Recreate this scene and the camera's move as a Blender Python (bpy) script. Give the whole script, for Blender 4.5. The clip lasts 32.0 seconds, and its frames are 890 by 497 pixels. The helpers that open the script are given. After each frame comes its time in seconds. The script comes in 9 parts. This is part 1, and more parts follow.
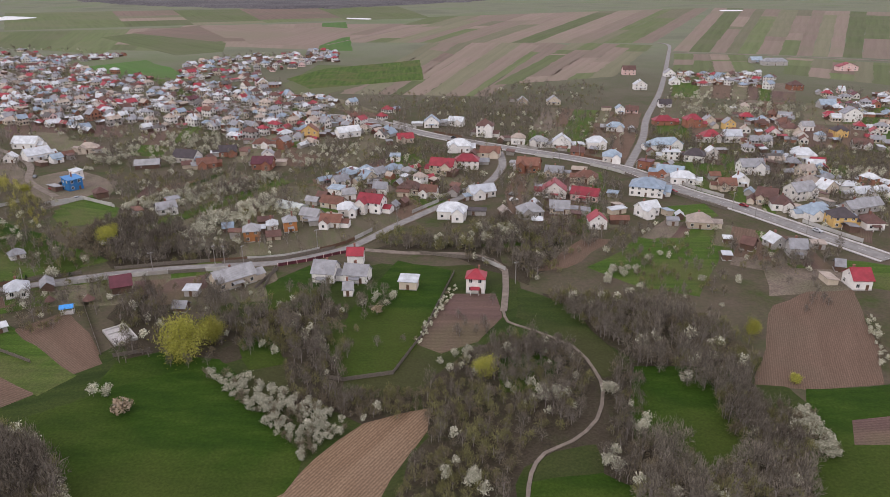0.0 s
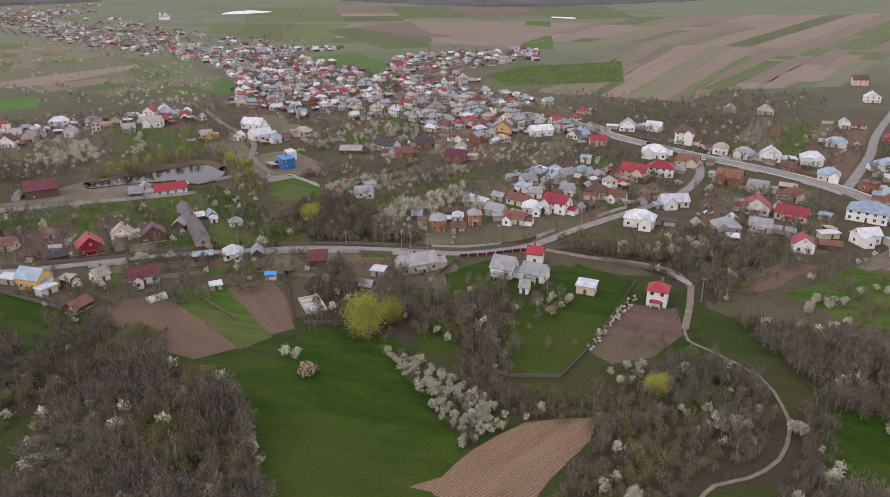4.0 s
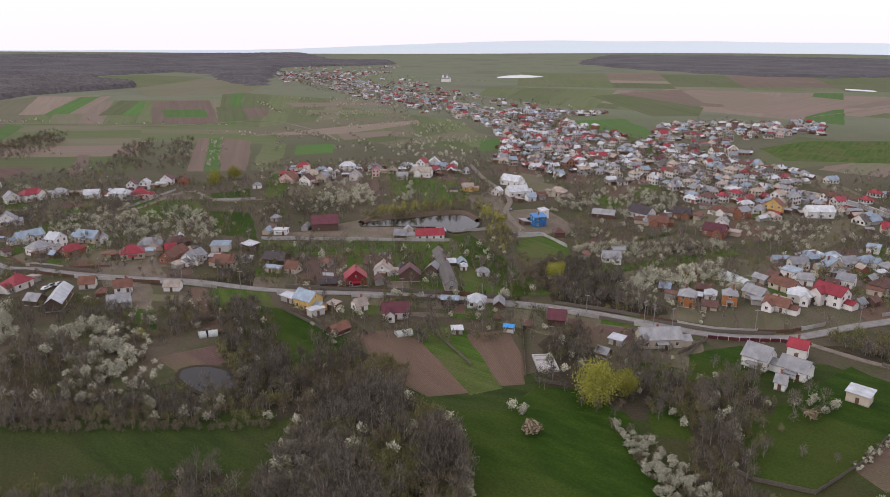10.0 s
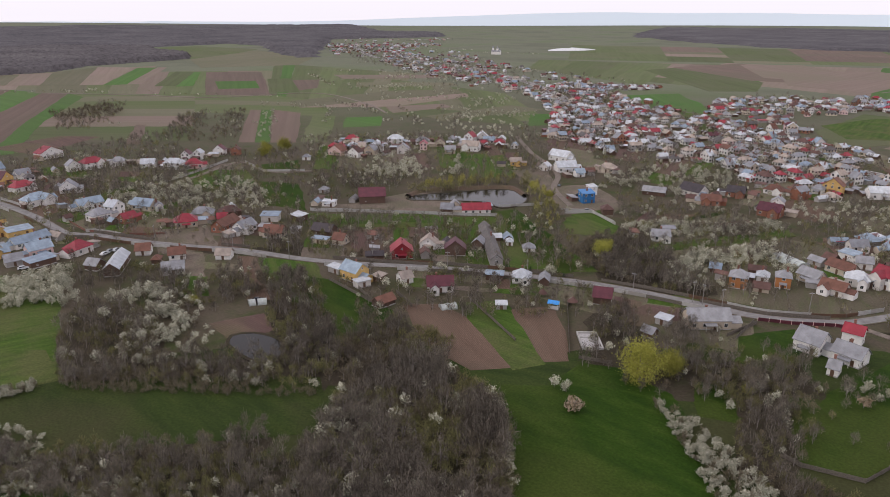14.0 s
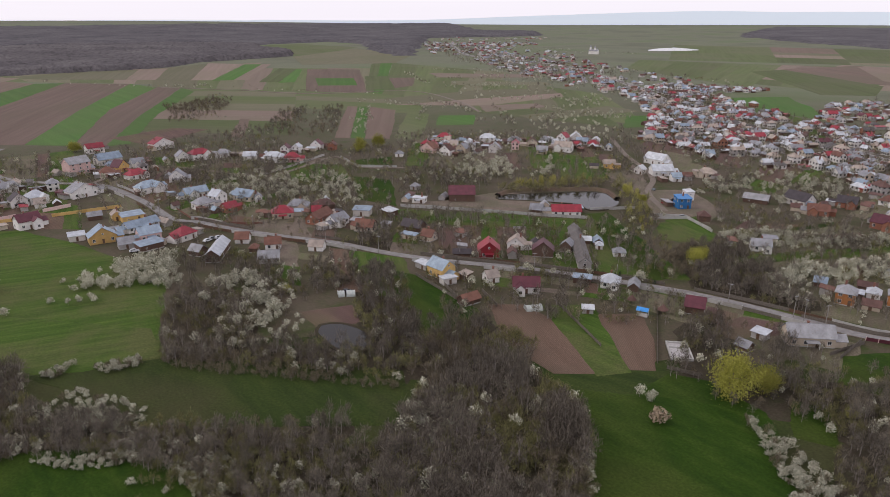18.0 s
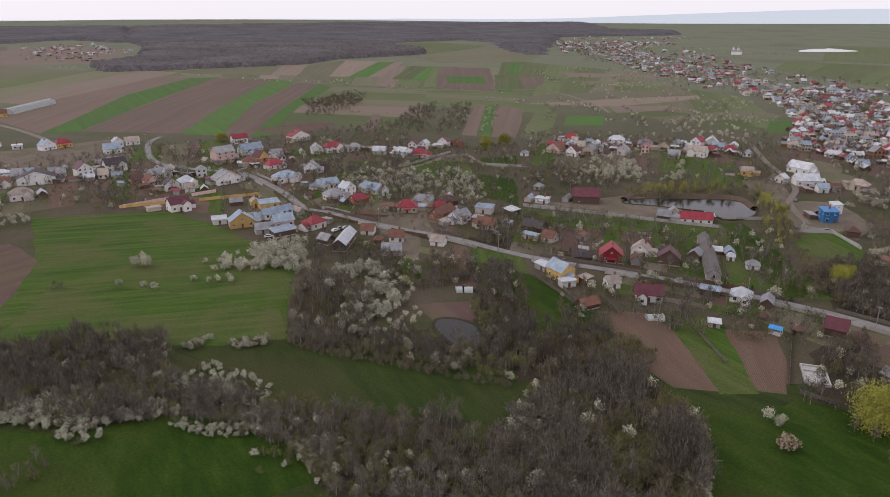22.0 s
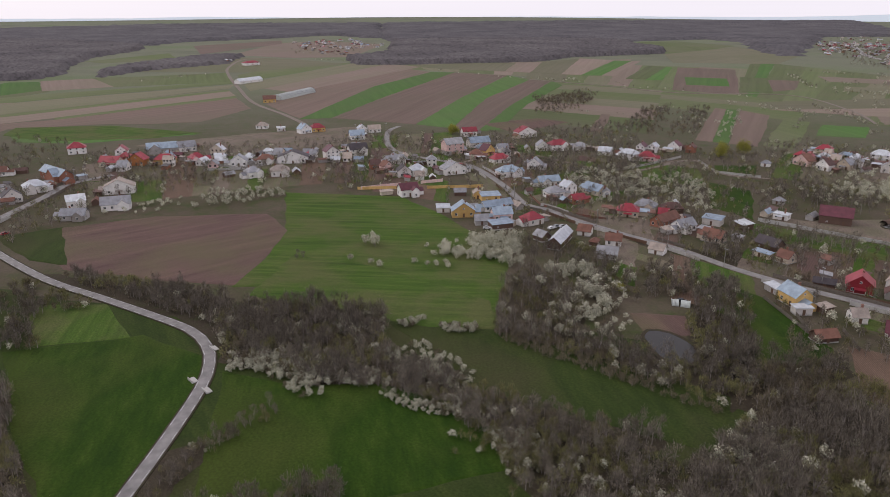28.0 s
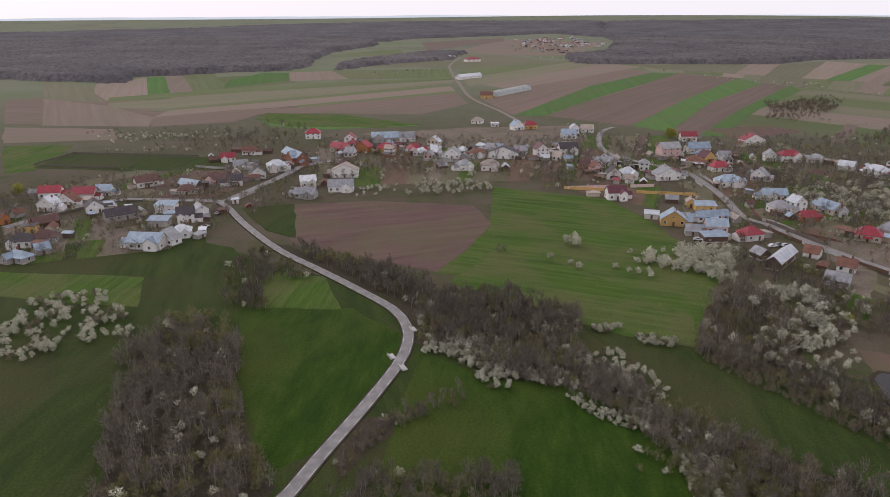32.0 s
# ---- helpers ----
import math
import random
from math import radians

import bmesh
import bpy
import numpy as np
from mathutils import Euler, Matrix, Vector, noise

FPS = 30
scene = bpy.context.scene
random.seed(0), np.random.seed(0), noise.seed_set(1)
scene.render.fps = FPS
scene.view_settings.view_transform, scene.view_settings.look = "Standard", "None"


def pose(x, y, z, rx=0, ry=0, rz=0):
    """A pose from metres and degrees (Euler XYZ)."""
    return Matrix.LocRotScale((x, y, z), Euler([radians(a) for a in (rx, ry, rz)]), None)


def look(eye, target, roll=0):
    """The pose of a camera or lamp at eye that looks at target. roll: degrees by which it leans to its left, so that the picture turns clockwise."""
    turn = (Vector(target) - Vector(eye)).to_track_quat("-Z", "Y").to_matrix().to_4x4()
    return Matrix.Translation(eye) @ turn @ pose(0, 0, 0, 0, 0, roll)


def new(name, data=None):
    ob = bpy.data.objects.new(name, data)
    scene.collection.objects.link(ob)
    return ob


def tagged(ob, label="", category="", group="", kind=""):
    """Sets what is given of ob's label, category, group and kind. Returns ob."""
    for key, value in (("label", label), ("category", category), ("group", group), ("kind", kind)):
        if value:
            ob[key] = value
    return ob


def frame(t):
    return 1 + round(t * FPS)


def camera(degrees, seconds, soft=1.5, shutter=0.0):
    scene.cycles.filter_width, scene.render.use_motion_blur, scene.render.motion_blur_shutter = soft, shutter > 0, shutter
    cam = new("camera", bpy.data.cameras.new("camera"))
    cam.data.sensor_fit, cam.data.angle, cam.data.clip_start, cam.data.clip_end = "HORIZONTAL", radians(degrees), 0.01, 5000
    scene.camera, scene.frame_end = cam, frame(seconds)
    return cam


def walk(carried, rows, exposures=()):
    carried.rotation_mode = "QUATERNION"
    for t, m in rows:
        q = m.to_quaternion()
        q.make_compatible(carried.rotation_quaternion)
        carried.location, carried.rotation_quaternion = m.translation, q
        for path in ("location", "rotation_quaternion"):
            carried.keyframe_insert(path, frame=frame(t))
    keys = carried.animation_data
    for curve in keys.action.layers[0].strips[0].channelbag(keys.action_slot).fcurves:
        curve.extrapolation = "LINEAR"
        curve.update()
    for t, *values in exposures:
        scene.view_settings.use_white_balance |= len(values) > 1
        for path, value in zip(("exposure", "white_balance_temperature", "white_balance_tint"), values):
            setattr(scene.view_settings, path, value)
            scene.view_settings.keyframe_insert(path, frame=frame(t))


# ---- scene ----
cam = camera(65.37, 32.0, 0.7)
PATH = [
    (0, pose(0, 0, 100, 68.48, 0.27, -0.00)),
    (0.5, pose(0, 0, 100, 68.46, 0.21, 1.89)),
    (1, pose(0, 0, 100, 68.46, 0.17, 3.79)),
    (1.5, pose(0, 0, 100, 68.45, 0.17, 5.67)),
    (2, pose(0, 0, 100, 68.45, 0.18, 7.64)),
    (2.5, pose(0, 0, 100, 68.44, 0.18, 9.70)),
    (3, pose(0, 0, 100, 68.44, 0.15, 11.76)),
    (3.5, pose(0, 0, 100, 68.45, 0.19, 13.82)),
    (5.5, pose(0, 0, 100, 68.39, 0.14, 22.51)),
    (6, pose(0, 0, 100, 68.36, 0.09, 24.71)),
    (6.5, pose(0, 0, 100, 68.34, 0.07, 26.93)),
    (7, pose(0, 0, 100, 68.31, 0.06, 29.20)),
    (7.5, pose(0, 0, 100, 68.29, 0.00, 31.46)),
    (8, pose(0, 0, 100, 68.27, 0.00, 33.41)),
    (8.5, pose(0, 0, 100, 68.29, 0.03, 34.41)),
    (9, pose(0, 0, 100, 68.28, 0.04, 35.54)),
    (9.5, pose(0, 0, 100, 70.32, -0.05, 36.45)),
    (10, pose(0, 0, 100, 73.47, -0.10, 37.08)),
    (10.5, pose(0, 0, 100, 72.95, -0.12, 37.40)),
    (11, pose(0, 0, 100, 71.40, -0.14, 37.60)),
    (11.5, pose(0, 0, 100, 71.39, -0.18, 37.62)),
    (12, pose(0, 0, 100, 71.36, -0.18, 38.13)),
    (12.5, pose(0, 0, 100, 71.35, -0.17, 38.88)),
    (13, pose(0, 0, 100, 71.34, -0.15, 39.65)),
    (13.5, pose(0, 0, 100, 71.34, -0.15, 40.39)),
    (15.5, pose(0, 0, 100, 71.30, -0.13, 43.17)),
    (16, pose(0, 0, 100, 71.28, -0.16, 44.10)),
    (16.5, pose(0, 0, 100, 71.28, -0.16, 45.12)),
    (17, pose(0, 0, 100, 71.27, -0.14, 46.24)),
    (17.5, pose(0, 0, 100, 71.27, -0.14, 47.43)),
    (18, pose(0, 0, 100, 71.24, -0.14, 48.66)),
    (18.5, pose(0, 0, 100, 71.23, -0.13, 49.83)),
    (19, pose(0, 0, 100, 71.21, -0.14, 51.02)),
    (19.5, pose(0, 0, 100, 71.20, -0.14, 52.20)),
    (20, pose(0, 0, 100, 71.17, -0.11, 53.42)),
    (20.5, pose(0, 0, 100, 71.17, -0.06, 54.81)),
    (21, pose(0, 0, 100, 71.14, -0.05, 56.23)),
    (21.5, pose(0, 0, 100, 71.14, -0.04, 57.64)),
    (22, pose(0, 0, 100, 71.13, -0.02, 59.05)),
    (22.5, pose(0, 0, 100, 71.11, 0.01, 60.41)),
    (23, pose(0, 0, 100, 71.09, 0.02, 61.94)),
    (23.5, pose(0, 0, 100, 71.08, -0.01, 63.45)),
    (24, pose(0, 0, 100, 71.09, 0.03, 64.92)),
    (24.5, pose(0, 0, 100, 71.05, 0.02, 66.42)),
    (25, pose(0, 0, 100, 71.05, 0.01, 67.87)),
    (25.5, pose(0, 0, 100, 71.04, 0.01, 69.33)),
    (27.5, pose(0, 0, 100, 70.98, 0.06, 75.55)),
    (28, pose(0, 0, 100, 70.97, 0.10, 77.58)),
    (28.5, pose(0, 0, 100, 70.95, 0.13, 79.60)),
    (29, pose(0, 0, 100, 70.93, 0.10, 81.66)),
    (29.5, pose(0, 0, 100, 70.93, 0.12, 83.72)),
    (30, pose(0, 0, 100, 70.90, 0.14, 85.80)),
    (30.5, pose(0, 0, 100, 70.90, 0.15, 88.00)),
    (31, pose(0, 0, 100, 70.89, 0.21, 90.30)),
    (31.5, pose(0, 0, 100, 70.88, 0.26, 92.62)),
    (32, pose(0, 0, 100, 70.88, 0.24, 94.93)),
]
EXPOSURE = [(0.0, -0.01), (7.0, 0.03), (9.0, 0.07), (10.0, -0.22), (10.5, -0.45), (11.0, -0.6), (12.0, -0.34), (13.0, -0.28), (20.0, -0.34), (25.0, -0.39), (29.0, -0.33), (31.0, -0.28), (32.0, -0.34)]
walk(cam, PATH, EXPOSURE)

# ---- light ----
SUN_ELEVATION, SUN_AZIMUTH = 38.0, 215.0
world = bpy.data.worlds.new("sky")
scene.world = world
world.use_nodes = True
wn, wl = world.node_tree.nodes, world.node_tree.links
sky = wn.new("ShaderNodeTexSky")
sky.sky_type, sky.sun_disc = "NISHITA", False
sky.sun_elevation, sky.sun_rotation = radians(SUN_ELEVATION), radians(SUN_AZIMUTH)
sky.air_density, sky.dust_density, sky.ozone_density = 1.0, 2.0, 1.0
cloud = wn.new("ShaderNodeMix")  # a closed pale cloud cover in front of the clear sky
cloud.data_type = "RGBA"
cloud.inputs["Factor"].default_value = 0.82
wl.new(sky.outputs["Color"], cloud.inputs["A"])
cloud.inputs["B"].default_value = (10.15, 9.55, 10.5, 1)
wl.new(cloud.outputs["Result"], wn["Background"].inputs["Color"])
wn["Background"].inputs["Strength"].default_value = 0.138
sun_data = bpy.data.lights.new("sun", "SUN")
sun_data.energy, sun_data.angle, sun_data.color = 0.8, radians(20), (1.0, 0.95, 0.9)
sun = new("sun", sun_data)
sa, se = radians(SUN_AZIMUTH), radians(SUN_ELEVATION)
sun.matrix_world = look((0, 0, 300), (-300 * math.sin(sa) * math.cos(se), -300 * math.cos(sa) * math.cos(se), 300 - 300 * math.sin(se)))


# ---- materials ----
def node_mat(name, rough=0.8, metal=0.0, spec=0.3):
    m = bpy.data.materials.new(name)
    m.use_nodes = True
    n, l = m.node_tree.nodes, m.node_tree.links
    b = n["Principled BSDF"]
    b.inputs["Roughness"].default_value, b.inputs["Metallic"].default_value = rough, metal
    b.inputs["Specular IOR Level"].default_value = spec
    return m, n, l, b


def ramp_of(n, l, fac, stops):
    r = n.new("ShaderNodeValToRGB")
    els = r.color_ramp.elements
    while len(els) < len(stops):
        els.new(0.5)
    for e, (p, c) in zip(els, stops):
        e.position, e.color = p, (*c, 1)
    l.new(fac, r.inputs["Fac"])
    return r.outputs["Color"]


def noise_of(n, l, scale, detail=4.0, rough=0.6, vec=None):
    t = n.new("ShaderNodeTexNoise")
    t.inputs["Scale"].default_value, t.inputs["Detail"].default_value, t.inputs["Roughness"].default_value = scale, detail, rough
    if vec is not None:
        l.new(vec, t.inputs["Vector"])
    return t.outputs["Fac"]


def mixed(n, l, fac, a, b, kind="MIX"):
    x = n.new("ShaderNodeMix")
    x.data_type, x.blend_type = "RGBA", kind
    for sock, v in ((x.inputs["Factor"], fac), (x.inputs["A"], a), (x.inputs["B"], b)):
        if hasattr(v, "is_output"):
            l.new(v, sock)
        elif isinstance(v, tuple):
            sock.default_value = (*v, 1)
        else:
            sock.default_value = v
    return x.outputs["Result"]


def coords(n):
    return n.new("ShaderNodeTexCoord").outputs["Object"]


def bumped(n, l, b, height, strength=0.3, dist=0.05):
    k = n.new("ShaderNodeBump")
    k.inputs["Strength"].default_value, k.inputs["Distance"].default_value = strength, dist
    l.new(height, k.inputs["Height"])
    l.new(k.outputs["Normal"], b.inputs["Normal"])


def shade(c, f):
    return tuple(min(1.0, max(0.0, v * f)) for v in c)


def roof_mat(name, col, metal=0.0, rough=0.55, rust=0.15):
    """Sheet or tile roof: ribs down the slope, fading and stains."""
    m, n, l, b = node_mat(name, rough, metal)
    v = coords(n)
    big = noise_of(n, l, 0.35, 3, vec=v)
    fine = noise_of(n, l, 3.0, 4, vec=v)
    info = n.new("ShaderNodeObjectInfo").outputs["Random"]
    c = ramp_of(n, l, big, [(0.3, shade(col, 0.72)), (0.7, shade(col, 1.18))])
    c = mixed(n, l, ramp_of(n, l, fine, [(0.56, (0, 0, 0)), (0.72, (rust, rust, rust))]), c, (0.16, 0.09, 0.06))
    c = mixed(n, l, 1.0, c, ramp_of(n, l, info, [(0.0, (0.8, 0.8, 0.82)), (1.0, (1.1, 1.08, 1.05))]), "MULTIPLY")
    l.new(c, b.inputs["Base Color"])
    w = n.new("ShaderNodeTexWave")
    w.wave_type, w.bands_direction = "BANDS", "X"
    w.inputs["Scale"].default_value, w.inputs["Distortion"].default_value = 0.8, 0.2
    l.new(v, w.inputs["Vector"])
    bumped(n, l, b, w.outputs["Fac"], 0.35, 0.06)
    return m


def wall_mat(name, col, grain=1.2, dirt=(0.2, 0.17, 0.14)):
    m, n, l, b = node_mat(name, 0.88, 0, 0.2)
    v = coords(n)
    big = noise_of(n, l, 0.5, 4, vec=v)
    fine = noise_of(n, l, 6.0, 5, vec=v)
    c = ramp_of(n, l, big, [(0.3, shade(col, 0.8)), (0.7, col)])
    c = mixed(n, l, ramp_of(n, l, fine, [(0.6, (0, 0, 0)), (0.85, (0.28, 0.28, 0.28))]), c, dirt)
    info = n.new("ShaderNodeObjectInfo").outputs["Random"]
    c = mixed(n, l, 1.0, c, ramp_of(n, l, info, [(0.0, (0.74, 0.71, 0.68)), (0.35, (0.97, 0.96, 0.95)), (1.0, (1, 1, 1))]), "MULTIPLY")
    l.new(c, b.inputs["Base Color"])
    bumped(n, l, b, fine, 0.2 * grain, 0.02)
    return m


def land_mat(name, cols, s_big=0.012, s_mid=0.09, s_fine=0.9, furrow=0.0, fdark=0.6, far=None, var=0.0, streak=0.0, grain=0.4):
    """Grass or soil in four tones: patches, tufts and grain, and furrows where it is ploughed."""
    m, n, l, b = node_mat(name, 0.95, 0, 0.1)
    v = coords(n)
    long = v
    if streak:  # drawn out along the direction of mowing
        mp = n.new("ShaderNodeMapping")
        mp.inputs["Scale"].default_value = (streak, 1, 1)
        l.new(v, mp.inputs["Vector"])
        long = mp.outputs["Vector"]
    big, mid, fine = noise_of(n, l, s_big, 5, 0.62, v), noise_of(n, l, s_mid, 5, 0.65, long), noise_of(n, l, s_fine, 4, 0.7, v)
    c = ramp_of(n, l, mid, [(0.32, cols[0]), (0.5, cols[1]), (0.68, cols[2])])
    c = mixed(n, l, ramp_of(n, l, big, [(0.44, (0, 0, 0)), (0.62, (0.75, 0.75, 0.75))]), c, cols[3])
    if far:  # the open plain beyond the village pales with distance, haze put into its colour
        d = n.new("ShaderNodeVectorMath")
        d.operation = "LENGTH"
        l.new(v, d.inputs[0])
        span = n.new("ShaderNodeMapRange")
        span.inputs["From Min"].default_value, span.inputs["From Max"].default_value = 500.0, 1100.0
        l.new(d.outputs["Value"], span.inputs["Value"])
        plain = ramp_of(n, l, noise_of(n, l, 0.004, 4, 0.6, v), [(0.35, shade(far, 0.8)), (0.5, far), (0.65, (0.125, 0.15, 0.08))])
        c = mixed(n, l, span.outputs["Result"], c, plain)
    c = mixed(n, l, 1.0, c, ramp_of(n, l, fine, [(0.3, (1 - grain * 1.2,) * 3), (0.7, (1 + grain * 0.75,) * 3)]), "MULTIPLY")
    if furrow:
        w = n.new("ShaderNodeTexWave")
        w.wave_type, w.bands_direction = "BANDS", "Y"
        w.inputs["Scale"].default_value, w.inputs["Distortion"].default_value = furrow * 0.6, 1.0
        w.inputs["Detail"].default_value, w.inputs["Detail Scale"].default_value = 2.0, 0.15
        l.new(v, w.inputs["Vector"])
        c = mixed(n, l, 1.0, c, ramp_of(n, l, w.outputs["Fac"], [(0.2, (fdark, fdark, fdark)), (0.7, (1.08, 1.08, 1.08))]), "MULTIPLY")
        bumped(n, l, b, w.outputs["Fac"], 0.25, 0.1)
    else:
        bumped(n, l, b, fine, 0.15, 0.1)
    if var:
        info = n.new("ShaderNodeObjectInfo").outputs["Random"]
        c = mixed(n, l, 1.0, c, ramp_of(n, l, info, [(0.0, (1 - var,) * 3), (1.0, (1 + var,) * 3)]), "MULTIPLY")
    l.new(c, b.inputs["Base Color"])
    return m


def leaf_mat(name, lo, hi, rough=0.9):
    """Many small pieces, each of its own tone."""
    m, n, l, b = node_mat(name, rough, 0, 0.1)
    g = n.new("ShaderNodeNewGeometry").outputs["Random Per Island"]
    c = ramp_of(n, l, g, [(0.0, lo), (1.0, hi)])
    info = n.new("ShaderNodeObjectInfo").outputs["Random"]
    c = mixed(n, l, 1.0, c, ramp_of(n, l, info, [(0.0, (0.75, 0.74, 0.72)), (1.0, (1.12, 1.12, 1.1))]), "MULTIPLY")
    l.new(c, b.inputs["Base Color"])
    return m


def wood_mat(name, lo, mid, hi):
    """A canopy of leafless crowns: crowns of their own tone in lighter and darker stands."""
    m, n, l, b = node_mat(name, 0.95, 0, 0.05)
    v = coords(n)
    stand_tone, crown = noise_of(n, l, 0.006, 5, 0.6, v), noise_of(n, l, 0.13, 5, 0.75, v)
    c = ramp_of(n, l, crown, [(0.34, lo), (0.5, mid), (0.66, hi)])
    c = mixed(n, l, 1.0, c, ramp_of(n, l, stand_tone, [(0.35, (0.8, 0.79, 0.8)), (0.65, (1.14, 1.13, 1.1))]), "MULTIPLY")
    bumped(n, l, b, crown, 0.8, 2.5)
    l.new(c, b.inputs["Base Color"])
    return m


def plain_mat(name, col, rough=0.6, metal=0.0, scale=2.0, spread=0.25):
    m, n, l, b = node_mat(name, rough, metal)
    v = coords(n)
    l.new(ramp_of(n, l, noise_of(n, l, scale, 5, vec=v), [(0.3, shade(col, 1 - spread)), (0.7, shade(col, 1 + spread))]), b.inputs["Base Color"])
    return m


ROOF = {
    "R": roof_mat("red_metal_roof", (0.27, 0.03, 0.045), 0.0, 0.5),
    "O": roof_mat("orange_tile_roof", (0.175, 0.085, 0.062), 0.0, 0.8, 0.3),
    "B": roof_mat("brown_tile_roof", (0.12, 0.066, 0.056), 0.0, 0.75, 0.3),
    "M": roof_mat("maroon_metal_roof", (0.105, 0.028, 0.04), 0.0, 0.5),
    "G": roof_mat("grey_zinc_roof", (0.28, 0.285, 0.30), 0.2, 0.55, 0.45),
    "W": roof_mat("white_sheet_roof", (0.52, 0.55, 0.58), 0.1, 0.5, 0.35),
    "U": roof_mat("blue_grey_sheet_roof", (0.27, 0.34, 0.41), 0.15, 0.5, 0.3),
    "L": roof_mat("blue_sheet_roof", (0.04, 0.18, 0.42), 0.0, 0.45, 0.1),
    "K": roof_mat("dark_tile_roof", (0.06, 0.05, 0.055), 0.0, 0.65, 0.1),
    "D": roof_mat("rusty_dark_zinc_roof", (0.12, 0.11, 0.105), 0.1, 0.65, 0.5),
    "T": roof_mat("tan_tile_roof", (0.34, 0.29, 0.25), 0.0, 0.8, 0.3),
}
ROOF_WORD = {"D": "rusty dark zinc", "R": "red sheet-metal", "O": "faded orange tile", "B": "brown tile", "M": "dark maroon", "G": "weathered grey zinc", "W": "pale white metal",
             "U": "blue-grey metal", "L": "bright blue sheet", "K": "dark charcoal tile", "T": "pale tan tile"}
WALL = {
    "w": wall_mat("white_plaster", (0.82, 0.80, 0.77)),
    "y": wall_mat("yellow_plaster", (0.68, 0.46, 0.18)),
    "p": wall_mat("pink_plaster", (0.74, 0.54, 0.51)),
    "c": wall_mat("cream_plaster", (0.60, 0.52, 0.42)),
    "o": wall_mat("orange_timber", (0.46, 0.20, 0.08)),
    "g": wall_mat("grey_plaster", (0.40, 0.38, 0.36)),
    "b": wall_mat("brown_timber", (0.14, 0.09, 0.07)),
    "r": wall_mat("brick_wall", (0.33, 0.15, 0.10)),
    "m": wall_mat("red_board_wall", (0.26, 0.03, 0.04)),
    "L": wall_mat("blue_cladding", (0.04, 0.17, 0.40)),
}
WALL_WORD = {"m": "red boarded", "w": "white plastered", "y": "yellow plastered", "p": "pink plastered", "c": "cream plastered", "o": "orange timber", "g": "grey rendered",
             "b": "dark timber", "r": "red brick", "L": "blue clad"}
GLASS, _n, _l, _b = node_mat("window_glass", 0.12, 0.0, 0.6)
_b.inputs["Base Color"].default_value = (0.02, 0.025, 0.03, 1)
FRAME = plain_mat("window_frame_paint", (0.62, 0.60, 0.57), 0.6, 0, 3, 0.1)
DOOR = plain_mat("brown_door_wood", (0.12, 0.07, 0.045), 0.6)
BRICK = wall_mat("chimney_brick", (0.26, 0.13, 0.10))
CONCRETE = wall_mat("concrete", (0.46, 0.45, 0.43))
TIMBER = plain_mat("grey_timber", (0.14, 0.12, 0.10), 0.85, 0, 2.5, 0.4)
ASPHALT = plain_mat("asphalt", (0.2, 0.19, 0.183), 0.9, 0, 0.35, 0.25)
DIRT = plain_mat("dirt_track", (0.17, 0.14, 0.115), 0.95, 0, 0.5, 0.3)
PAVE = plain_mat("pale_paving", (0.40, 0.38, 0.37), 0.9, 0, 1.2, 0.25)
PAINT = plain_mat("road_paint", (0.5, 0.5, 0.49), 0.7, 0, 2, 0.15)
STEEL = plain_mat("galvanised_steel", (0.45, 0.46, 0.47), 0.45, 0.6, 2, 0.15)
RUBBER = plain_mat("tyre_rubber", (0.02, 0.02, 0.02), 0.9)
WATER, _n, _l, _b = node_mat("pond_water", 0.04, 0, 0.3)
_b.inputs["Base Color"].default_value = (0.016, 0.014, 0.012, 1)
_b.inputs["IOR"].default_value = 1.33
bumped(_n, _l, _b, noise_of(_n, _l, 1.5, 3, vec=coords(_n)), 0.08, 0.05)
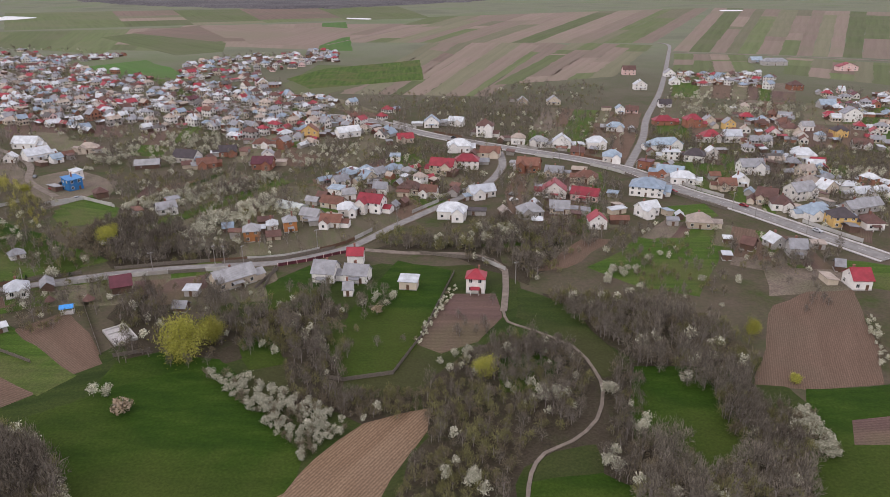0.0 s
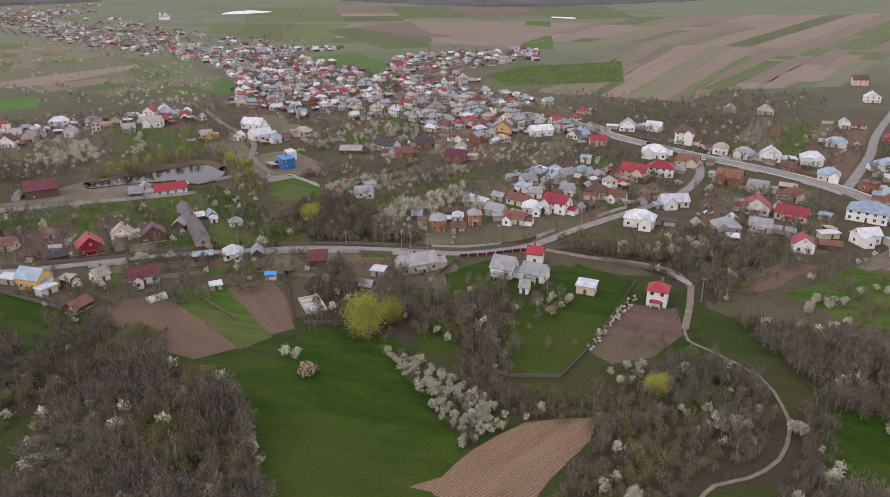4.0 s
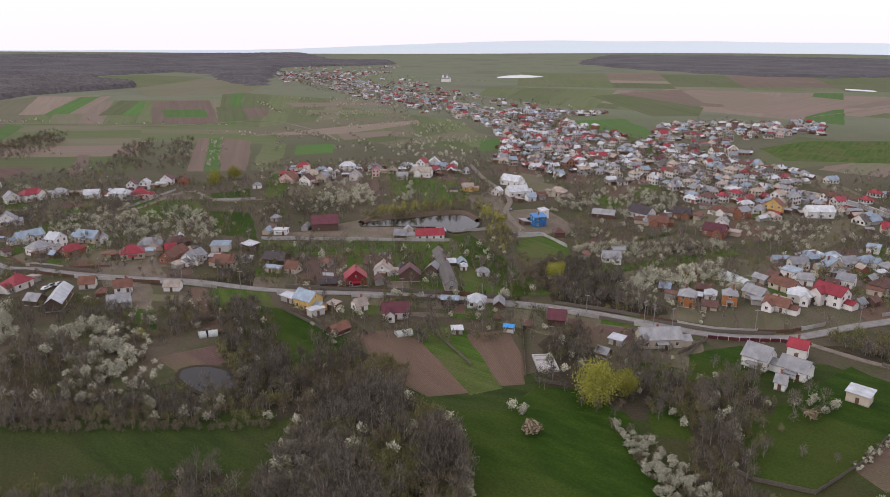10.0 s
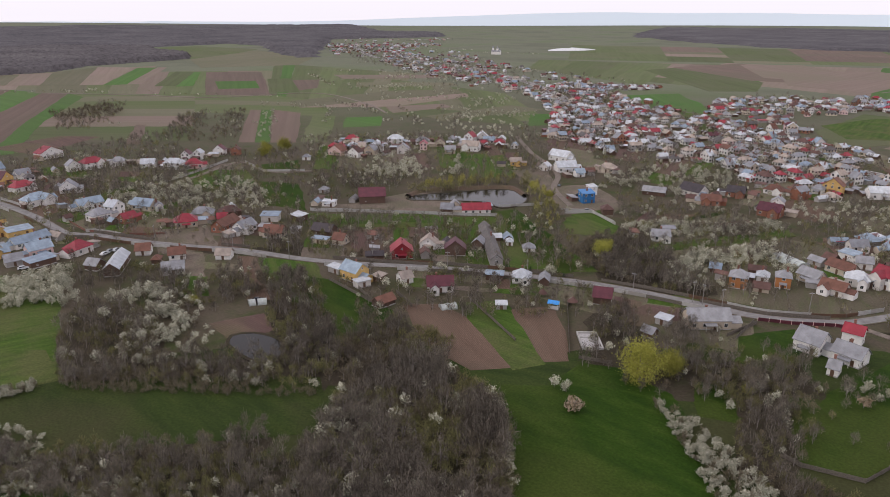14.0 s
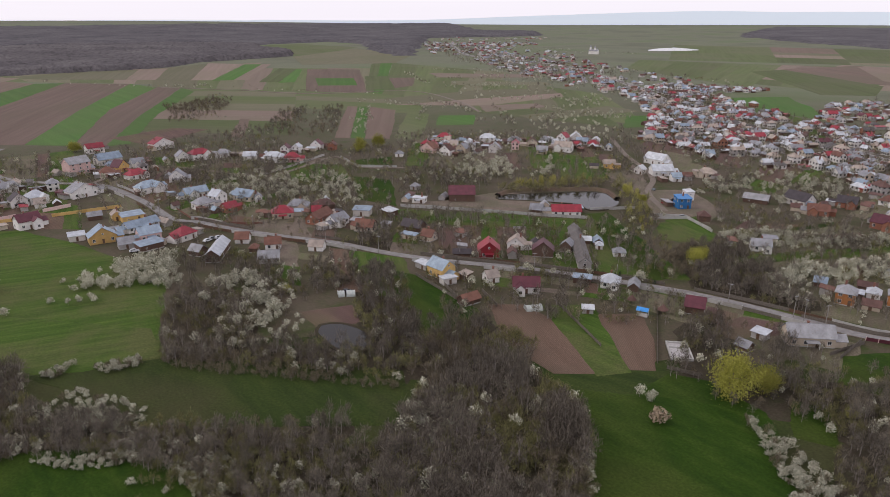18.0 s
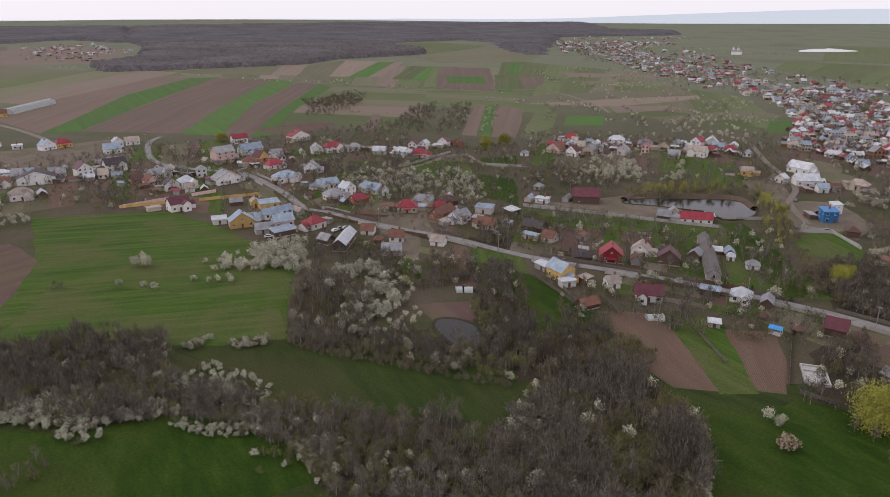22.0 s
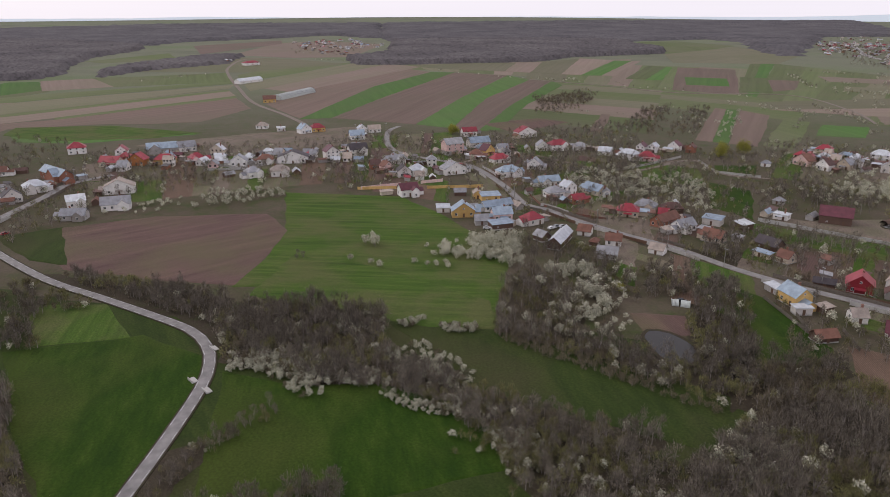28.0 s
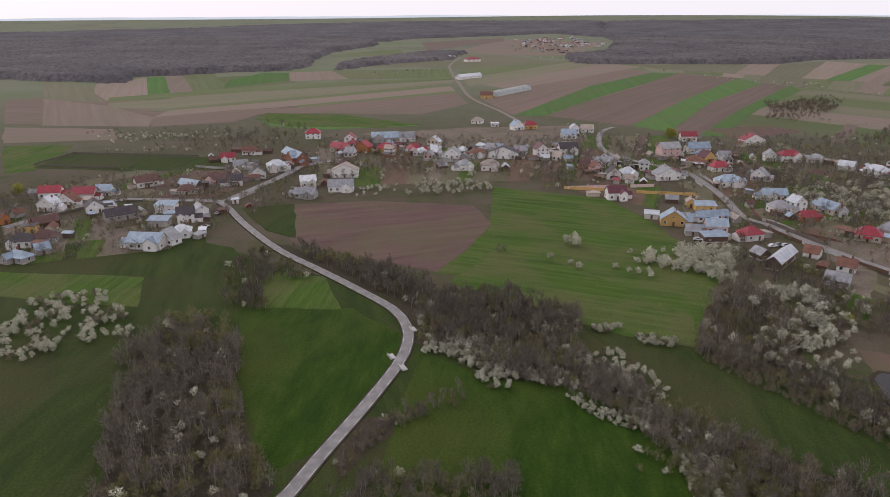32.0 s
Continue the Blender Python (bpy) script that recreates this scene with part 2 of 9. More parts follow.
LAND = {
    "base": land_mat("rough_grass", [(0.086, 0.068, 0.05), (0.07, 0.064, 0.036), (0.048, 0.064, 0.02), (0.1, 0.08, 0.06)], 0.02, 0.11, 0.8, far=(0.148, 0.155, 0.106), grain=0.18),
    "meadow": land_mat("green_meadow", [(0.014, 0.035, 0.004), (0.024, 0.051, 0.005), (0.04, 0.069, 0.009), (0.05, 0.065, 0.013)], 0.012, 0.14, 1.4, streak=0.3, grain=0.26),
    "meadow_olive": land_mat("olive_meadow", [(0.023, 0.036, 0.009), (0.032, 0.049, 0.011), (0.043, 0.059, 0.014), (0.054, 0.052, 0.023)], 0.014, 0.16, 1.4, streak=0.2, grain=0.28),
    "grass": land_mat("fresh_grass", [(0.032, 0.061, 0.011), (0.053, 0.095, 0.015), (0.084, 0.122, 0.025), (0.095, 0.097, 0.038)], 0.03, 0.32, 1.4, streak=0.06, grain=0.3),
    "plough": land_mat("ploughed_soil", [(0.118, 0.078, 0.056), (0.138, 0.092, 0.067), (0.16, 0.108, 0.079), (0.126, 0.092, 0.066)], 0.03, 0.2, 1.5, 0.9, 0.84, streak=0.15, grain=0.25),
    "plough_tan": land_mat("tan_ploughed_soil", [(0.158, 0.102, 0.064), (0.196, 0.13, 0.083), (0.236, 0.162, 0.106), (0.194, 0.134, 0.09)], 0.03, 0.2, 1.5, 0.7, 0.78, streak=0.15, grain=0.25),
    "plough_dark": land_mat("dark_ploughed_soil", [(0.089, 0.056, 0.05), (0.117, 0.075, 0.065), (0.151, 0.097, 0.078), (0.113, 0.097, 0.056)], 0.02, 0.16, 1.5, 0.6, 0.9, streak=0.12, grain=0.25),
    "garden": land_mat("mixed_garden_ground", [(0.109, 0.091, 0.065), (0.116, 0.107, 0.065), (0.091, 0.112, 0.043), (0.146, 0.121, 0.089)], 0.06, 0.3, 1.6, streak=0.15, var=0.2),
    "litter": land_mat("shade_toned_litter", [(0.04, 0.031, 0.024), (0.05, 0.042, 0.027), (0.038, 0.045, 0.018), (0.06, 0.048, 0.034)], 0.03, 0.25, 1.5),
    "soil": land_mat("bare_yard_soil", [(0.128, 0.1, 0.08), (0.171, 0.137, 0.109), (0.211, 0.171, 0.139), (0.114, 0.107, 0.066)], 0.05, 0.2, 1.4),
    "g": land_mat("far_green_crop", [(0.082, 0.098, 0.045), (0.1, 0.122, 0.052), (0.115, 0.138, 0.06), (0.125, 0.125, 0.072)], 0.004, 0.14, 0.6, streak=0.025, grain=0.12, var=0.16),
    "b": land_mat("bright_crop", [(0.056, 0.115, 0.03), (0.068, 0.14, 0.033), (0.082, 0.16, 0.04), (0.085, 0.125, 0.045)], 0.004, 0.14, 0.6, streak=0.025, grain=0.12, var=0.1),
    "p": land_mat("far_fallow", [(0.17, 0.13, 0.107), (0.2, 0.152, 0.125), (0.222, 0.17, 0.14), (0.175, 0.152, 0.108)], 0.004, 0.14, 0.6, streak=0.025, grain=0.12, var=0.14),
    "d": land_mat("far_ploughed", [(0.125, 0.09, 0.075), (0.15, 0.108, 0.089), (0.172, 0.125, 0.104), (0.13, 0.107, 0.078)], 0.004, 0.14, 0.6, streak=0.025, grain=0.12, var=0.12),
    "t": land_mat("far_stubble", [(0.13, 0.122, 0.078), (0.15, 0.14, 0.092), (0.168, 0.156, 0.104), (0.13, 0.132, 0.075)], 0.004, 0.14, 0.6, streak=0.025, grain=0.12, var=0.14),
}
LAND_WORD = {"meadow": "deep green spring meadow", "meadow_olive": "worn olive-green pasture", "grass": "fresh green grass plot", "plough": "brown ploughed garden plot with furrows",
             "plough_tan": "tan ploughed field with curved furrows", "plough_dark": "dark brown tilled plot", "soil": "bare trodden yard soil", "garden": "garden ground of weeds, grass and turned earth", "litter": "leaf litter and brambles under leafless trees, darkened for the shade between them", "g": "green strip of winter crop",
             "b": "bright green strip of young wheat", "p": "pinkish-brown fallow strip", "d": "reddish-brown ploughed strip", "t": "straw-coloured stubble strip"}
BARK = plain_mat("bark", (0.20, 0.175, 0.16), 0.95, 0, 3, 0.3)
TWIG = leaf_mat("bare_twigs", (0.055, 0.047, 0.038), (0.255, 0.222, 0.182))
TWIG_TAN = leaf_mat("tan_twigs", (0.06, 0.051, 0.035), (0.258, 0.215, 0.152))
TWIG_GREEN = leaf_mat("budding_twigs", (0.075, 0.072, 0.034), (0.27, 0.255, 0.115))
TWIG_BIRCH = leaf_mat("fresh_birch_leaves", (0.20, 0.19, 0.055), (0.50, 0.47, 0.16))
BLOSSOM = leaf_mat("white_blossom", (0.20, 0.19, 0.125), (0.70, 0.69, 0.57))
WILLOW = leaf_mat("yellow_green_leaves", (0.20, 0.20, 0.035), (0.42, 0.41, 0.095))
PINKISH = leaf_mat("tan_buds", (0.24, 0.18, 0.12), (0.50, 0.40, 0.30))
CONIFER = leaf_mat("dark_needles", (0.02, 0.035, 0.018), (0.05, 0.07, 0.035))
FOREST = wood_mat("far_forest", (0.066, 0.06, 0.062), (0.115, 0.106, 0.109), (0.15, 0.138, 0.14))
FOREST_DARK = wood_mat("far_forest_dark", (0.064, 0.06, 0.065), (0.106, 0.1, 0.106), (0.137, 0.129, 0.134))


# ---- helpers of this scene ----
def mesh_of(name, verts, faces, mat):
    me = bpy.data.meshes.new(name)
    me.from_pydata(verts, [], faces)
    me.materials.append(mat)
    me.update()
    return me


def put(name, me, parent, m=None):
    ob = new(name, me)
    ob.parent = parent
    if m is not None:
        ob.matrix_basis = m
    return ob


def box_data(x0, y0, z0, x1, y1, z1):
    v = [(x0, y0, z0), (x1, y0, z0), (x1, y1, z0), (x0, y1, z0), (x0, y0, z1), (x1, y0, z1), (x1, y1, z1), (x0, y1, z1)]
    f = [(0, 3, 2, 1), (4, 5, 6, 7), (0, 1, 5, 4), (1, 2, 6, 5), (2, 3, 7, 6), (3, 0, 4, 7)]
    return v, f


def joined(*pieces):
    v, f = [], []
    for pv, pf in pieces:
        k = len(v)
        v += pv
        f += [tuple(i + k for i in q) for q in pf]
    return v, f


def slab(quad, t):
    """A sheet with thickness t below the given polygon."""
    n = len(quad)
    v = list(quad) + [(x, y, z - t) for x, y, z in quad]
    f = [tuple(range(n)), tuple(range(2 * n - 1, n - 1, -1))] + [(i, n + i, n + (i + 1) % n, (i + 1) % n) for i in range(n)]
    return v, f


def empty(name, m):
    ob = new(name)
    ob.matrix_basis = m
    ob.empty_display_size = 0.5
    return ob


def ground_z(x, y):
    """Flat around the village; the land rises gently far away."""
    r = math.hypot(x, y)
    s = max(0.0, (r - 2600.0) / 2300.0)
    a = math.degrees(math.atan2(-x, y))
    lift = 30.0 + 16.0 * math.exp(-((a - 88.0) / 24.0) ** 2) + 6.0 * math.sin(a * 0.11)
    return lift * s * s * (3 - 2 * min(s, 1.0)) if s > 0 else 0.0


# ---- ground ----
radii = [0, 60, 120, 200, 300, 450, 650, 900, 1250, 1700, 2100, 2500, 2700, 2900, 3100, 3300, 3500, 3700, 3900, 4100, 4300, 4500, 4700, 4900, 4980]
gv, gf, SEG = [(0, 0, 0)], [], 144
for r in radii[1:]:
    for k in range(SEG):
        a = 2 * math.pi * k / SEG
        x, y = r * math.cos(a), r * math.sin(a)
        gv.append((x, y, ground_z(x, y)))
for k in range(SEG):
    gf.append((0, 1 + k, 1 + (k + 1) % SEG))
for j in range(len(radii) - 2):
    for k in range(SEG):
        a, b = 1 + j * SEG + k, 1 + j * SEG + (k + 1) % SEG
        gf.append((a, a + SEG, b + SEG, b))
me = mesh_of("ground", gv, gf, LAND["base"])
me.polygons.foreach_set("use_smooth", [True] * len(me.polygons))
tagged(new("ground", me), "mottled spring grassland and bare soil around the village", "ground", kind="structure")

LAYER = [0.17]
UNDER = [0.09]


def land(kind, pts, furrow=0.0, jitter=0.8, z=None):
    """A plot of ground with an uneven edge, furrows along the given angle in degrees."""
    rnd = random.Random(int(pts[0][0] * 7 + pts[0][1] * 13))
    if z is None:
        LAYER[0] += 0.0006
        z = LAYER[0]
    out = []
    for (x0, y0), (x1, y1) in zip(pts, pts[1:] + pts[:1]):
        d = math.hypot(x1 - x0, y1 - y0)
        k = max(1, min(14, int(d / 7)))
        for i in range(k):
            j = jitter if i else jitter * 0.3
            out.append((x0 + (x1 - x0) * i / k + rnd.uniform(-j, j), y0 + (y1 - y0) * i / k + rnd.uniform(-j, j)))
    cx, cy = sum(p[0] for p in out) / len(out), sum(p[1] for p in out) / len(out)
    turn = radians(furrow)
    ca, sa_ = math.cos(-turn), math.sin(-turn)
    loc = [((x - cx) * ca - (y - cy) * sa_, (x - cx) * sa_ + (y - cy) * ca, 0.0) for x, y in out]
    bm = bmesh.new()
    vs = [bm.verts.new(p) for p in loc]
    fc = bm.faces.new(vs)
    bm.normal_update()
    if fc.normal.z < 0:
        bmesh.ops.reverse_faces(bm, faces=[fc])
    bmesh.ops.triangulate(bm, faces=bm.faces[:])
    low = []
    for p in loc:  # the plot runs out softly to the ground around it
        q = math.hypot(p[0], p[1]) + 1e-6
        low.append(bm.verts.new((p[0] * (1 + 1.6 / q), p[1] * (1 + 1.6 / q), -z - 0.01)))
    for i in range(len(vs)):
        bm.faces.new((vs[i], low[i], low[(i + 1) % len(vs)], vs[(i + 1) % len(vs)]))
    me = bpy.data.meshes.new(kind)
    bm.to_mesh(me)
    bm.free()
    me.materials.append(LAND[kind])
    nm = {"meadow": "meadow", "meadow_olive": "pasture", "grass": "grass_plot", "plough": "ploughed_plot", "plough_tan": "ploughed_field", "plough_dark": "tilled_plot",
          "soil": "yard", "garden": "garden_plot", "litter": "undergrowth", "g": "crop_strip", "b": "wheat_strip", "p": "fallow_strip", "d": "ploughed_strip", "t": "stubble_strip"}[kind]
    ob = new(nm, me)
    ob.matrix_basis = pose(cx, cy, z, 0, 0, furrow)
    return tagged(ob, LAND_WORD[kind], "field", kind="structure")


BLOCK = [0.01]


def strips(a, b, c, d, kinds, cross=1):
    """A block of narrow fields between the edges a-b and d-c, one for each letter."""
    rnd = random.Random(int(a[0]))
    BLOCK[0] += 0.0035
    n = len(kinds)
    cuts = [0.0]
    for k in range(n):
        cuts.append(cuts[-1] + rnd.uniform(0.5, 1.5))
    cuts = [q / cuts[-1] for q in cuts]
    at = lambda p, q, s: (p[0] + (q[0] - p[0]) * s, p[1] + (q[1] - p[1]) * s)
    for k, kind in enumerate(kinds):
        p0, p1, p2, p3 = at(a, b, cuts[k]), at(a, b, cuts[k + 1]), at(d, c, cuts[k + 1]), at(d, c, cuts[k])
        deep = [0.0] + sorted(rnd.uniform(0.1, 0.9) for _ in range(rnd.randint(0, cross - 1))) + [1.0]
        for j in range(len(deep) - 1):
            q = [at(p0, p3, deep[j]), at(p1, p2, deep[j]), at(p1, p2, deep[j + 1]), at(p0, p3, deep[j + 1])]
            land(kind if j == 0 else rnd.choice(kinds + "ppd"), q, math.degrees(math.atan2(p3[1] - p0[1], p3[0] - p0[0])), 1.5, BLOCK[0] + 0.0006 * ((k + j) % 3))


HEDGE = []


def lots(a, b, c, d, n):
    """Garden plots side by side from a street edge a-b to a back edge d-c, each in one to three parts, some with a hedge between."""
    rnd = random.Random(int(a[0] * 3 + a[1]))
    BLOCK[0] += 0.0035
    at = lambda p, q, s: (p[0] + (q[0] - p[0]) * s, p[1] + (q[1] - p[1]) * s)
    cuts = [0.0]
    for k in range(n):
        cuts.append(cuts[-1] + rnd.uniform(0.55, 1.45))
    cuts = [q / cuts[-1] for q in cuts]
    for k in range(n):
        f0, f1, b0, b1 = at(a, b, cuts[k]), at(a, b, cuts[k + 1]), at(d, c, cuts[k]), at(d, c, cuts[k + 1])
        m = rnd.choice((1, 2, 2, 3))
        deep = [0.0] + sorted(rnd.uniform(0.2, 0.8) for _ in range(m - 1)) + [1.0]
        for j in range(m):
            kind = rnd.choice(("grass", "grass", "grass", "garden", "garden", "garden", "soil", "plough_dark", "plough", "garden"))
            if rnd.random() < 0.14:
                continue
            q = [at(f0, b0, deep[j] + 0.02), at(f1, b1, deep[j] + 0.02), at(f1, b1, deep[j + 1]), at(f0, b0, deep[j + 1])]
            land(kind, q, math.degrees(math.atan2(b0[1] - f0[1], b0[0] - f0[0])), 0.9, BLOCK[0] + 0.0005 * ((k * 3 + j) % 7))
        if rnd.random() < 0.6:
            L = math.hypot(b0[0] - f0[0], b0[1] - f0[1])
            for i in range(int(L / 2.4)):
                if rnd.random() < 0.7:
                    p = at(f0, b0, i * 2.4 / L)
                    HEDGE.append((p[0] + rnd.uniform(-0.7, 0.7), p[1] + rnd.uniform(-0.7, 0.7)))


def smooth_line(pts, step=6.0):
    out = []
    for i in range(len(pts) - 1):
        p0, p1, p2, p3 = (Vector(pts[max(0, min(len(pts) - 1, i + k))]) for k in (-1, 0, 1, 2))
        n = max(2, int((p2 - p1).length / step))
        for j in range(n):
            t = j / n
            out.append(0.5 * (2 * p1 + (p2 - p0) * t + (2 * p0 - 5 * p1 + 4 * p2 - p3) * t * t + (3 * p1 - p0 - 3 * p2 + p3) * t ** 3))
    out.append(Vector(pts[-1]))
    return out


def ribbon(line, o0, o1, z, thick=0.05, z0=None):
    v, f = [], []
    for i, p in enumerate(line):
        d = (line[min(i + 1, len(line) - 1)] - line[max(i - 1, 0)]).normalized()
        s = Vector((d.y, -d.x))
        for o, zz in ((o0, z - thick), (o0, z), (o1, z), (o1, z - thick)):
            v.append((p.x + s.x * o, p.y + s.y * o, zz))
    for i in range(len(line) - 1):
        for k in range(3):
            a = 4 * i + k
            f.append((a, a + 1, a + 5, a + 4))
    return v, f


ROADS = []


def road(kind, width, pts, extra=""):
    line = smooth_line([Vector(p) for p in pts])
    ROADS.append((line, width))
    mat = {"asphalt": ASPHALT, "edged": ASPHALT, "dirt": DIRT, "path": DIRT}[kind]
    z = 0.30 + 0.004 * len(ROADS)
    ob = new({"asphalt": "road", "edged": "road", "dirt": "dirt_track", "path": "paved_path"}[kind], mesh_of("road", *ribbon(line, -width / 2, width / 2, z, 0.4), mat))
    tagged(ob, {"asphalt": "worn grey asphalt village street", "edged": "narrow asphalt road with dashed white edge lines", "dirt": "pale beaten dirt track", "path": "trodden grey path"}[kind],
           "road", kind="structure")
    if kind in ("asphalt", "edged"):
        verge = new("verge", mesh_of("verge", *ribbon(line, -width / 2 - 0.5, width / 2 + 0.5, z - 0.05, 0.3), LAND["litter" if kind == "edged" else "soil"]))
        tagged(verge, "bare earth verge along the road", "verge", kind="structure")
    if kind == "edged":
        for side in (-1, 1):
            pieces = []
            for i in range(0, len(line) - 1):
                seg = [line[i], line[i].lerp(line[i + 1], 0.5)]
                if (seg[1] - seg[0]).length > 0.5:
                    o = side * (width / 2 - 0.28)
                    pieces.append(ribbon(seg, o - 0.06, o + 0.06, z + 0.008, 0.006))
            v, f = joined(*pieces)
            put("edge_line", mesh_of("edge_line", v, f, PAINT), ob)
    if extra == "main":
        v, f = joined(*[ribbon([line[i], line[i].lerp(line[i + 1], 0.5)], -0.09, 0.09, z + 0.008, 0.006) for i in range(0, len(line) - 1, 2)])
        put("centre_line", mesh_of("centre_line", v, f, PAINT), ob)
        for side in (-1, 1):
            kerb = new("pavement", mesh_of("pavement", *ribbon(line, side * (width / 2 + 0.9), side * (width / 2 + 2.4), z + 0.1, 0.3), PAVE))
            tagged(kerb, "pale concrete pavement beside the main road", "pavement", kind="structure")
    return ob


# ---- houses ----
SHARED = {}


def shared(key, make):
    if key not in SHARED:
        SHARED[key] = make()
    return SHARED[key]


def frame_data(w, h):
    """A window frame with a mullion, in one piece."""
    xs, zs = [-w / 2, -w / 2 + 0.1, -0.04, 0.04, w / 2 - 0.1, w / 2], [0, 0.1, h - 0.1, h]
    v = [(x, y, z) for y in (-0.06, 0.02) for z in zs for x in xs]
    at = lambda i, j, k: k * 24 + j * 6 + i
    full = lambda i, j: 0 <= i < 5 and 0 <= j < 3 and not (j == 1 and i in (1, 3))
    f = []
    for j in range(3):
        for i in range(5):
            if full(i, j):
                f.append((at(i, j, 0), at(i + 1, j, 0), at(i + 1, j + 1, 0), at(i, j + 1, 0)))
                for di, dj, a, b in ((-1, 0, (i, j + 1), (i, j)), (1, 0, (i + 1, j), (i + 1, j + 1)), (0, -1, (i, j), (i + 1, j)), (0, 1, (i + 1, j + 1), (i, j + 1))):
                    if not full(i + di, j + dj):
                        f.append((at(*a, 0), at(*a, 1), at(*b, 1), at(*b, 0)))
    return v, f


def two_mats(me, count, mat):
    """The faces from number count on take the second material."""
    me.materials.append(mat)
    me.polygons.foreach_set("material_index", [int(k >= count) for k in range(len(me.polygons))])
    return me


def window_at(parent, m, w=1.15, h=1.3, far=False):
    """A window; far off, frame and pane are one piece."""
    fd, pd = frame_data(w, h), box_data(-w / 2 + 0.1, -0.03, 0.1, w / 2 - 0.1, 0.01, h - 0.1)
    if far:
        return put("window", shared(("window", w, h), lambda: two_mats(mesh_of("window", *joined(fd, pd), FRAME), len(fd[1]), GLASS)), parent, m)
    win = put("window", shared(("frame", w, h), lambda: mesh_of("window", *fd, FRAME)), parent, m)
    put("pane", shared(("pane", w, h), lambda: mesh_of("pane", *pd, GLASS)), win)
    return win


def roof_faces(kind, L, D, H, rise, o=0.45):
    """Top polygons of a roof over an L x D body, its eaves at H."""
    X, Y = L / 2 + o, D / 2 + o
    e = H - rise * o / (D / 2 if kind != "x" else L / 2) * (0 if kind in "sf" else 1)
    t = H + rise
    if kind == "g":
        return [[(-X, -Y, e), (X, -Y, e), (X, 0, t), (-X, 0, t)], [(X, Y, e), (-X, Y, e), (-X, 0, t), (X, 0, t)]]
    if kind == "x":
        return [[(-X, Y, e), (-X, -Y, e), (0, -Y, t), (0, Y, t)], [(X, -Y, e), (X, Y, e), (0, Y, t), (0, -Y, t)]]
    if kind == "h":
        if L >= D:
            k = max(0.3, (L - D) / 2 + 0.3)
            return [[(-X, -Y, e), (X, -Y, e), (k, 0, t), (-k, 0, t)], [(X, Y, e), (-X, Y, e), (-k, 0, t), (k, 0, t)], [(X, -Y, e), (X, Y, e), (k, 0, t)], [(-X, Y, e), (-X, -Y, e), (-k, 0, t)]]
        k = max(0.3, (D - L) / 2 + 0.3)
        return [[(-X, -Y, e), (X, -Y, e), (0, -k, t)], [(X, Y, e), (-X, Y, e), (0, k, t)], [(X, -Y, e), (X, Y, e), (0, k, t), (0, -k, t)], [(-X, Y, e), (-X, -Y, e), (0, -k, t), (0, k, t)]]
    if kind == "s":
        return [[(-X, -Y, H), (X, -Y, H), (X, Y, H + rise), (-X, Y, H + rise)]]
    return [[(-X, -Y, H + 0.2), (X, -Y, H + 0.2), (X, Y, H + 0.2), (-X, Y, H + 0.2)]]


def body(kind, L, D, H, rise):
    x, y = L / 2, D / 2
    if kind == "g":
        v = [(-x, -y, 0), (x, -y, 0), (x, y, 0), (-x, y, 0), (-x, -y, H), (x, -y, H), (x, y, H), (-x, y, H), (-x, 0, H + rise - 0.16), (x, 0, H + rise - 0.16)]
        return v, [(0, 1, 5, 4), (2, 3, 7, 6), (1, 2, 6, 9, 5), (3, 0, 4, 8, 7), (4, 5, 9, 8), (6, 7, 8, 9), (0, 3, 2, 1)]
    if kind == "x":
        v = [(-x, -y, 0), (x, -y, 0), (x, y, 0), (-x, y, 0), (-x, -y, H), (x, -y, H), (x, y, H), (-x, y, H), (0, -y, H + rise - 0.16), (0, y, H + rise - 0.16)]
        return v, [(0, 1, 5, 8, 4), (2, 3, 7, 9, 6), (1, 2, 6, 5), (3, 0, 4, 7), (4, 8, 9, 7), (5, 6, 9, 8), (0, 3, 2, 1)]
    if kind == "s":
        b = H + rise * 0.92 - 0.1
        v = [(-x, -y, 0), (x, -y, 0), (x, y, 0), (-x, y, 0), (-x, -y, H - 0.1), (x, -y, H - 0.1), (x, y, b), (-x, y, b)]
        return v, [(0, 3, 2, 1), (4, 5, 6, 7), (0, 1, 5, 4), (1, 2, 6, 5), (2, 3, 7, 6), (3, 0, 4, 7)]
    return box_data(-x, -y, 0, x, y, H)


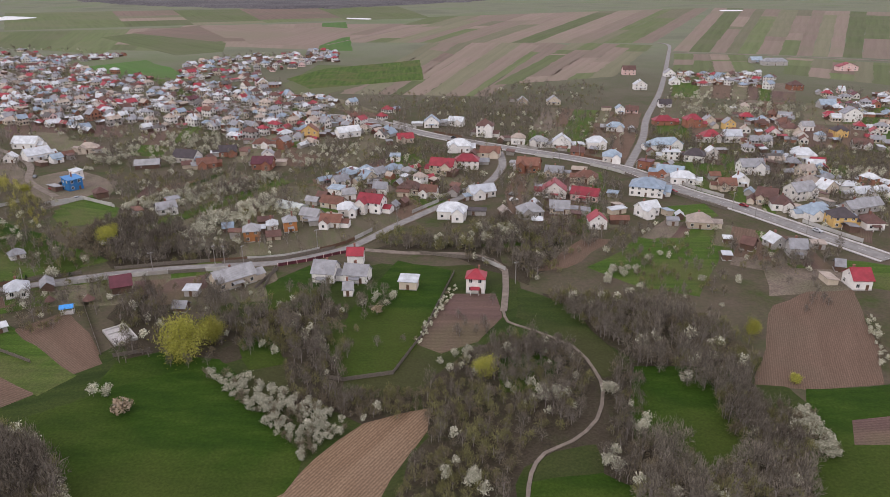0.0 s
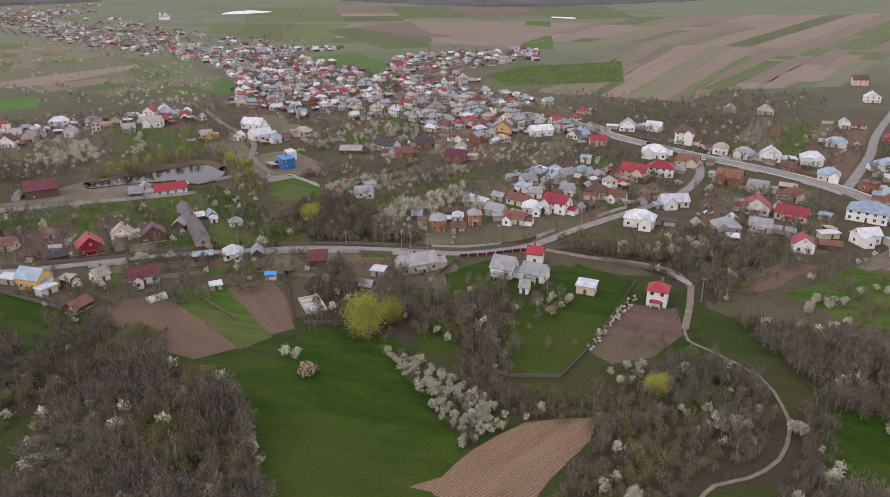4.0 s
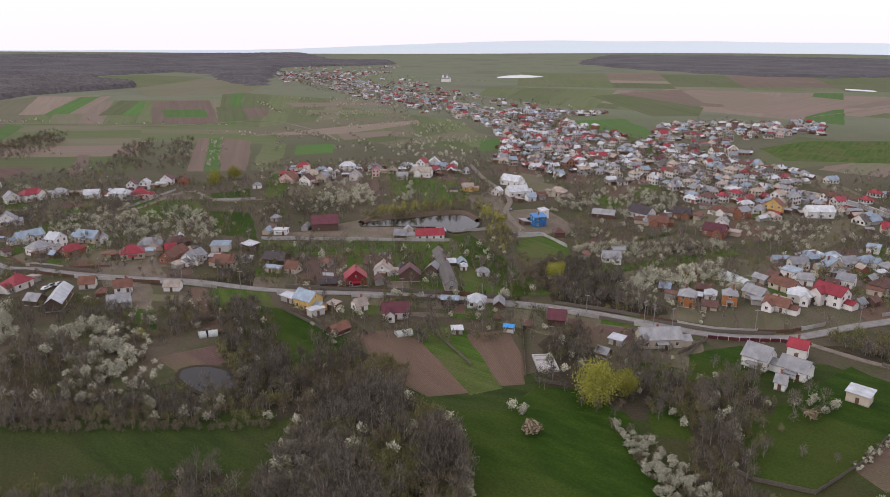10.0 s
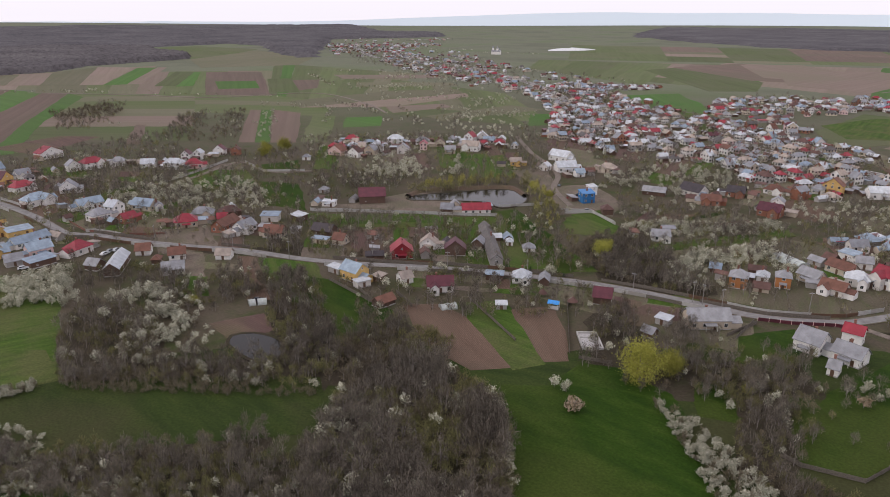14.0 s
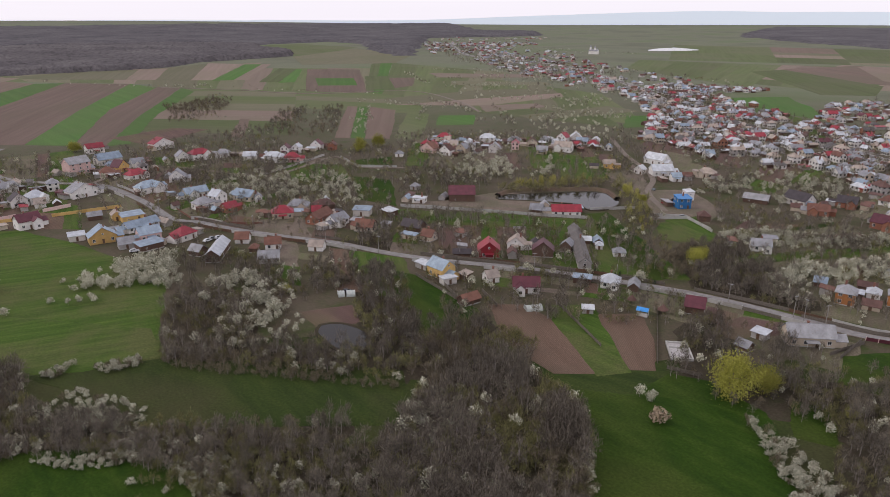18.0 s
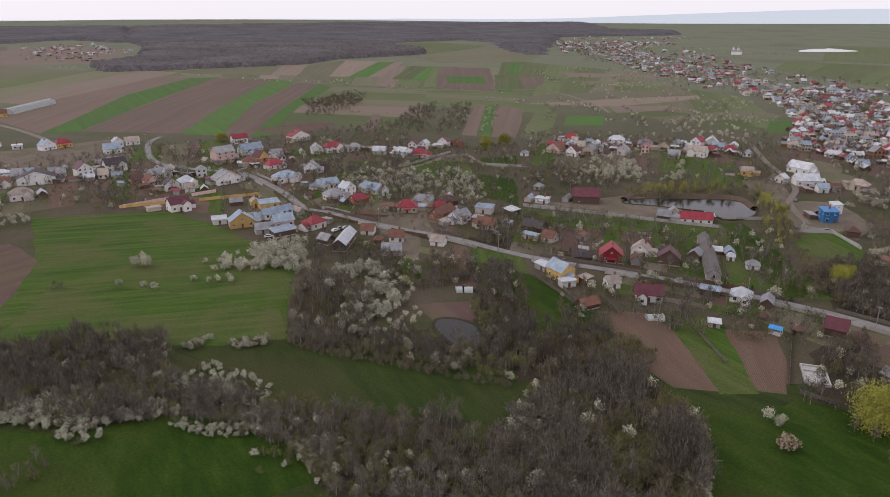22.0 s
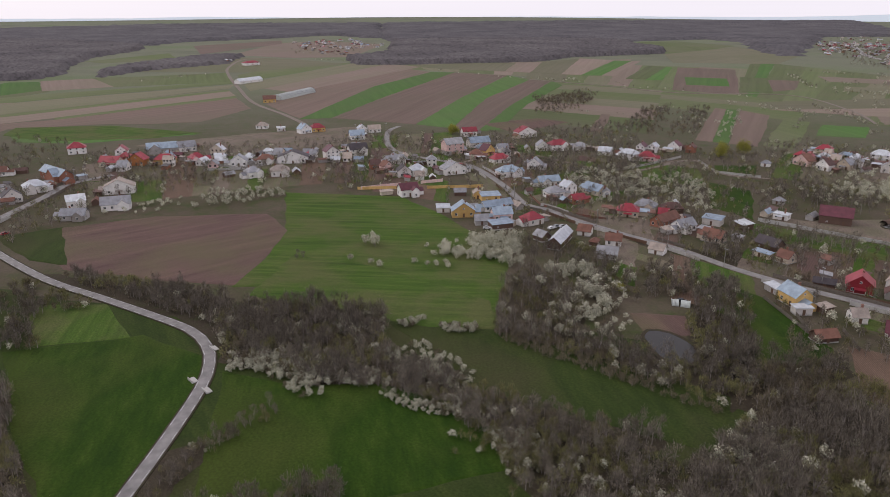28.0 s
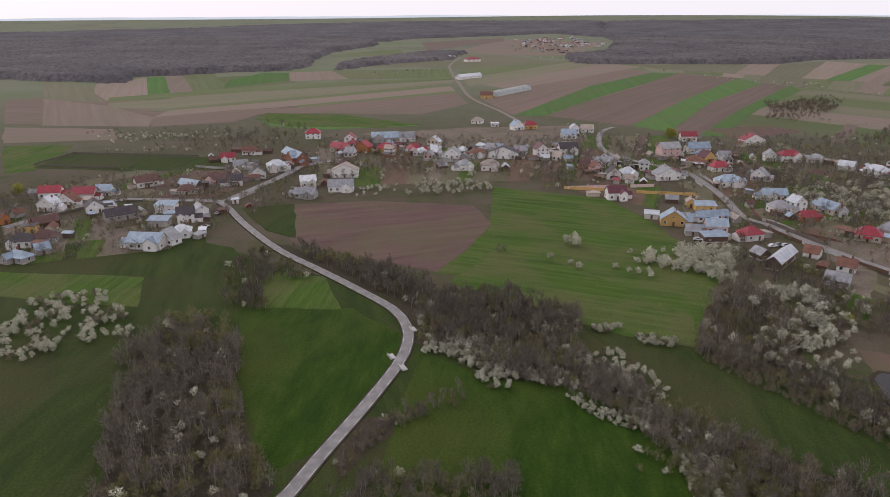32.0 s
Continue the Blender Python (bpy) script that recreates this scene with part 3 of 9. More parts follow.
def house(x, y, rot, L, D, H, roof, rc, wc, simple=False, group=""):
    """A village house or outbuilding, its long front towards local -y."""
    rnd = random.Random(int(x * 31 + y * 17))
    reach = math.hypot(x, y)
    if not simple:
        L, D, H = L * (0.85 if L < 20 else 1.0), D * 0.85, H * 1.05
    span = L if roof == "x" else (min(L, D) if roof == "h" else D)
    rise = {"g": min(3.6, 0.4 * span), "x": min(4.0, 0.4 * span), "h": min(3.4, 0.36 * span), "s": 0.14 * D, "f": 0.2}[roof]
    shed = simple or wc == "b" or H < 2.9 or (rc in "WGU" and roof == "s")
    storeys = 1 if H < 4.9 else (2 if H < 7.2 else 3)
    kindname = "outbuilding" if shed else "house"
    h = empty(kindname, pose(x, y, 0.0, 0, 0, rot))
    words = ("low " if shed else ["", "two-storey ", "three-storey "][storeys - 1]) + WALL_WORD[wc] + (" shed" if shed else " house") + " with " + ROOF_WORD[rc] + \
        {"g": " gable roof", "x": " front-gabled roof", "h": " hipped roof", "s": " lean-to roof", "f": " flat roof"}[roof]
    tagged(h, words, "shed" if shed else "house", group or "village houses")
    put("wall", mesh_of("wall", *body(roof, L, D, H, rise), WALL[wc]), h)
    rf = put("roof", mesh_of("roof", *joined(*[slab(q, 0.14) for q in roof_faces(roof, L, D, H, rise)]), ROOF[rc]), h)
    if simple and reach > 330:
        return h
    if simple:
        dr = shared("shed_door", lambda: mesh_of("door", *box_data(-0.55, -0.07, 0, 0.55, 0.02, 1.85), DOOR))
        put("door", dr, h, pose(rnd.uniform(-0.2, 0.2) * L, -D / 2, 0.05))
        return h
    # plinth
    if reach < 330:
        put("plinth", mesh_of("plinth", *box_data(-L / 2 - 0.06, -D / 2 - 0.06, -0.2, L / 2 + 0.06, D / 2 + 0.06, 0.45), CONCRETE), h)
    if roof in "gx" and reach < 360:
        rl = (L if roof == "g" else D) / 2 + 0.45
        a = 0.12
        t = H + rise
        rv = [(-rl, -a, t - 0.04), (-rl, 0, t + 0.05), (-rl, a, t - 0.04), (rl, -a, t - 0.04), (rl, 0, t + 0.05), (rl, a, t - 0.04)]
        put("ridge_cap", mesh_of("ridge_cap", rv, [(0, 3, 4, 1), (1, 4, 5, 2)], ROOF[rc]), h, pose(0, 0, 0, 0, 0, 0 if roof == "g" else 90))
    if not shed:
        cx, cy = rnd.uniform(-0.25, 0.25) * L, rnd.uniform(0.05, 0.2) * D
        ch = shared("chimney", lambda: mesh_of("chimney", *joined(box_data(-0.32, -0.32, 0, 0.32, 0.32, 2.3), box_data(-0.42, -0.42, 2.3, 0.42, 0.42, 2.45)), BRICK))
        put("chimney", ch, h, pose(cx, cy, H + rise * 0.35))
    if not shed and L > 7 and reach < 520 and rnd.random() < 0.6:
        side, al, ad, ah = rnd.choice((-1, 1)), rnd.uniform(3, 4.5), D * rnd.uniform(0.5, 0.75), min(H, 3.0) * 0.86
        m = pose(side * (L / 2 + al / 2 - 0.1), rnd.uniform(-0.1, 0.15) * D, 0)
        put("annex", mesh_of("annex", *body("g", al, ad, ah, 0.28 * ad), WALL[wc]), h, m)
        put("annex_roof", mesh_of("annex_roof", *joined(*[slab(q, 0.12) for q in roof_faces("g", al, ad, ah, 0.28 * ad, 0.3)]), ROOF[rc]), h, m)
    if not shed and L > 6.5 and roof in "gh" and L >= D and reach < 560 and rnd.random() < 0.55:  # a gabled wing towards the street
        wl_, wd = L * rnd.uniform(0.34, 0.46), rnd.uniform(1.6, 3.2)
        m = pose(rnd.choice((-1, 1)) * L * 0.24, -D / 2 - wd / 2 + 1.0, 0)
        wr = 0.42 * wl_
        put("gable_wing", mesh_of("gable_wing", *body("x", wl_, wd + 2.0, H * 0.97, wr), WALL[wc]), h, m)
        put("wing_roof", mesh_of("wing_roof", *joined(*[slab(q, 0.12) for q in roof_faces("x", wl_, wd + 2.0, H * 0.97, wr, 0.3)]), ROOF[rc]), h, m)
        if reach < 400:
            window_at(h, m @ pose(0, -wd / 2 - 1.0, 1.0), 1.15, 1.3, reach > 330)
    elif not shed and rnd.random() < 0.5:
        pw = min(L * 0.5, 4.0)
        put("porch_roof", mesh_of("porch_roof", *slab([(-pw / 2, -D / 2 - 1.9, 2.25), (pw / 2, -D / 2 - 1.9, 2.25), (pw / 2, -D / 2, 2.6), (-pw / 2, -D / 2, 2.6)], 0.1), ROOF[rc]), h)
        post = shared("porch_post", lambda: mesh_of("porch_post", *box_data(-0.08, -0.08, 0, 0.08, 0.08, 2.2), FRAME))
        for sx in (-1, 1) if reach < 330 else ():
            put("porch_post", post, h, pose(sx * (pw / 2 - 0.15), -D / 2 - 1.75, 0))
    # openings on the three sides that are seen
    per = H / storeys
    far = reach > 330
    faces = [(0, -D / 2, 0, L), (L / 2, 0, 90, D), (-L / 2, 0, -90, D)]
    ww, wh = (1.25, 1.4) if not shed else (0.8, 0.7)
    for fi, (fx, fy, ang, width) in enumerate(faces):
        n = max(1, min(3 if math.hypot(x, y) > 430 else 9, int(width / (3.1 if not shed else 5.0))))
        if (shed and fi == 2) or (fi and math.hypot(x, y) > 430) or (far and fi != (1 if x * math.cos(radians(rot)) + y * math.sin(radians(rot)) < 0 else 2) and fi):
            continue
        for s in range(storeys):
            for k in range(n):
                u = (k + 0.5) / n * width - width / 2
                z = s * per + (1.05 if per > 2.8 else 0.9)
                if z + wh > H - 0.1 and roof not in "":
                    z = max(0.5, H - wh - 0.25)
                if fi == 0 and s == 0 and k == n // 2:
                    dr = shared("door", lambda: mesh_of("door", *joined(box_data(-0.5, -0.08, 0, 0.5, 0.02, 2.05), box_data(0.34, -0.13, 1.0, 0.42, -0.08, 1.12)), DOOR))
                    put("door", dr, h, pose(fx + u * math.cos(radians(ang)), fy + u * math.sin(radians(ang)), 0.1, 0, 0, ang))
                    continue
                if s == 0 and k % 2 and fi:
                    continue
                window_at(h, pose(fx + u * math.cos(radians(ang)), fy + u * math.sin(radians(ang)), z, 0, 0, ang), ww, wh, far)
    if roof == "x" and not shed and rise > 2.0:
        window_at(h, pose(0, -D / 2, H + 0.4), 0.8, 0.9, far)
    if roof == "g" and not shed and rise > 2.0:
        window_at(h, pose(L / 2, 0, H + 0.4, 0, 0, 90), 0.8, 0.9, far)
        window_at(h, pose(-L / 2, 0, H + 0.4, 0, 0, -90), 0.8, 0.9, far)
    return h


# ---- trees ----
def sticks(p, d, length, width, rng):
    """Thin three-sided twigs from points p along d: vertices and triangles."""
    n = len(p)
    side = np.cross(d, rng.normal(size=(n, 3)))
    side /= np.linalg.norm(side, axis=1)[:, None] + 1e-9
    s = side * width[:, None] / 2
    tip = p + d * length[:, None]
    v = np.stack([p - s, p + s, tip], 1).reshape(-1, 3)
    return v, np.arange(3 * n).reshape(-1, 3)


def tufts(p, size, rng):
    """Small leaf-shaped pieces at points p, turned at random."""
    n = len(p)
    a = rng.normal(size=(n, 3))
    a /= np.linalg.norm(a, axis=1)[:, None]
    b = np.cross(a, rng.normal(size=(n, 3)))
    b /= np.linalg.norm(b, axis=1)[:, None] + 1e-9
    s = size[:, None]
    v = np.stack([p - a * s, p + b * s, p + a * s - b * s * 0.5], 1).reshape(-1, 3)
    return v, np.arange(3 * n).reshape(-1, 3)


def limbs(h, r, rng, n=6, base=0.12):
    """Tapered trunk and limbs as one mesh: vertices and faces."""
    v, f = [], []

    def tube(p0, p1, r0, r1, sides=5):
        d = (p1 - p0).normalized()
        u = d.orthogonal().normalized()
        w = d.cross(u)
        k = len(v)
        for p, rr in ((p0, r0), (p1, r1)):
            for i in range(sides):
                a = 2 * math.pi * i / sides
                v.append(tuple(p + (u * math.cos(a) + w * math.sin(a)) * rr))
        for i in range(sides):
            f.append((k + i, k + (i + 1) % sides, k + sides + (i + 1) % sides, k + sides + i))

    mid = Vector((rng.normal() * 0.15, rng.normal() * 0.15, h * 0.35))
    top = Vector((rng.normal() * 0.3, rng.normal() * 0.3, h * 0.9))
    tube(Vector((0, 0, -0.2)), mid, base, base * 0.75)
    tube(mid, top, base * 0.75, 0.02)
    for k in range(n):
        a = 2 * math.pi * (k + rng.random() * 0.6) / n
        z0 = h * (0.25 + 0.35 * rng.random())
        p = mid.lerp(top, (z0 - mid.z) / (top.z - mid.z)) if z0 > mid.z else Vector((0, 0, z0))
        tube(p, Vector((math.cos(a) * r * 0.75, math.sin(a) * r * 0.75, h * (0.6 + 0.25 * rng.random()))), base * 0.45, 0.015, 4)
    return v, f


def crown_points(n, h, r, rng, low=0.3, clumps=9):
    """Points in uneven clumps round a crown."""
    c = rng.normal(size=(clumps, 3))
    c /= np.linalg.norm(c, axis=1)[:, None]
    c *= (0.35 + 0.5 * rng.random((clumps, 1)))
    p = c[rng.integers(0, clumps, n)] + rng.normal(size=(n, 3)) * 0.2
    p[:, 0] *= r
    p[:, 1] *= r
    p[:, 2] = h * (low + (1 - low) * 0.5) + p[:, 2] * h * (1 - low) * 0.55
    p[:, 2] = np.maximum(p[:, 2], h * low * 0.6)
    return p


def crown_of(kind, seed, n=None):
    """Vertices and faces (numpy) of a crown one unit tree: h 6 m, r 2.2 m."""
    rng = np.random.default_rng(seed)
    if kind in ("bare", "bud", "tan", "birch"):
        n = n or 520
        wide = 0.075 * max(1.0, (520 / n) ** 0.6)
        h, r = (9.0, 2.7) if kind == "bare" else (8.5, 1.7) if kind == "birch" else (6.5, 2.6)
        p = crown_points(n, h * 0.86, r * 0.9, rng, 0.16 if kind == "bare" else 0.08, 15)
        d = p - np.array([0, 0, h * 0.4])
        d /= np.linalg.norm(d, axis=1)[:, None]
        d = d * 0.7 + np.array([0, 0, 0.45]) + rng.normal(size=(n, 3)) * 0.45
        d /= np.linalg.norm(d, axis=1)[:, None]
        if n < 200:  # far trees: longer, thinner twigs
            return sticks(p - d * 0.6, d, (0.5 + rng.random(n) * 0.9) * 1.9, np.full(n, 0.17) * (0.6 + rng.random(n) * 0.8), rng)
        return sticks(p, d, (0.5 + rng.random(n) * 0.9) * max(1.0, (520 / n) ** 0.2), wide * (0.8 + rng.random(n) * 0.7), rng)
    if kind == "blossom":
        n = max(190, n or 560)
        return tufts(crown_points(n, 5.2, 2.2, rng, 0.2, 15), (0.13 + rng.random(n) * 0.19) * max(1.0, (560 / n) ** 0.4), rng)
    if kind == "willow":
        n = n or 8000
        return tufts(crown_points(n, 7.4, 4.2, rng, 0.06, 45), 0.07 + rng.random(n) * 0.13, rng)
    if kind == "bush":
        n = n or 260
        return tufts(crown_points(n, 2.2, 1.5, rng, 0.12, 9), 0.12 + rng.random(n) * 0.16, rng)
    n = n or 300
    z = rng.random(n) ** 0.8
    a = rng.random(n) * 2 * math.pi
    rr = (1 - z) * 1.6 * (0.6 + 0.4 * rng.random(n))
    return tufts(np.stack([np.cos(a) * rr * 1.3, np.sin(a) * rr * 1.3, 0.3 + z * 6.0], 1), 0.3 + rng.random(n) * 0.3, rng)


def np_mesh(name, v, f, mats):
    me = bpy.data.meshes.new(name)
    nf, k = f.shape
    me.vertices.add(len(v))
    me.vertices.foreach_set("co", np.ascontiguousarray(v, dtype=np.float32).ravel())
    me.loops.add(nf * k)
    me.loops.foreach_set("vertex_index", np.ascontiguousarray(f, dtype=np.int32).ravel())
    me.polygons.add(nf)
    me.polygons.foreach_set("loop_start", np.arange(0, nf * k, k, dtype=np.int32))
    for m in mats:
        me.materials.append(m)
    me.update(calc_edges=True)
    return me


TREES = {}
TREE_MAT = {"bare": TWIG, "tan": TWIG_TAN, "bud": TWIG_GREEN, "birch": TWIG_BIRCH, "blossom": BLOSSOM, "willow": WILLOW, "bush": PINKISH, "conifer": CONIFER}
TREE_WORD = {"birch": "slender birch in fresh yellow-green leaf", "tan": "leafless shrub tree with tan twigs", "bare": "bare grey-brown tree with fine twigs", "bud": "tree just coming into pale green bud", "blossom": "fruit tree in full white blossom",
             "willow": "round willow in fresh yellow-green leaf", "bush": "round bush with tan buds", "conifer": "dark green conifer beside the street"}
TREE_NAME = {"birch": "birch_tree", "tan": "shrub_tree", "bare": "bare_tree", "bud": "budding_tree", "blossom": "blossom_tree", "willow": "willow_tree", "bush": "bush", "conifer": "conifer"}


def tree(kind, x, y, s=1.0, seed=0):
    """One tree: trunk with limbs, and crown."""
    variant = seed % 5
    key = (kind, variant)
    if key not in TREES:
        rng = np.random.default_rng(100 + variant)
        h, r = {"bare": (9.0, 2.7), "birch": (8.5, 1.7), "bud": (6.5, 2.6), "tan": (6.5, 2.6), "blossom": (5.2, 2.2), "willow": (6.6, 3.4), "bush": (2.2, 1.5), "conifer": (8.0, 1.6)}[kind]
        TREES[key] = (mesh_of("trunk", *limbs(h, r, rng, 7 if kind != "conifer" else 2, 0.05 + h * 0.014), BARK),
                      np_mesh("crown", *crown_of(kind, 40 + variant), [TREE_MAT[kind]]))
    a, b = TREES[key]
    e = empty(TREE_NAME[kind], pose(x, y, 0, 0, 0, (seed * 67) % 360) @ Matrix.Diagonal((s, s, s * (0.9 + 0.05 * (seed % 5)), 1)))
    put("trunk", a, e)
    put("crown", b, e)
    return tagged(e, TREE_WORD[kind], "tree" if kind != "bush" else "bush", TREE_NAME[kind] + "s")


def inside(pts, x, y):
    c = False
    for (x0, y0), (x1, y1) in zip(pts, pts[1:] + pts[:1]):
        if (y0 > y) != (y1 > y) and x < (x1 - x0) * (y - y0) / (y1 - y0) + x0:
            c = not c
    return c


def spots(pts, n, seed, gap=1.5):
    rnd = random.Random(seed)
    xs, ys = [p[0] for p in pts], [p[1] for p in pts]
    out, cell = [], {}
    for _ in range(n * 30):
        if len(out) >= n:
            break
        x, y = rnd.uniform(min(xs), max(xs)), rnd.uniform(min(ys), max(ys))
        k = (int(x // gap), int(y // gap))
        if k in cell or not inside(pts, x, y):
            continue
        cell[k] = 1
        out.append((x, y))
    return out


ROAD_CELLS = {}


def clear_of(x, y, d):
    """True where no house or road is within d metres."""
    i, j = int(x // 16), int(y // 16)
    if not ROAD_CELLS:
        for line, w in ROADS:
            for p in line:
                ROAD_CELLS.setdefault((int(p.x // 16), int(p.y // 16)), []).append((p.x, p.y, w))
    for q in HOUSES_AT.near(x, y):
        if (x - q[0]) ** 2 + (y - q[1]) ** 2 < max(0.0, d + 4.5) ** 2:
            return False
    for a in (-1, 0, 1):
        for b in (-1, 0, 1):
            for px, py, w in ROAD_CELLS.get((i + a, j + b), ()):
                if (px - x) ** 2 + (py - y) ** 2 < (w / 2 + d) ** 2 + 9:
                    return False
    return True


def stand_of(kind, places, seed, smin, smax, detail, name, label=""):
    if not places:
        return None
    rng = np.random.default_rng(seed)
    protos = [crown_of(kind, 60 + k, detail) for k in range(6)]
    V, F, TV, TF, k, tk = [], [], [], [], 0, 0
    for i, (x, y) in enumerate(places):
        v, f = protos[i % 6]
        a, s = rng.random() * 6.28, rng.uniform(smin, smax)
        c, q = math.cos(a) * s, math.sin(a) * s
        hz = s * rng.uniform(0.75, 1.2)
        V.append(np.stack([v[:, 0] * c - v[:, 1] * q + x, v[:, 0] * q + v[:, 1] * c + y, v[:, 2] * hz], 1))
        F.append(f + k)
        k += len(v)
        if kind in ("bare", "bud", "tan", "birch"):
            for br in range(5):
                z0 = hz * (0.0 if br == 0 else rng.uniform(1.2, 3.2))
                an, out = rng.random() * 6.28, (0.3 if br == 0 else rng.uniform(0.8, 2.0)) * s
                top = np.array([x + math.cos(an) * out, y + math.sin(an) * out, hz * rng.uniform(4.6, 7.2) * (1.0 if kind == "bare" else 0.72)])
                b = (0.13 if br == 0 else 0.06) * s
                TV.append(np.array([[x - b, y - b, z0], [x + b, y - b, z0], [x, y + b, z0], top]))
                TF.append(np.array([[0, 1, 3], [1, 2, 3], [2, 0, 3]]) + tk)
                tk += 4
    crowns = sum(len(f) for f in F)
    me = np_mesh(name, np.concatenate(V + TV), np.concatenate(F + [f + k for f in TF]), [TREE_MAT[kind], BARK])
    me.polygons.foreach_set("material_index", [int(q >= crowns) for q in range(len(me.polygons))])
    ob = new(name, me)
    tagged(ob, label or {"bare": "dense thicket of bare grey-brown trees", "bud": "scrub just turning pale green", "blossom": "hedge of white blossoming plum trees", "tan": "leafless tan shrubs in a thicket",
                         "birch": "row of slender birches in yellow-green leaf", "bush": "low tan scrub along the meadow", "willow": "yellow-green willow scrub", "conifer": "row of dark conifers"}[kind], "trees", kind="stuff")
    return ob


def stand(kind, pts, n, seed=1, smin=0.7, smax=1.15, detail=None, gap=1.6, name="woodland", free=2.0, white=0.05):
    """A wood or thicket: many trees joined by kind, of kind stuff; a bare wood has some shrubs, buds and blossom in it."""
    places = [p for p in spots(pts, n, seed, gap) if clear_of(p[0], p[1], free)]
    # dense bare woods get a litter floor, its dark tone standing in for shade
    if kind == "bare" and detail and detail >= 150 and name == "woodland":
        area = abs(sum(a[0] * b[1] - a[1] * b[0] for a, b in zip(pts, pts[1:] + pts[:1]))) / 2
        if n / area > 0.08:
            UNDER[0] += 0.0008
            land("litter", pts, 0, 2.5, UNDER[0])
    if kind != "bare":
        return stand_of(kind, places, seed, smin, smax, detail, name)
    rnd = random.Random(seed)
    split = {"bare": [], "tan": [], "bud": [], "blossom": []}
    for p in places:
        q = noise.noise(Vector((p[0] * 0.05, p[1] * 0.05, seed * 0.37))) + rnd.uniform(-0.5, 0.5)
        split["blossom" if rnd.random() < white else "bare" if q < -0.02 else "tan" if q < 0.22 else "bud"].append(p)
    for k, pl in split.items():
        f = 1.0 if k == "bare" else 0.85
        stand_of(k, pl, seed, smin * f, smax * f, detail, "woodland" if k == "bare" else "thicket" if k != "blossom" else "blossom_hedge")


def orchard(kind, pts, n, seed=1, smin=0.7, smax=1.1, gap=3.0):
    """Single trees spread over a plot."""
    for i, (x, y) in enumerate(spots(pts, n, seed, gap)):
        tree(kind, x, y, random.Random(seed * 1000 + i).uniform(smin, smax), seed * 7 + i)


def hedges():
    rnd = random.Random(8)
    split = {"tan": [], "bare": [], "bud": [], "blossom": []}
    for p in HEDGE:
        if clear_of(p[0], p[1], 0.5):
            split[rnd.choice(("tan", "tan", "bare", "bare", "bare", "bud", "blossom"))].append(p)
    for k, pl in split.items():
        stand_of(k, pl, 77, 0.32, 0.6, 45, "hedge", "low leafless garden hedge between plots" if k != "blossom" else "white blossoming garden hedge between plots")


def yard_sheds():
    """A small shed or lean-to in the yard of most near houses."""
    rnd = random.Random(21)
    for ob in [o for o in scene.objects if o.name.startswith("house") and o.parent is None]:
        x, y = ob.location[:2]
        if math.hypot(x, y) < 255 or math.hypot(x, y) > 600 or rnd.random() < 0.06:
            continue
        rot = math.degrees(ob.rotation_euler.z)
        for k in range(rnd.choice((1, 2, 2, 3))):
            off = ob.matrix_basis @ Vector((rnd.choice((-1, 1)) * rnd.uniform(6, 12), rnd.uniform(-4, 15), 0))
            if not clear_of(off.x, off.y, 0.6):
                continue
            HOUSES_AT.append((off.x, off.y))
            house(off.x, off.y, rot + rnd.choice((0, 90)), rnd.uniform(3.5, 8), rnd.uniform(3, 4.5), rnd.uniform(2.1, 2.7), rnd.choice("gss"), rnd.choice("GGBBOKTUW"), rnd.choice("bbggc"), True)


def forest(pts, seed, cell=14.0, h=13.0, mat=None, name="forest"):
    """Far woodland: a closed, uneven canopy that falls to the ground at its edge, with taller crowns standing out of it."""
    rng = np.random.default_rng(seed)
    xs, ys = [p[0] for p in pts], [p[1] for p in pts]
    nx, ny = int((max(xs) - min(xs)) / cell) + 2, int((max(ys) - min(ys)) / cell) + 2
    full, at, V, F = {}, {}, [], []
    for i in range(nx):
        for j in range(ny):
            x, y = min(xs) + (i + 0.5) * cell, min(ys) + (j + 0.5) * cell
            if inside(pts, x + rng.uniform(-0.6, 0.6) * cell, y + rng.uniform(-0.6, 0.6) * cell):
                full[i, j] = 1

    def corner(i, j):
        if (i, j) not in at:
            edge = not all((i + a, j + b) in full for a in (-1, 0) for b in (-1, 0))
            x, y = min(xs) + (i + rng.uniform(-0.35, 0.35)) * cell, min(ys) + (j + rng.uniform(-0.35, 0.35)) * cell
            swell = noise.noise(Vector((x * 0.006, y * 0.006, seed))) * 0.22
            z = ground_z(x, y) + (-0.5 if edge else h * (0.8 + swell + rng.uniform(-0.16, 0.2)))
            at[i, j] = len(V)
            V.append((x, y, z))
        return at[i, j]

    for i, j in full:
        F.append((corner(i, j), corner(i + 1, j), corner(i + 1, j + 1), corner(i, j + 1)))
    me = np_mesh(name, np.array(V), np.array(F), [mat or FOREST])
    me.polygons.foreach_set("use_smooth", [True] * len(me.polygons))
    return tagged(new(name, me), "distant leafless forest, brown-grey canopy", "forest", kind="stuff")


FAR = {}


def far_piece(key, data, m):
    v, f = data
    V, F = FAR.setdefault(key, ([], []))
    k = len(V)
    V += [tuple(m @ Vector(p)) for p in v]
    F += [tuple(i + k for i in q) for q in f]


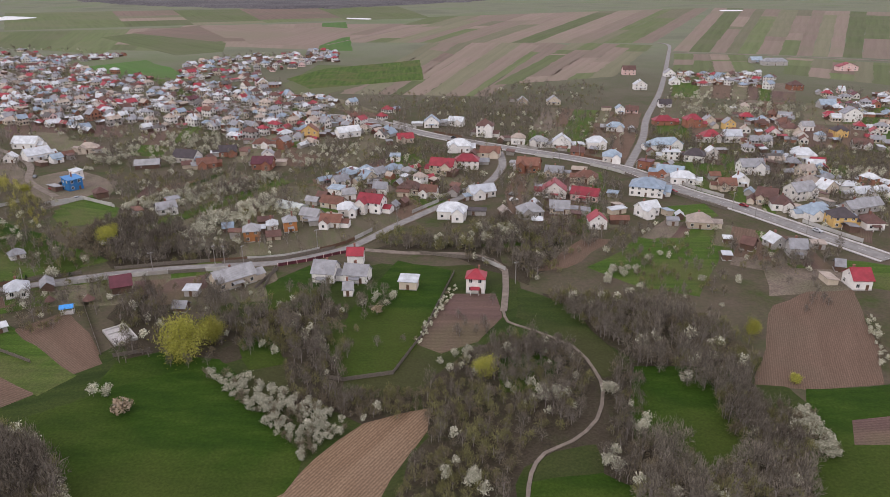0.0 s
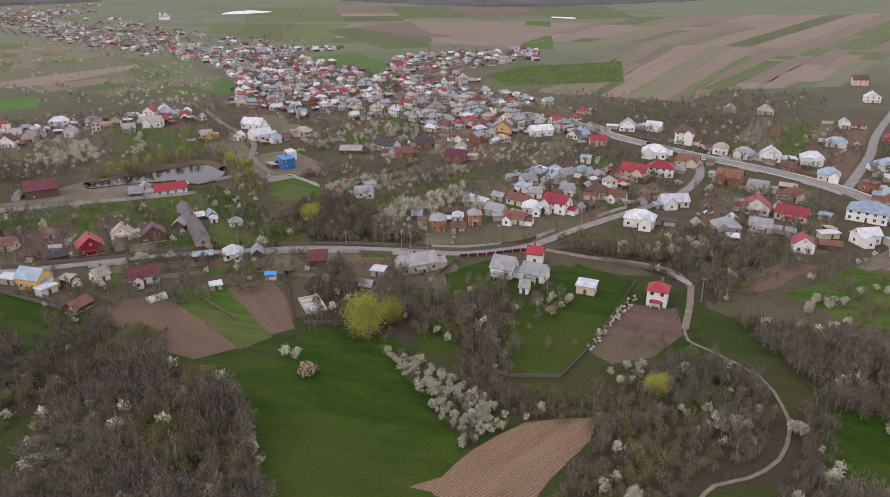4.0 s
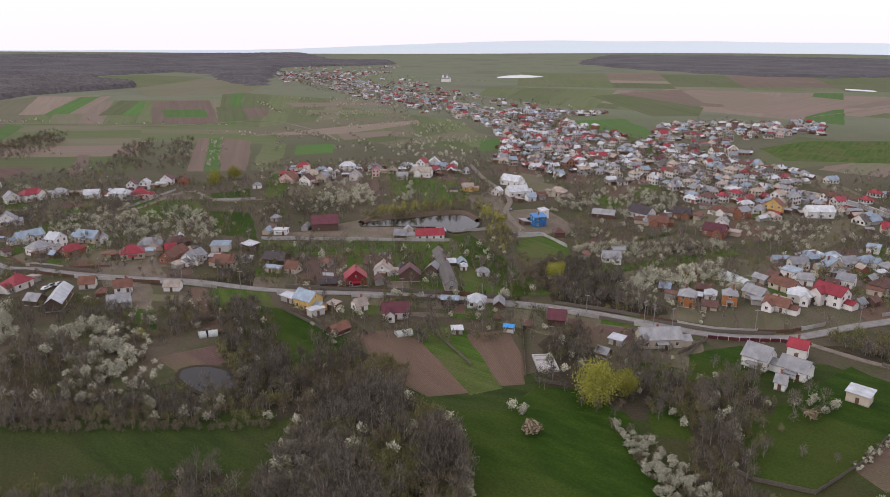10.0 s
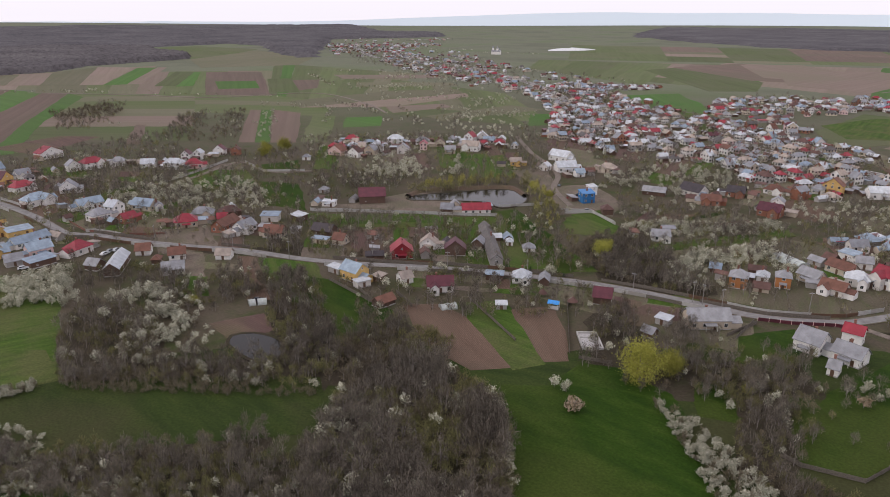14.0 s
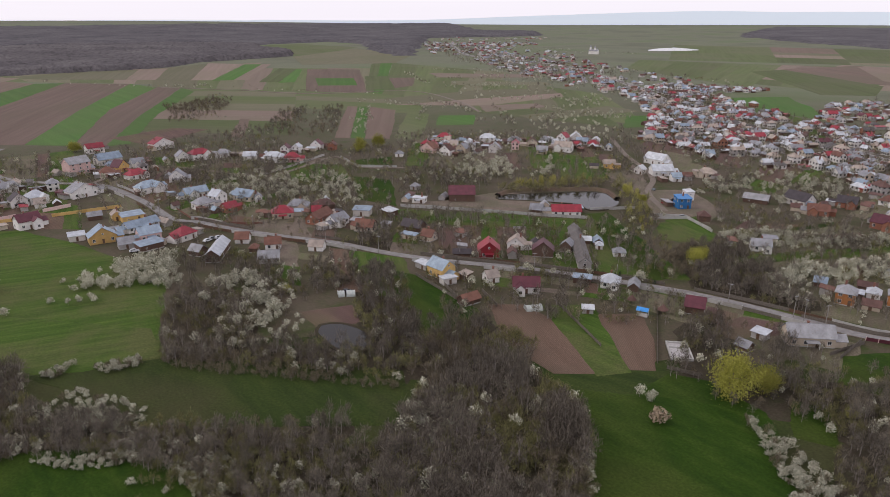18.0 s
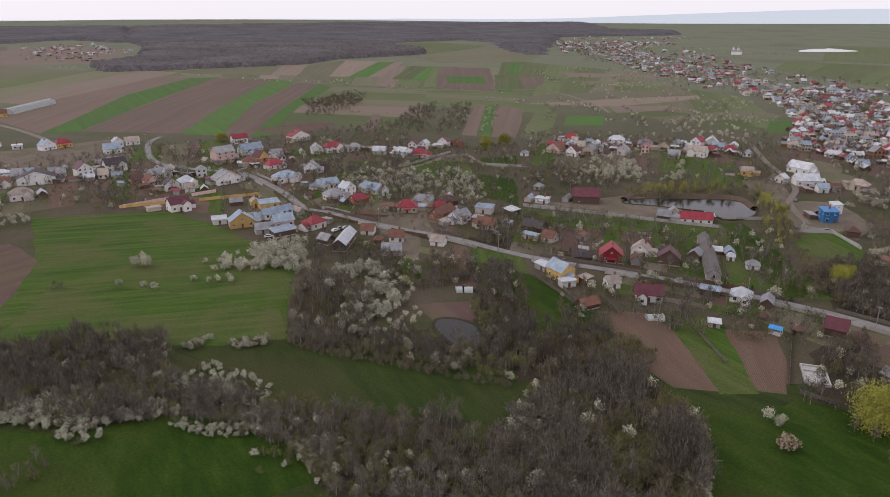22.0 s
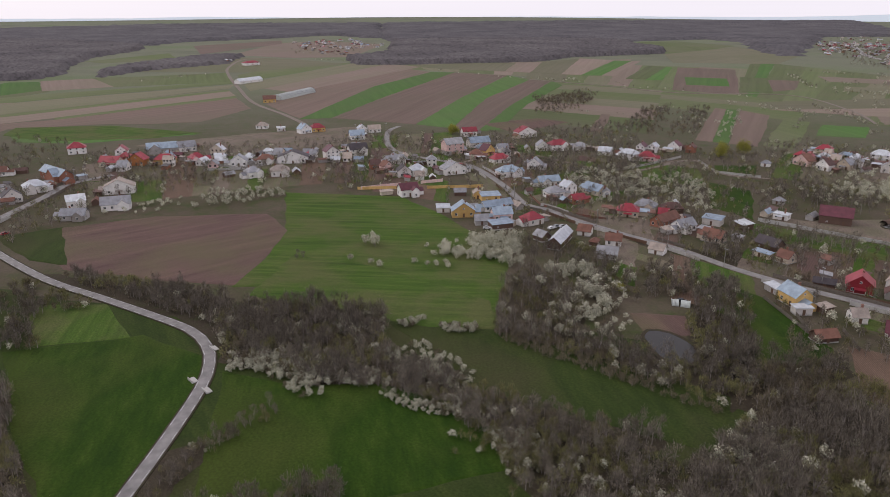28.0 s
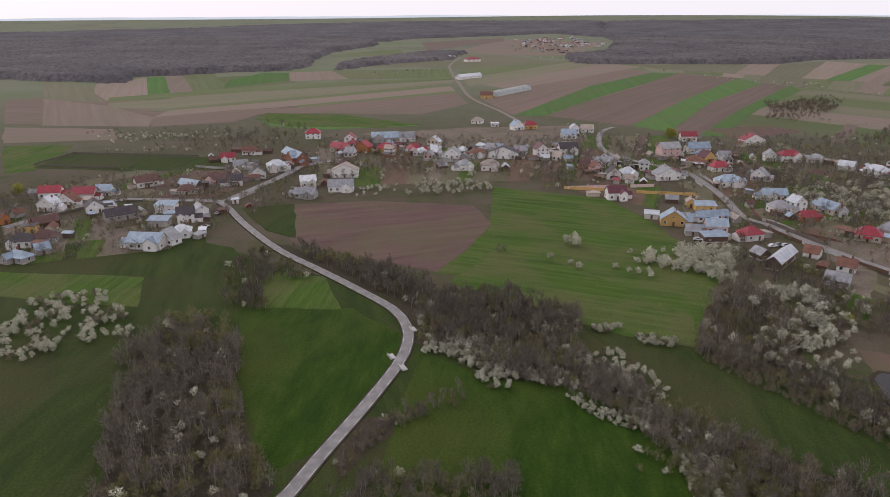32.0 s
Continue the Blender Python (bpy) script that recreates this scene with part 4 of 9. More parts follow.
def hamlet(pts, n, seed, along, gap=13.0, trees=4.0):
    """Far houses over a stretch of the village, turned along its street, with sheds, yards and trees between them."""
    rnd = random.Random(seed)
    done = 0
    for x, y in spots(pts, n * 3, seed, gap):
        if done >= n * 1.2:
            break
        if not clear_of(x, y, 4.5):
            continue
        done += 1
        HOUSES_AT.append((x, y))
        turn = along + rnd.choice((0, 90)) + rnd.uniform(-8, 8)
        single = math.hypot(x, y) < 440
        for part_no in range(rnd.choice((1, 2, 3, 3, 4))):
            big = part_no == 0
            L, D, H = (rnd.uniform(6, 10.0), rnd.uniform(4.6, 6.8), rnd.choice((2.6, 2.8, 3.0, 3.2, 5.2))) if big else (rnd.uniform(4, 9), rnd.uniform(3, 4.5), 2.4)
            kind = rnd.choice("ggghhhx") if big else rnd.choice("gs")
            rc, wc = rnd.choice("RRRBBOGGGGGGWWWWWUUUUTTTMD"), (rnd.choice("wwwwwwccpgr") if big else rnd.choice("bbggbr"))
            span = L if kind == "x" else (min(L, D) if kind == "h" else D)
            rise = {"g": 0.4, "x": 0.4, "h": 0.36, "s": 0.14}[kind] * span
            m = pose(x, y, 0, 0, 0, turn) @ (Matrix() if big else pose(rnd.uniform(-5, 5), (D / 2 + 6.0) * rnd.choice((-1, 1, 1)), 0, 0, 0, rnd.choice((0, 90))))
            wall, panes = body(kind, L, D, H, rise), []
            tops = joined(*[slab(q, 0.14) for q in roof_faces(kind, L, D, H, rise, 0.4)])
            stack = box_data(L * 0.2, -0.3, H + rise * 0.3, L * 0.2 + 0.6, 0.3, H + rise + 0.8)
            if big:
                for floor in range(1 if H < 5 else 2):
                    z = 1.0 + 2.8 * floor
                    panes += [box_data(sx - 0.6, sy * D / 2 - 0.04, z, sx + 0.6, sy * D / 2 + 0.04, z + 1.3) for sx in (-L / 3.2, 0, L / 3.2) for sy in (-1, 1)]
                    panes += [box_data(sx * L / 2 - 0.04, sy - 0.6, z, sx * L / 2 + 0.04, sy + 0.6, z + 1.3) for sy in (-D / 4, D / 4) for sx in (-1, 1)]
            if single and big:
                house(x, y, turn, L / 0.85, D / 0.85, H, kind, rc, wc)
                continue
            far_piece(("wall", wc), wall, m)
            far_piece(("roof", rc), tops, m)
            if big:
                far_piece(("pane", "w"), joined(*panes), m)
                far_piece(("chimney", "r"), stack, m)
    HAMLETS.append((pts, int(n * trees), seed))


HAMLETS = []


def far_village():
    """All the far houses as one thing, walls, roofs and panes by their colour."""
    e = empty("far_village_houses", Matrix())
    tagged(e, "far rows of plastered houses with red, brown and grey roofs", "houses", kind="stuff")
    for (what, c), (V, F) in FAR.items():
        mat = WALL[c] if what == "wall" else ROOF[c] if what == "roof" else GLASS if what == "pane" else BRICK
        tagged(put(what + "s", mesh_of(what + "s", V, F, mat), e), kind="stuff")


class Places:
    """Points on a grid, for a quick search round a place."""

    def __init__(self):
        self.cells = {}

    def append(self, p):
        self.cells.setdefault((int(p[0] // 16), int(p[1] // 16)), []).append(p)

    def near(self, x, y):
        i, j = int(x // 16), int(y // 16)
        return [p for a in (-1, 0, 1) for b in (-1, 0, 1) for p in self.cells.get((i + a, j + b), ())]


HOUSES_AT = Places()

# ---- far strip fields ----
strips((-584, 178), (-665, 274), (-929, 473), (-924, 368), "gtgp", 1)
strips((-1291, 168), (-942, 479), (-1387, 705), (-1342, 112), "tgtgptgp", 1)
strips((-639, 207), (-1008, 343), (-868, 492), (-537, 294), "gptgtg", 1)
strips((-691, 389), (-850, 481), (-692, 584), (-570, 464), "gtg", 1)
strips((-1029, 351), (-767, 535), (-1112, 793), (-1367, 481), "ttgtpggpt", 1)
strips((-778, 543), (-576, 551), (-872, 920), (-1281, 915), "gbgggt", 1)
strips((-542, 518), (-370, 584), (-557, 763), (-822, 813), "ggtgg", 1)
strips((-1311, 937), (-1757, 992), (-2024, 1183), (-1455, 1161), "gtg", 1)
strips((-96, 640), (38, 620), (186, 1092), (18, 1466), "ptpgptpgp", 4)
strips((47, 688), (176, 744), (313, 1086), (202, 1139), "gppgt", 4)
strips((-500, 1083), (-170, 1111), (-56, 1613), (-566, 1594), "pbpbpp", 4)
strips((-168, 1159), (323, 1123), (833, 2312), (-36, 1880), "pgtpgptpgpptgp", 4)
strips((317, 1001), (555, 892), (1208, 1988), (850, 2310), "pgptgpgptpgp", 4)
strips((248, 774), (342, 784), (394, 946), (310, 964), "ggpg", 4)
strips((362, 760), (426, 675), (527, 846), (437, 910), "gpgtg", 4)
strips((-664, 1083), (-397, 1036), (-547, 1540), (-854, 1404), "gggg", 4)
strips((-891, 1466), (-35, 1829), (-166, 2545), (-1315, 2185), "ggtgg", 4)
strips((-568, 1190), (-132, 1022), (-228, 1679), (-655, 1478), "ppbppb", 1)
strips((-800, 1169), (-473, 993), (-645, 1487), (-935, 1413), "gggg", 1)

# ---- garden lots of the village ----
lots((-234, 173), (-161, 223), (-196, 263), (-265, 205), 9)
lots((-327, 126), (-234, 173), (-271, 202), (-355, 152), 8)
lots((-449, 143), (-359, 237), (-426, 269), (-514, 170), 8)
lots((-372, 290), (-266, 392), (-355, 487), (-463, 375), 10)
lots((-123, 237), (-41, 253), (-65, 339), (-155, 341), 9)
lots((-38, 259), (21, 328), (-16, 411), (-82, 340), 7)
lots((21, 252), (73, 278), (93, 364), (35, 365), 7)
lots((119, 336), (172, 250), (242, 367), (128, 423), 12)
lots((48, 428), (101, 382), (151, 536), (80, 563), 7)
lots((137, 455), (265, 405), (354, 555), (197, 615), 12)
lots((70, 252), (140, 219), (141, 263), (100, 292), 8)
lots((-274, 431), (-52, 372), (-34, 487), (-328, 514), 14)
lots((-440, 704), (-36, 518), (-91, 609), (-558, 903), 14)
lots((-396, 37), (-329, 113), (-408, 120), (-477, 74), 8)
lots((-445, 116), (-335, 130), (-355, 195), (-492, 162), 8)
lots((-392, -110), (-413, -10), (-519, 4), (-510, -141), 9)
lots((-251, -204), (-277, -146), (-351, -156), (-303, -242), 7)
lots((-354, -279), (-363, -163), (-436, -144), (-429, -241), 7)
lots((-413, -10), (-421, 93), (-581, 134), (-573, -5), 9)
lots((-189, 172), (-82, 233), (-86, 243), (-197, 186), 9)
lots((-241, 113), (-182, 148), (-224, 172), (-288, 138), 6)
lots((-144, 204), (-54, 207), (-63, 231), (-152, 216), 8)
lots((197, 615), (291, 583), (354, 717), (248, 764), 8)

# ---- plots and meadows ----
land("meadow_olive", [(-330, -290), (-300, -150), (-262, -95), (-228, -25), (-215, 50), (-165, 128), (-105, 165), (-62, 212), (-25, 238), (18, 232), (28, 205), (62, 200), (90, 165), (82, 95), (-60, 70), (-100, 0), (-105, -110), (-180, -230)], 20, 2.0, 0.06)
land("d", [(-692, 8), (-812, -27), (-976, 29), (-1280, 196), (-1179, 235), (-966, 112)], 155)
land("b", [(-689, 8), (-690, 39), (-852, 114), (-1160, 272), (-1179, 235), (-966, 112)], 0)
land("d", [(-690, 39), (-632, 112), (-813, 197), (-1087, 341), (-1160, 272), (-852, 114)], 152)
land("b", [(-632, 112), (-604, 140), (-805, 227), (-1014, 354), (-1087, 341), (-813, 197)], 0)
land("d", [(-604, 140), (-583, 158), (-737, 236), (-985, 377), (-1014, 354), (-805, 227)], 151)
land("b", [(-583, 158), (-584, 177), (-738, 254), (-924, 370), (-985, 377), (-737, 236)], 0)
land("d", [(-501, 317), (-666, 440), (-657, 448), (-491, 326)], 144)
land("b", [(-491, 326), (-657, 448), (-649, 455), (-482, 334)], 0)
land("d", [(-481, 334), (-647, 457), (-606, 462), (-465, 348)], 142)
land("d", [(-562, 252), (-654, 306), (-647, 312), (-553, 259)], 0)
land("g", [(-466, 354), (-579, 457), (-561, 472), (-450, 368)], 0)
land("b", [(-497, 427), (-479, 457), (-523, 500), (-543, 471)], 0)
land("b", [(-373, 548), (-361, 577), (-404, 636), (-415, 615)], 0)
land("g", [(-441, 605), (-373, 548), (-542, 518), (-556, 567)], 0)
land("meadow", [(-91.5, 154.7), (-91.1, 168.5), (-80.5, 173.7), (-64.3, 169.2), (-54.8, 158.4), (-77.8, 145.6)], 0)
land("meadow", [(-61.4, 180.4), (-53.9, 183.8), (-45.2, 167.4), (-53.9, 164.5)], 0)
land("meadow", [(-103.0, 141.8), (-86.7, 155.0), (-68.3, 166.3), (-54.1, 153.2), (-41.3, 137.7), (-33.1, 127.1), (-34.8, 109.0), (-61.6, 96.7), (-79.2, 112.9)], 0)
land("plough_tan", [(-39.7, 110.1), (-34, 115.1), (-28.7, 125.8), (-20, 138.6), (-12.1, 142.5), (-4.3, 144.9), (-5.3, 135.9), (-9.3, 127.7), (-12.9, 120.3), (-15.2, 110)], 59, 0.4)
land("plough", [(-162.7, 164.7), (-153.8, 173.5), (-139.8, 171.0), (-106.5, 153.3), (-115.2, 143.7), (-130.3, 145.4)], -22)
land("plough", [(-132.4, 184.8), (-121.4, 198.6), (-103.8, 178.1), (-96.3, 168.0), (-102.6, 161.8)], -41)
land("grass", [(-149.0, 178.9), (-138.2, 192.1), (-100.5, 161.6), (-105.8, 152.5)], 0)
land("meadow", [(-211.9, 160.5), (-197.7, 164.4), (-170.3, 158.3), (-161.0, 158.3), (-155.5, 150.5), (-159.7, 129.1), (-170.6, 126.4)], 0)
land("meadow_olive", [(-213.2, 27.2), (-198.9, 59.3), (-172.4, 87.1), (-144.8, 110.6), (-122.3, 93.9), (-147.2, 64.1), (-167.5, 45.7)], 0)
land("grass", [(-399.5, -6.0), (-375.7, 56.2), (-335.7, 70.9), (-301.4, 79.5), (-266.5, 85.2), (-242.6, 76.2), (-202.7, 59.5), (-246.9, 25.0), (-258.1, -25.9), (-286.7, -13.7), (-325.4, -5.6)], 73)
land("plough_dark", [(-351.6, -117.9), (-363.1, -70.5), (-356.5, -17.2), (-324.4, -5.6), (-259.3, -26.0), (-274.5, -59.1), (-292.5, -94.1)], 117)
land("meadow_olive", [(-343.5, -136.9), (-354.2, -112.4), (-296.6, -95.3), (-308.3, -112.7)], 0)
land("meadow", [(-216.4, -92.0), (-219.4, -52.2), (-200.4, -32.4), (-180.4, -31.8), (-138.8, -43.1), (-128.9, -52.4), (-160.0, -69.2)], 0)
land("meadow", [(-189.3, -24.4), (-175.0, -3.2), (-171.8, 19.0), (-161.1, 32.8), (-149.8, 42.1), (-128.1, 43.6), (-122.3, -28.7), (-140.2, -25.4), (-166.5, -24.8)], 0)
land("meadow_olive", [(-187.2, -159.6), (-189.8, -116.3), (-160.2, -104.0), (-132.4, -95.1), (-117.4, -89.0), (-115.9, -107.5)], 0)
land("grass", [(-244.8, -201.7), (-243.1, -141.3), (-216.4, -129.5), (-221.5, -184.7)], 0)
land("grass", [(-254.0, -96.3), (-248.6, -69.8), (-219.6, -56.3), (-220.0, -83.0)], 0)
land("plough", [(106.2, 200.6), (124.2, 214.3), (138.1, 215.0), (125.3, 182.3), (114.2, 157.0), (96.0, 153.9), (81.1, 156.1)], -111)
land("plough", [(32.6, 230.8), (56.4, 264.3), (66.0, 261.6), (44.6, 234.9)], 50)
land("meadow_olive", [(24.9, 215.3), (39.2, 202.1), (49.9, 163.7), (41.4, 159.8), (35.5, 179.6), (22.8, 194.2)], 0)
land("meadow", [(-35.0, 178.5), (-27.5, 206.9), (-18.3, 240.0), (1.2, 231.2), (-7.6, 183.4), (-14.6, 162.8), (-27.5, 159.2)], 0)
land("meadow", [(-62.2, 218.5), (-50.6, 236.0), (-44.9, 220.7), (-44.6, 202.9), (-58.0, 200.9)], 0)
land("meadow", [(93.0, 152.3), (115.3, 154.8), (90.8, 113.6), (75.9, 113.7)], 0)
land("plough_dark", [(97.0, 139.6), (107.2, 141.2), (100.7, 130.3), (92.6, 130.4)], 6)
land("meadow", [(18.9, 118.4), (33.1, 120.5), (42.2, 113.9), (17.2, 114.0)], 0)
land("meadow", [(51.6, 164.3), (76.1, 163.5), (73.3, 144.9), (68.9, 127.5), (53.6, 120.0), (44.4, 135.9)], 0)
land("meadow", [(15.5, 168.5), (24.7, 172.5), (30.3, 166.8), (23.8, 152.8), (15.0, 152.9)], 0)
land("plough_dark", [(-7.8, 178.3), (2.6, 211.0), (15.9, 210.9), (16.6, 194.3), (8.9, 179.8), (-1.1, 173.3)], 0)
land("grass", [(86.3, 263.9), (107.5, 265.0), (101.6, 242.5), (84.2, 210.2), (65.7, 219.6), (53.0, 234.8)], 0)
land("grass", [(103.2, 304.5), (120.2, 308.5), (119.6, 292.1), (99.2, 283.3)], 0)
land("grass", [(147.0, 239.2), (162.3, 233.6), (150.6, 214.0), (140.1, 218.8)], 0)
land("soil", [(117.3, 234.1), (145.5, 228.6), (137.1, 213.2), (108.8, 209.9)], 0)
land("plough", [(-148.6, 338.7), (-113.3, 367.4), (-103.2, 352.6), (-136.2, 321.3)], 46)
land("plough", [(-55.3, 351.8), (-31.5, 394.6), (-24.9, 371.8), (-48.0, 341.2)], 57)
land("plough_dark", [(-99.9, 212.0), (-97.5, 223.7), (-79.3, 230.0), (-80.7, 221.1), (-90.8, 205.4), (-96.5, 203.4)], 0)
land("grass", [(-178.9, 302.8), (-174.1, 320.0), (-152.8, 305.7), (-148.7, 288.1), (-165.1, 281.0)], 0)
land("soil", [(-224, 355), (-207, 375), (-174.5, 351.7), (-163.9, 321.7), (-199.0, 320.4)], 0)
land("grass", [(-173.9, 254.6), (-146.8, 254.2), (-128.0, 242.3), (-142.4, 232.8), (-160.6, 231.9)], 0)
land("grass", [(-289.4, 216.7), (-208.5, 277.9), (-196.8, 265.2), (-266.9, 206.1)], 0)
land("meadow", [(-308, 382), (-301, 413), (-257, 369), (-272, 348)], 0)
land("meadow", [(-410, 277), (-404, 303), (-373, 278), (-386, 264)], 0)
land("meadow", [(-368, 245), (-345, 257), (-292.9, 222.4), (-318.4, 216.1)], 0)
land("soil", [(-270.7, 256.4), (-267.4, 275.5), (-238.8, 286.6), (-226.5, 272.7), (-279.1, 231.1), (-301.3, 233.7)], 0)
land("plough_dark", [(-249.3, 211.0), (-233.8, 227.7), (-204.5, 197.9), (-220.4, 187.4)], 0)
land("plough_dark", [(-229.0, 235.5), (-217.9, 244.9), (-195.9, 220.1), (-203.7, 213.5)], 0)
land("grass", [(-216.0, 242.7), (-204.2, 256.4), (-182.7, 235.4), (-194.4, 221.4)], 0)
land("grass", [(-212.6, 285.9), (-207.8, 297.3), (-164.2, 246.8), (-136.1, 241.4), (-158.0, 223.1)], 0)
land("soil", [(-269, 377), (-254, 395), (-217, 348), (-241, 357)], 0)
land("plough_dark", [(-200.8, 110.8), (-195.0, 126.0), (-181.7, 121.1), (-186.2, 109.0)], 0)
land("soil", [(-317.8, 150.8), (-305.8, 170.7), (-272.0, 156.0), (-284.0, 135.8)], 0)
land("b", [(-410, 850), (-386, 908), (-323, 836), (-270, 739), (-370, 778)], 0)
land("g", [(-159, 695), (-153, 856), (-70, 837), (-81, 692), (-114, 625), (-137, 641)], 0)
land("p", [(-589, -449), (-586, -347), (-537, -315), (-517, -397)], 101)
land("grass", [(-503, -387), (-511, -336), (-425, -309), (-415, -323)], 0)
land("meadow_olive", [(-431, -314), (-477, -314), (-472, -205), (-433, -181), (-428, -253)], 0)
land("plough_dark", [(-618, 171), (-640, 231), (-611, 253), (-572, 186)], 0)
land("soil", [(-577, -119), (-614, -30), (-629, 55), (-552, 67), (-516, -55)], 0)
land("b", [(-670, -240), (-651, -134), (-621, -77), (-597, -164), (-613, -215)], 0)
land("grass", [(-277, 343), (-315, 392), (-305, 419), (-258, 363)], 128)
land("grass", [(-275.3, 224.8), (-242.0, 255.5), (-204.2, 276.4), (-198.6, 265.0), (-232.2, 241.4), (-261.7, 214.5)], 37)
land("grass", [(-180.1, 309.3), (-174.1, 327.4), (-155.2, 302.1), (-159.9, 288.7)], -19)
land("meadow", [(-213.2, 287.8), (-208.2, 298.1), (-162.2, 265.6), (-135.1, 239.8), (-138.6, 230.1), (-170.2, 248.3)], 0)
land("soil", [(-284.7, 245.4), (-276, 290), (-246.3, 298.0), (-235.4, 283.0), (-260.4, 252.7)], 0)
land("soil", [(-251, 361), (-272, 415), (-233, 372), (-219, 346), (-230, 342)], 0)
land("soil", [(-216, 349), (-207, 373), (-175.8, 320.0), (-185.9, 306.2)], 0)
land("plough_dark", [(-219.0, 188.2), (-205.3, 200.5), (-231.8, 227.5), (-240.3, 211.2)], 133)
land("meadow_olive", [(-141.6, 317.7), (-122.8, 370.6), (-112.9, 359.4), (-129.5, 309.5)], 70)
land("d", [(-772, -580), (-818, -540), (-868, -503), (-823, -438), (-699, -370), (-644, -253), (-614, -306), (-611, -464)], 83)
land("p", [(-825, -407), (-890, -316), (-857, -232), (-803, -191), (-730, -286), (-701, -341)], 106)
land("p", [(-844, -497), (-1013, -588), (-1049, -555), (-823, -433)], 108)
land("b", [(-818, -430), (-1041, -550), (-1079, -527), (-842, -411)], -152)
land("g", [(-854, -412), (-1025, -499), (-1072, -451), (-1125, -359), (-1000, -303), (-888, -361)], 158)
land("t", [(-722, -421), (-851, -231), (-971, -84), (-902, -78), (-783, -187), (-685, -322)], 125)
land("p", [(-1018, -564), (-1052, -552), (-803, -423), (-781, -463), (-860, -525), (-959, -579)], 27)
land("b", [(-1052, -552), (-1078, -536), (-847, -417), (-803, -423)], -153)
land("p", [(-1078, -536), (-1131, -489), (-870, -397), (-847, -417)], 19)
land("g", [(-1094, -513), (-870, -397), (-934, -380), (-1131, -478)], 27)
land("b", [(-917, -377), (-1020, -318), (-1146, -358), (-1148, -400), (-1021, -409)], -162)
land("p", [(-1158, -359), (-1184, -294), (-1050, -236), (-1012, -315)], -163)
land("g", [(-1196, -296), (-1204, -221), (-1244, -100), (-1081, -79), (-1050, -236)], 7)
land("g", [(-765, -451), (-912, -287), (-1053, -77), (-1089, -79), (-973, -305), (-807, -474)], -63)
land("t", [(-758, -447), (-904, -284), (-1037, -75), (-989, -80), (-820, -259), (-720, -358), (-722, -429)], 122)
land("g", [(-716, -356), (-812, -257), (-973, -79), (-953, -76), (-789, -250), (-706, -350)], 132)
land("p", [(-706, -350), (-789, -250), (-953, -76), (-898, -66), (-751, -226), (-656, -343)], 133)
land("g", [(-751, -226), (-898, -66), (-874, -63), (-736, -220)], 133)
land("d", [(-656, -343), (-710, -283), (-736, -220), (-874, -63), (-775, -43), (-691, -85), (-688, -129), (-698, -177), (-685, -246), (-631, -253), (-602, -317)], 131)
land("grass", [(-691, -242), (-685, -162), (-627, -77), (-609, -115), (-609, -195), (-650, -237)], 56)
land("p", [(-797, -550), (-736, -437), (-656, -343), (-603, -322), (-603, -422)], -147)
land("t", [(-997, -682), (-936, -570), (-834, -507), (-757, -449), (-787, -543)], -146)
land("g", [(-1197, -79), (-1400, 10), (-1426, 129), (-1176, -7), (-1078, -65)], -29)
land("t", [(-1042, -61), (-1164, -6), (-1410, 127), (-1364, 183), (-1095, 34), (-951, -50)], -29)
land("p", [(-979, -32), (-1095, 34), (-1364, 183), (-1305, 247), (-1056, 92), (-920, 7)], 151)
land("t", [(-1322, 219), (-1356, 332), (-1353, 443), (-1162, 359), (-1244, 266)], -24)
land("p", [(-1353, 443), (-1352, 496), (-1129, 394), (-1162, 359)], -25)
land("t", [(-1352, 496), (-1435, 611), (-1089, 433), (-1129, 394)], -27)
land("p", [(-1435, 611), (-1372, 655), (-1070, 459), (-1089, 433)], 153)
land("b", [(-1062, 456), (-1053, 487), (-1340, 683), (-1359, 654)], -34)
land("p", [(-1053, 487), (-1040, 505), (-1342, 705), (-1340, 683)], 146)
land("g", [(-994, 499), (-977, 523), (-1178, 672), (-1222, 658)], -35)
land("b", [(-966, 517), (-962, 542), (-1174, 679), (-1189, 676)], -35)
land("d", [(-836, 487), (-1169, 687), (-1101, 757), (-773, 542)], -33)
land("b", [(-994, 598), (-958, 647), (-856, 584), (-890, 539)], -32)
land("g", [(-974, 680), (-950, 713), (-779, 594), (-801, 565)], -35)
land("d", [(-925, 693), (-903, 729), (-802, 643), (-792, 604)], 146)
land("g", [(-2123, 1094), (-2131, 1237), (-1826, 1249), (-1526, 901), (-1547, 873)], 159)
land("t", [(-1526, 861), (-1770, 1211), (-1402, 1122), (-1199, 914), (-1277, 740)], 125)
land("d", [(-597, 1385), (-538, 1591), (-219, 1294), (-210, 1202), (-397, 1183)], -43)
land("p", [(-525, 1554), (-427, 1633), (-161, 1290), (-196, 1212), (-381, 1251)], -52)
land("g", [(-607, 1275), (-590, 1370), (-354, 1163), (-317, 1020), (-367, 977)], 129)
land("b", [(-433, 844), (-385, 919), (-321, 819), (-350, 741)], 129)
land("grass", [(-165, 738), (-139, 820), (-33, 903), (-24, 728), (-129, 668)], -87)
land("p", [(-377, 1319), (-269, 1537), (-163, 1447), (-194, 1095), (-309, 1139)], -95)
land("t", [(-1317, -305), (-1479, -271), (-1656, -119), (-1568, 11), (-1396, 110), (-1246, -70), (-1302, -239)], 80)
land("p", [(-1744, -125), (-2352, -20), (-2428, 132), (-2177, 289), (-1602, 138), (-1608, 12)], 80)
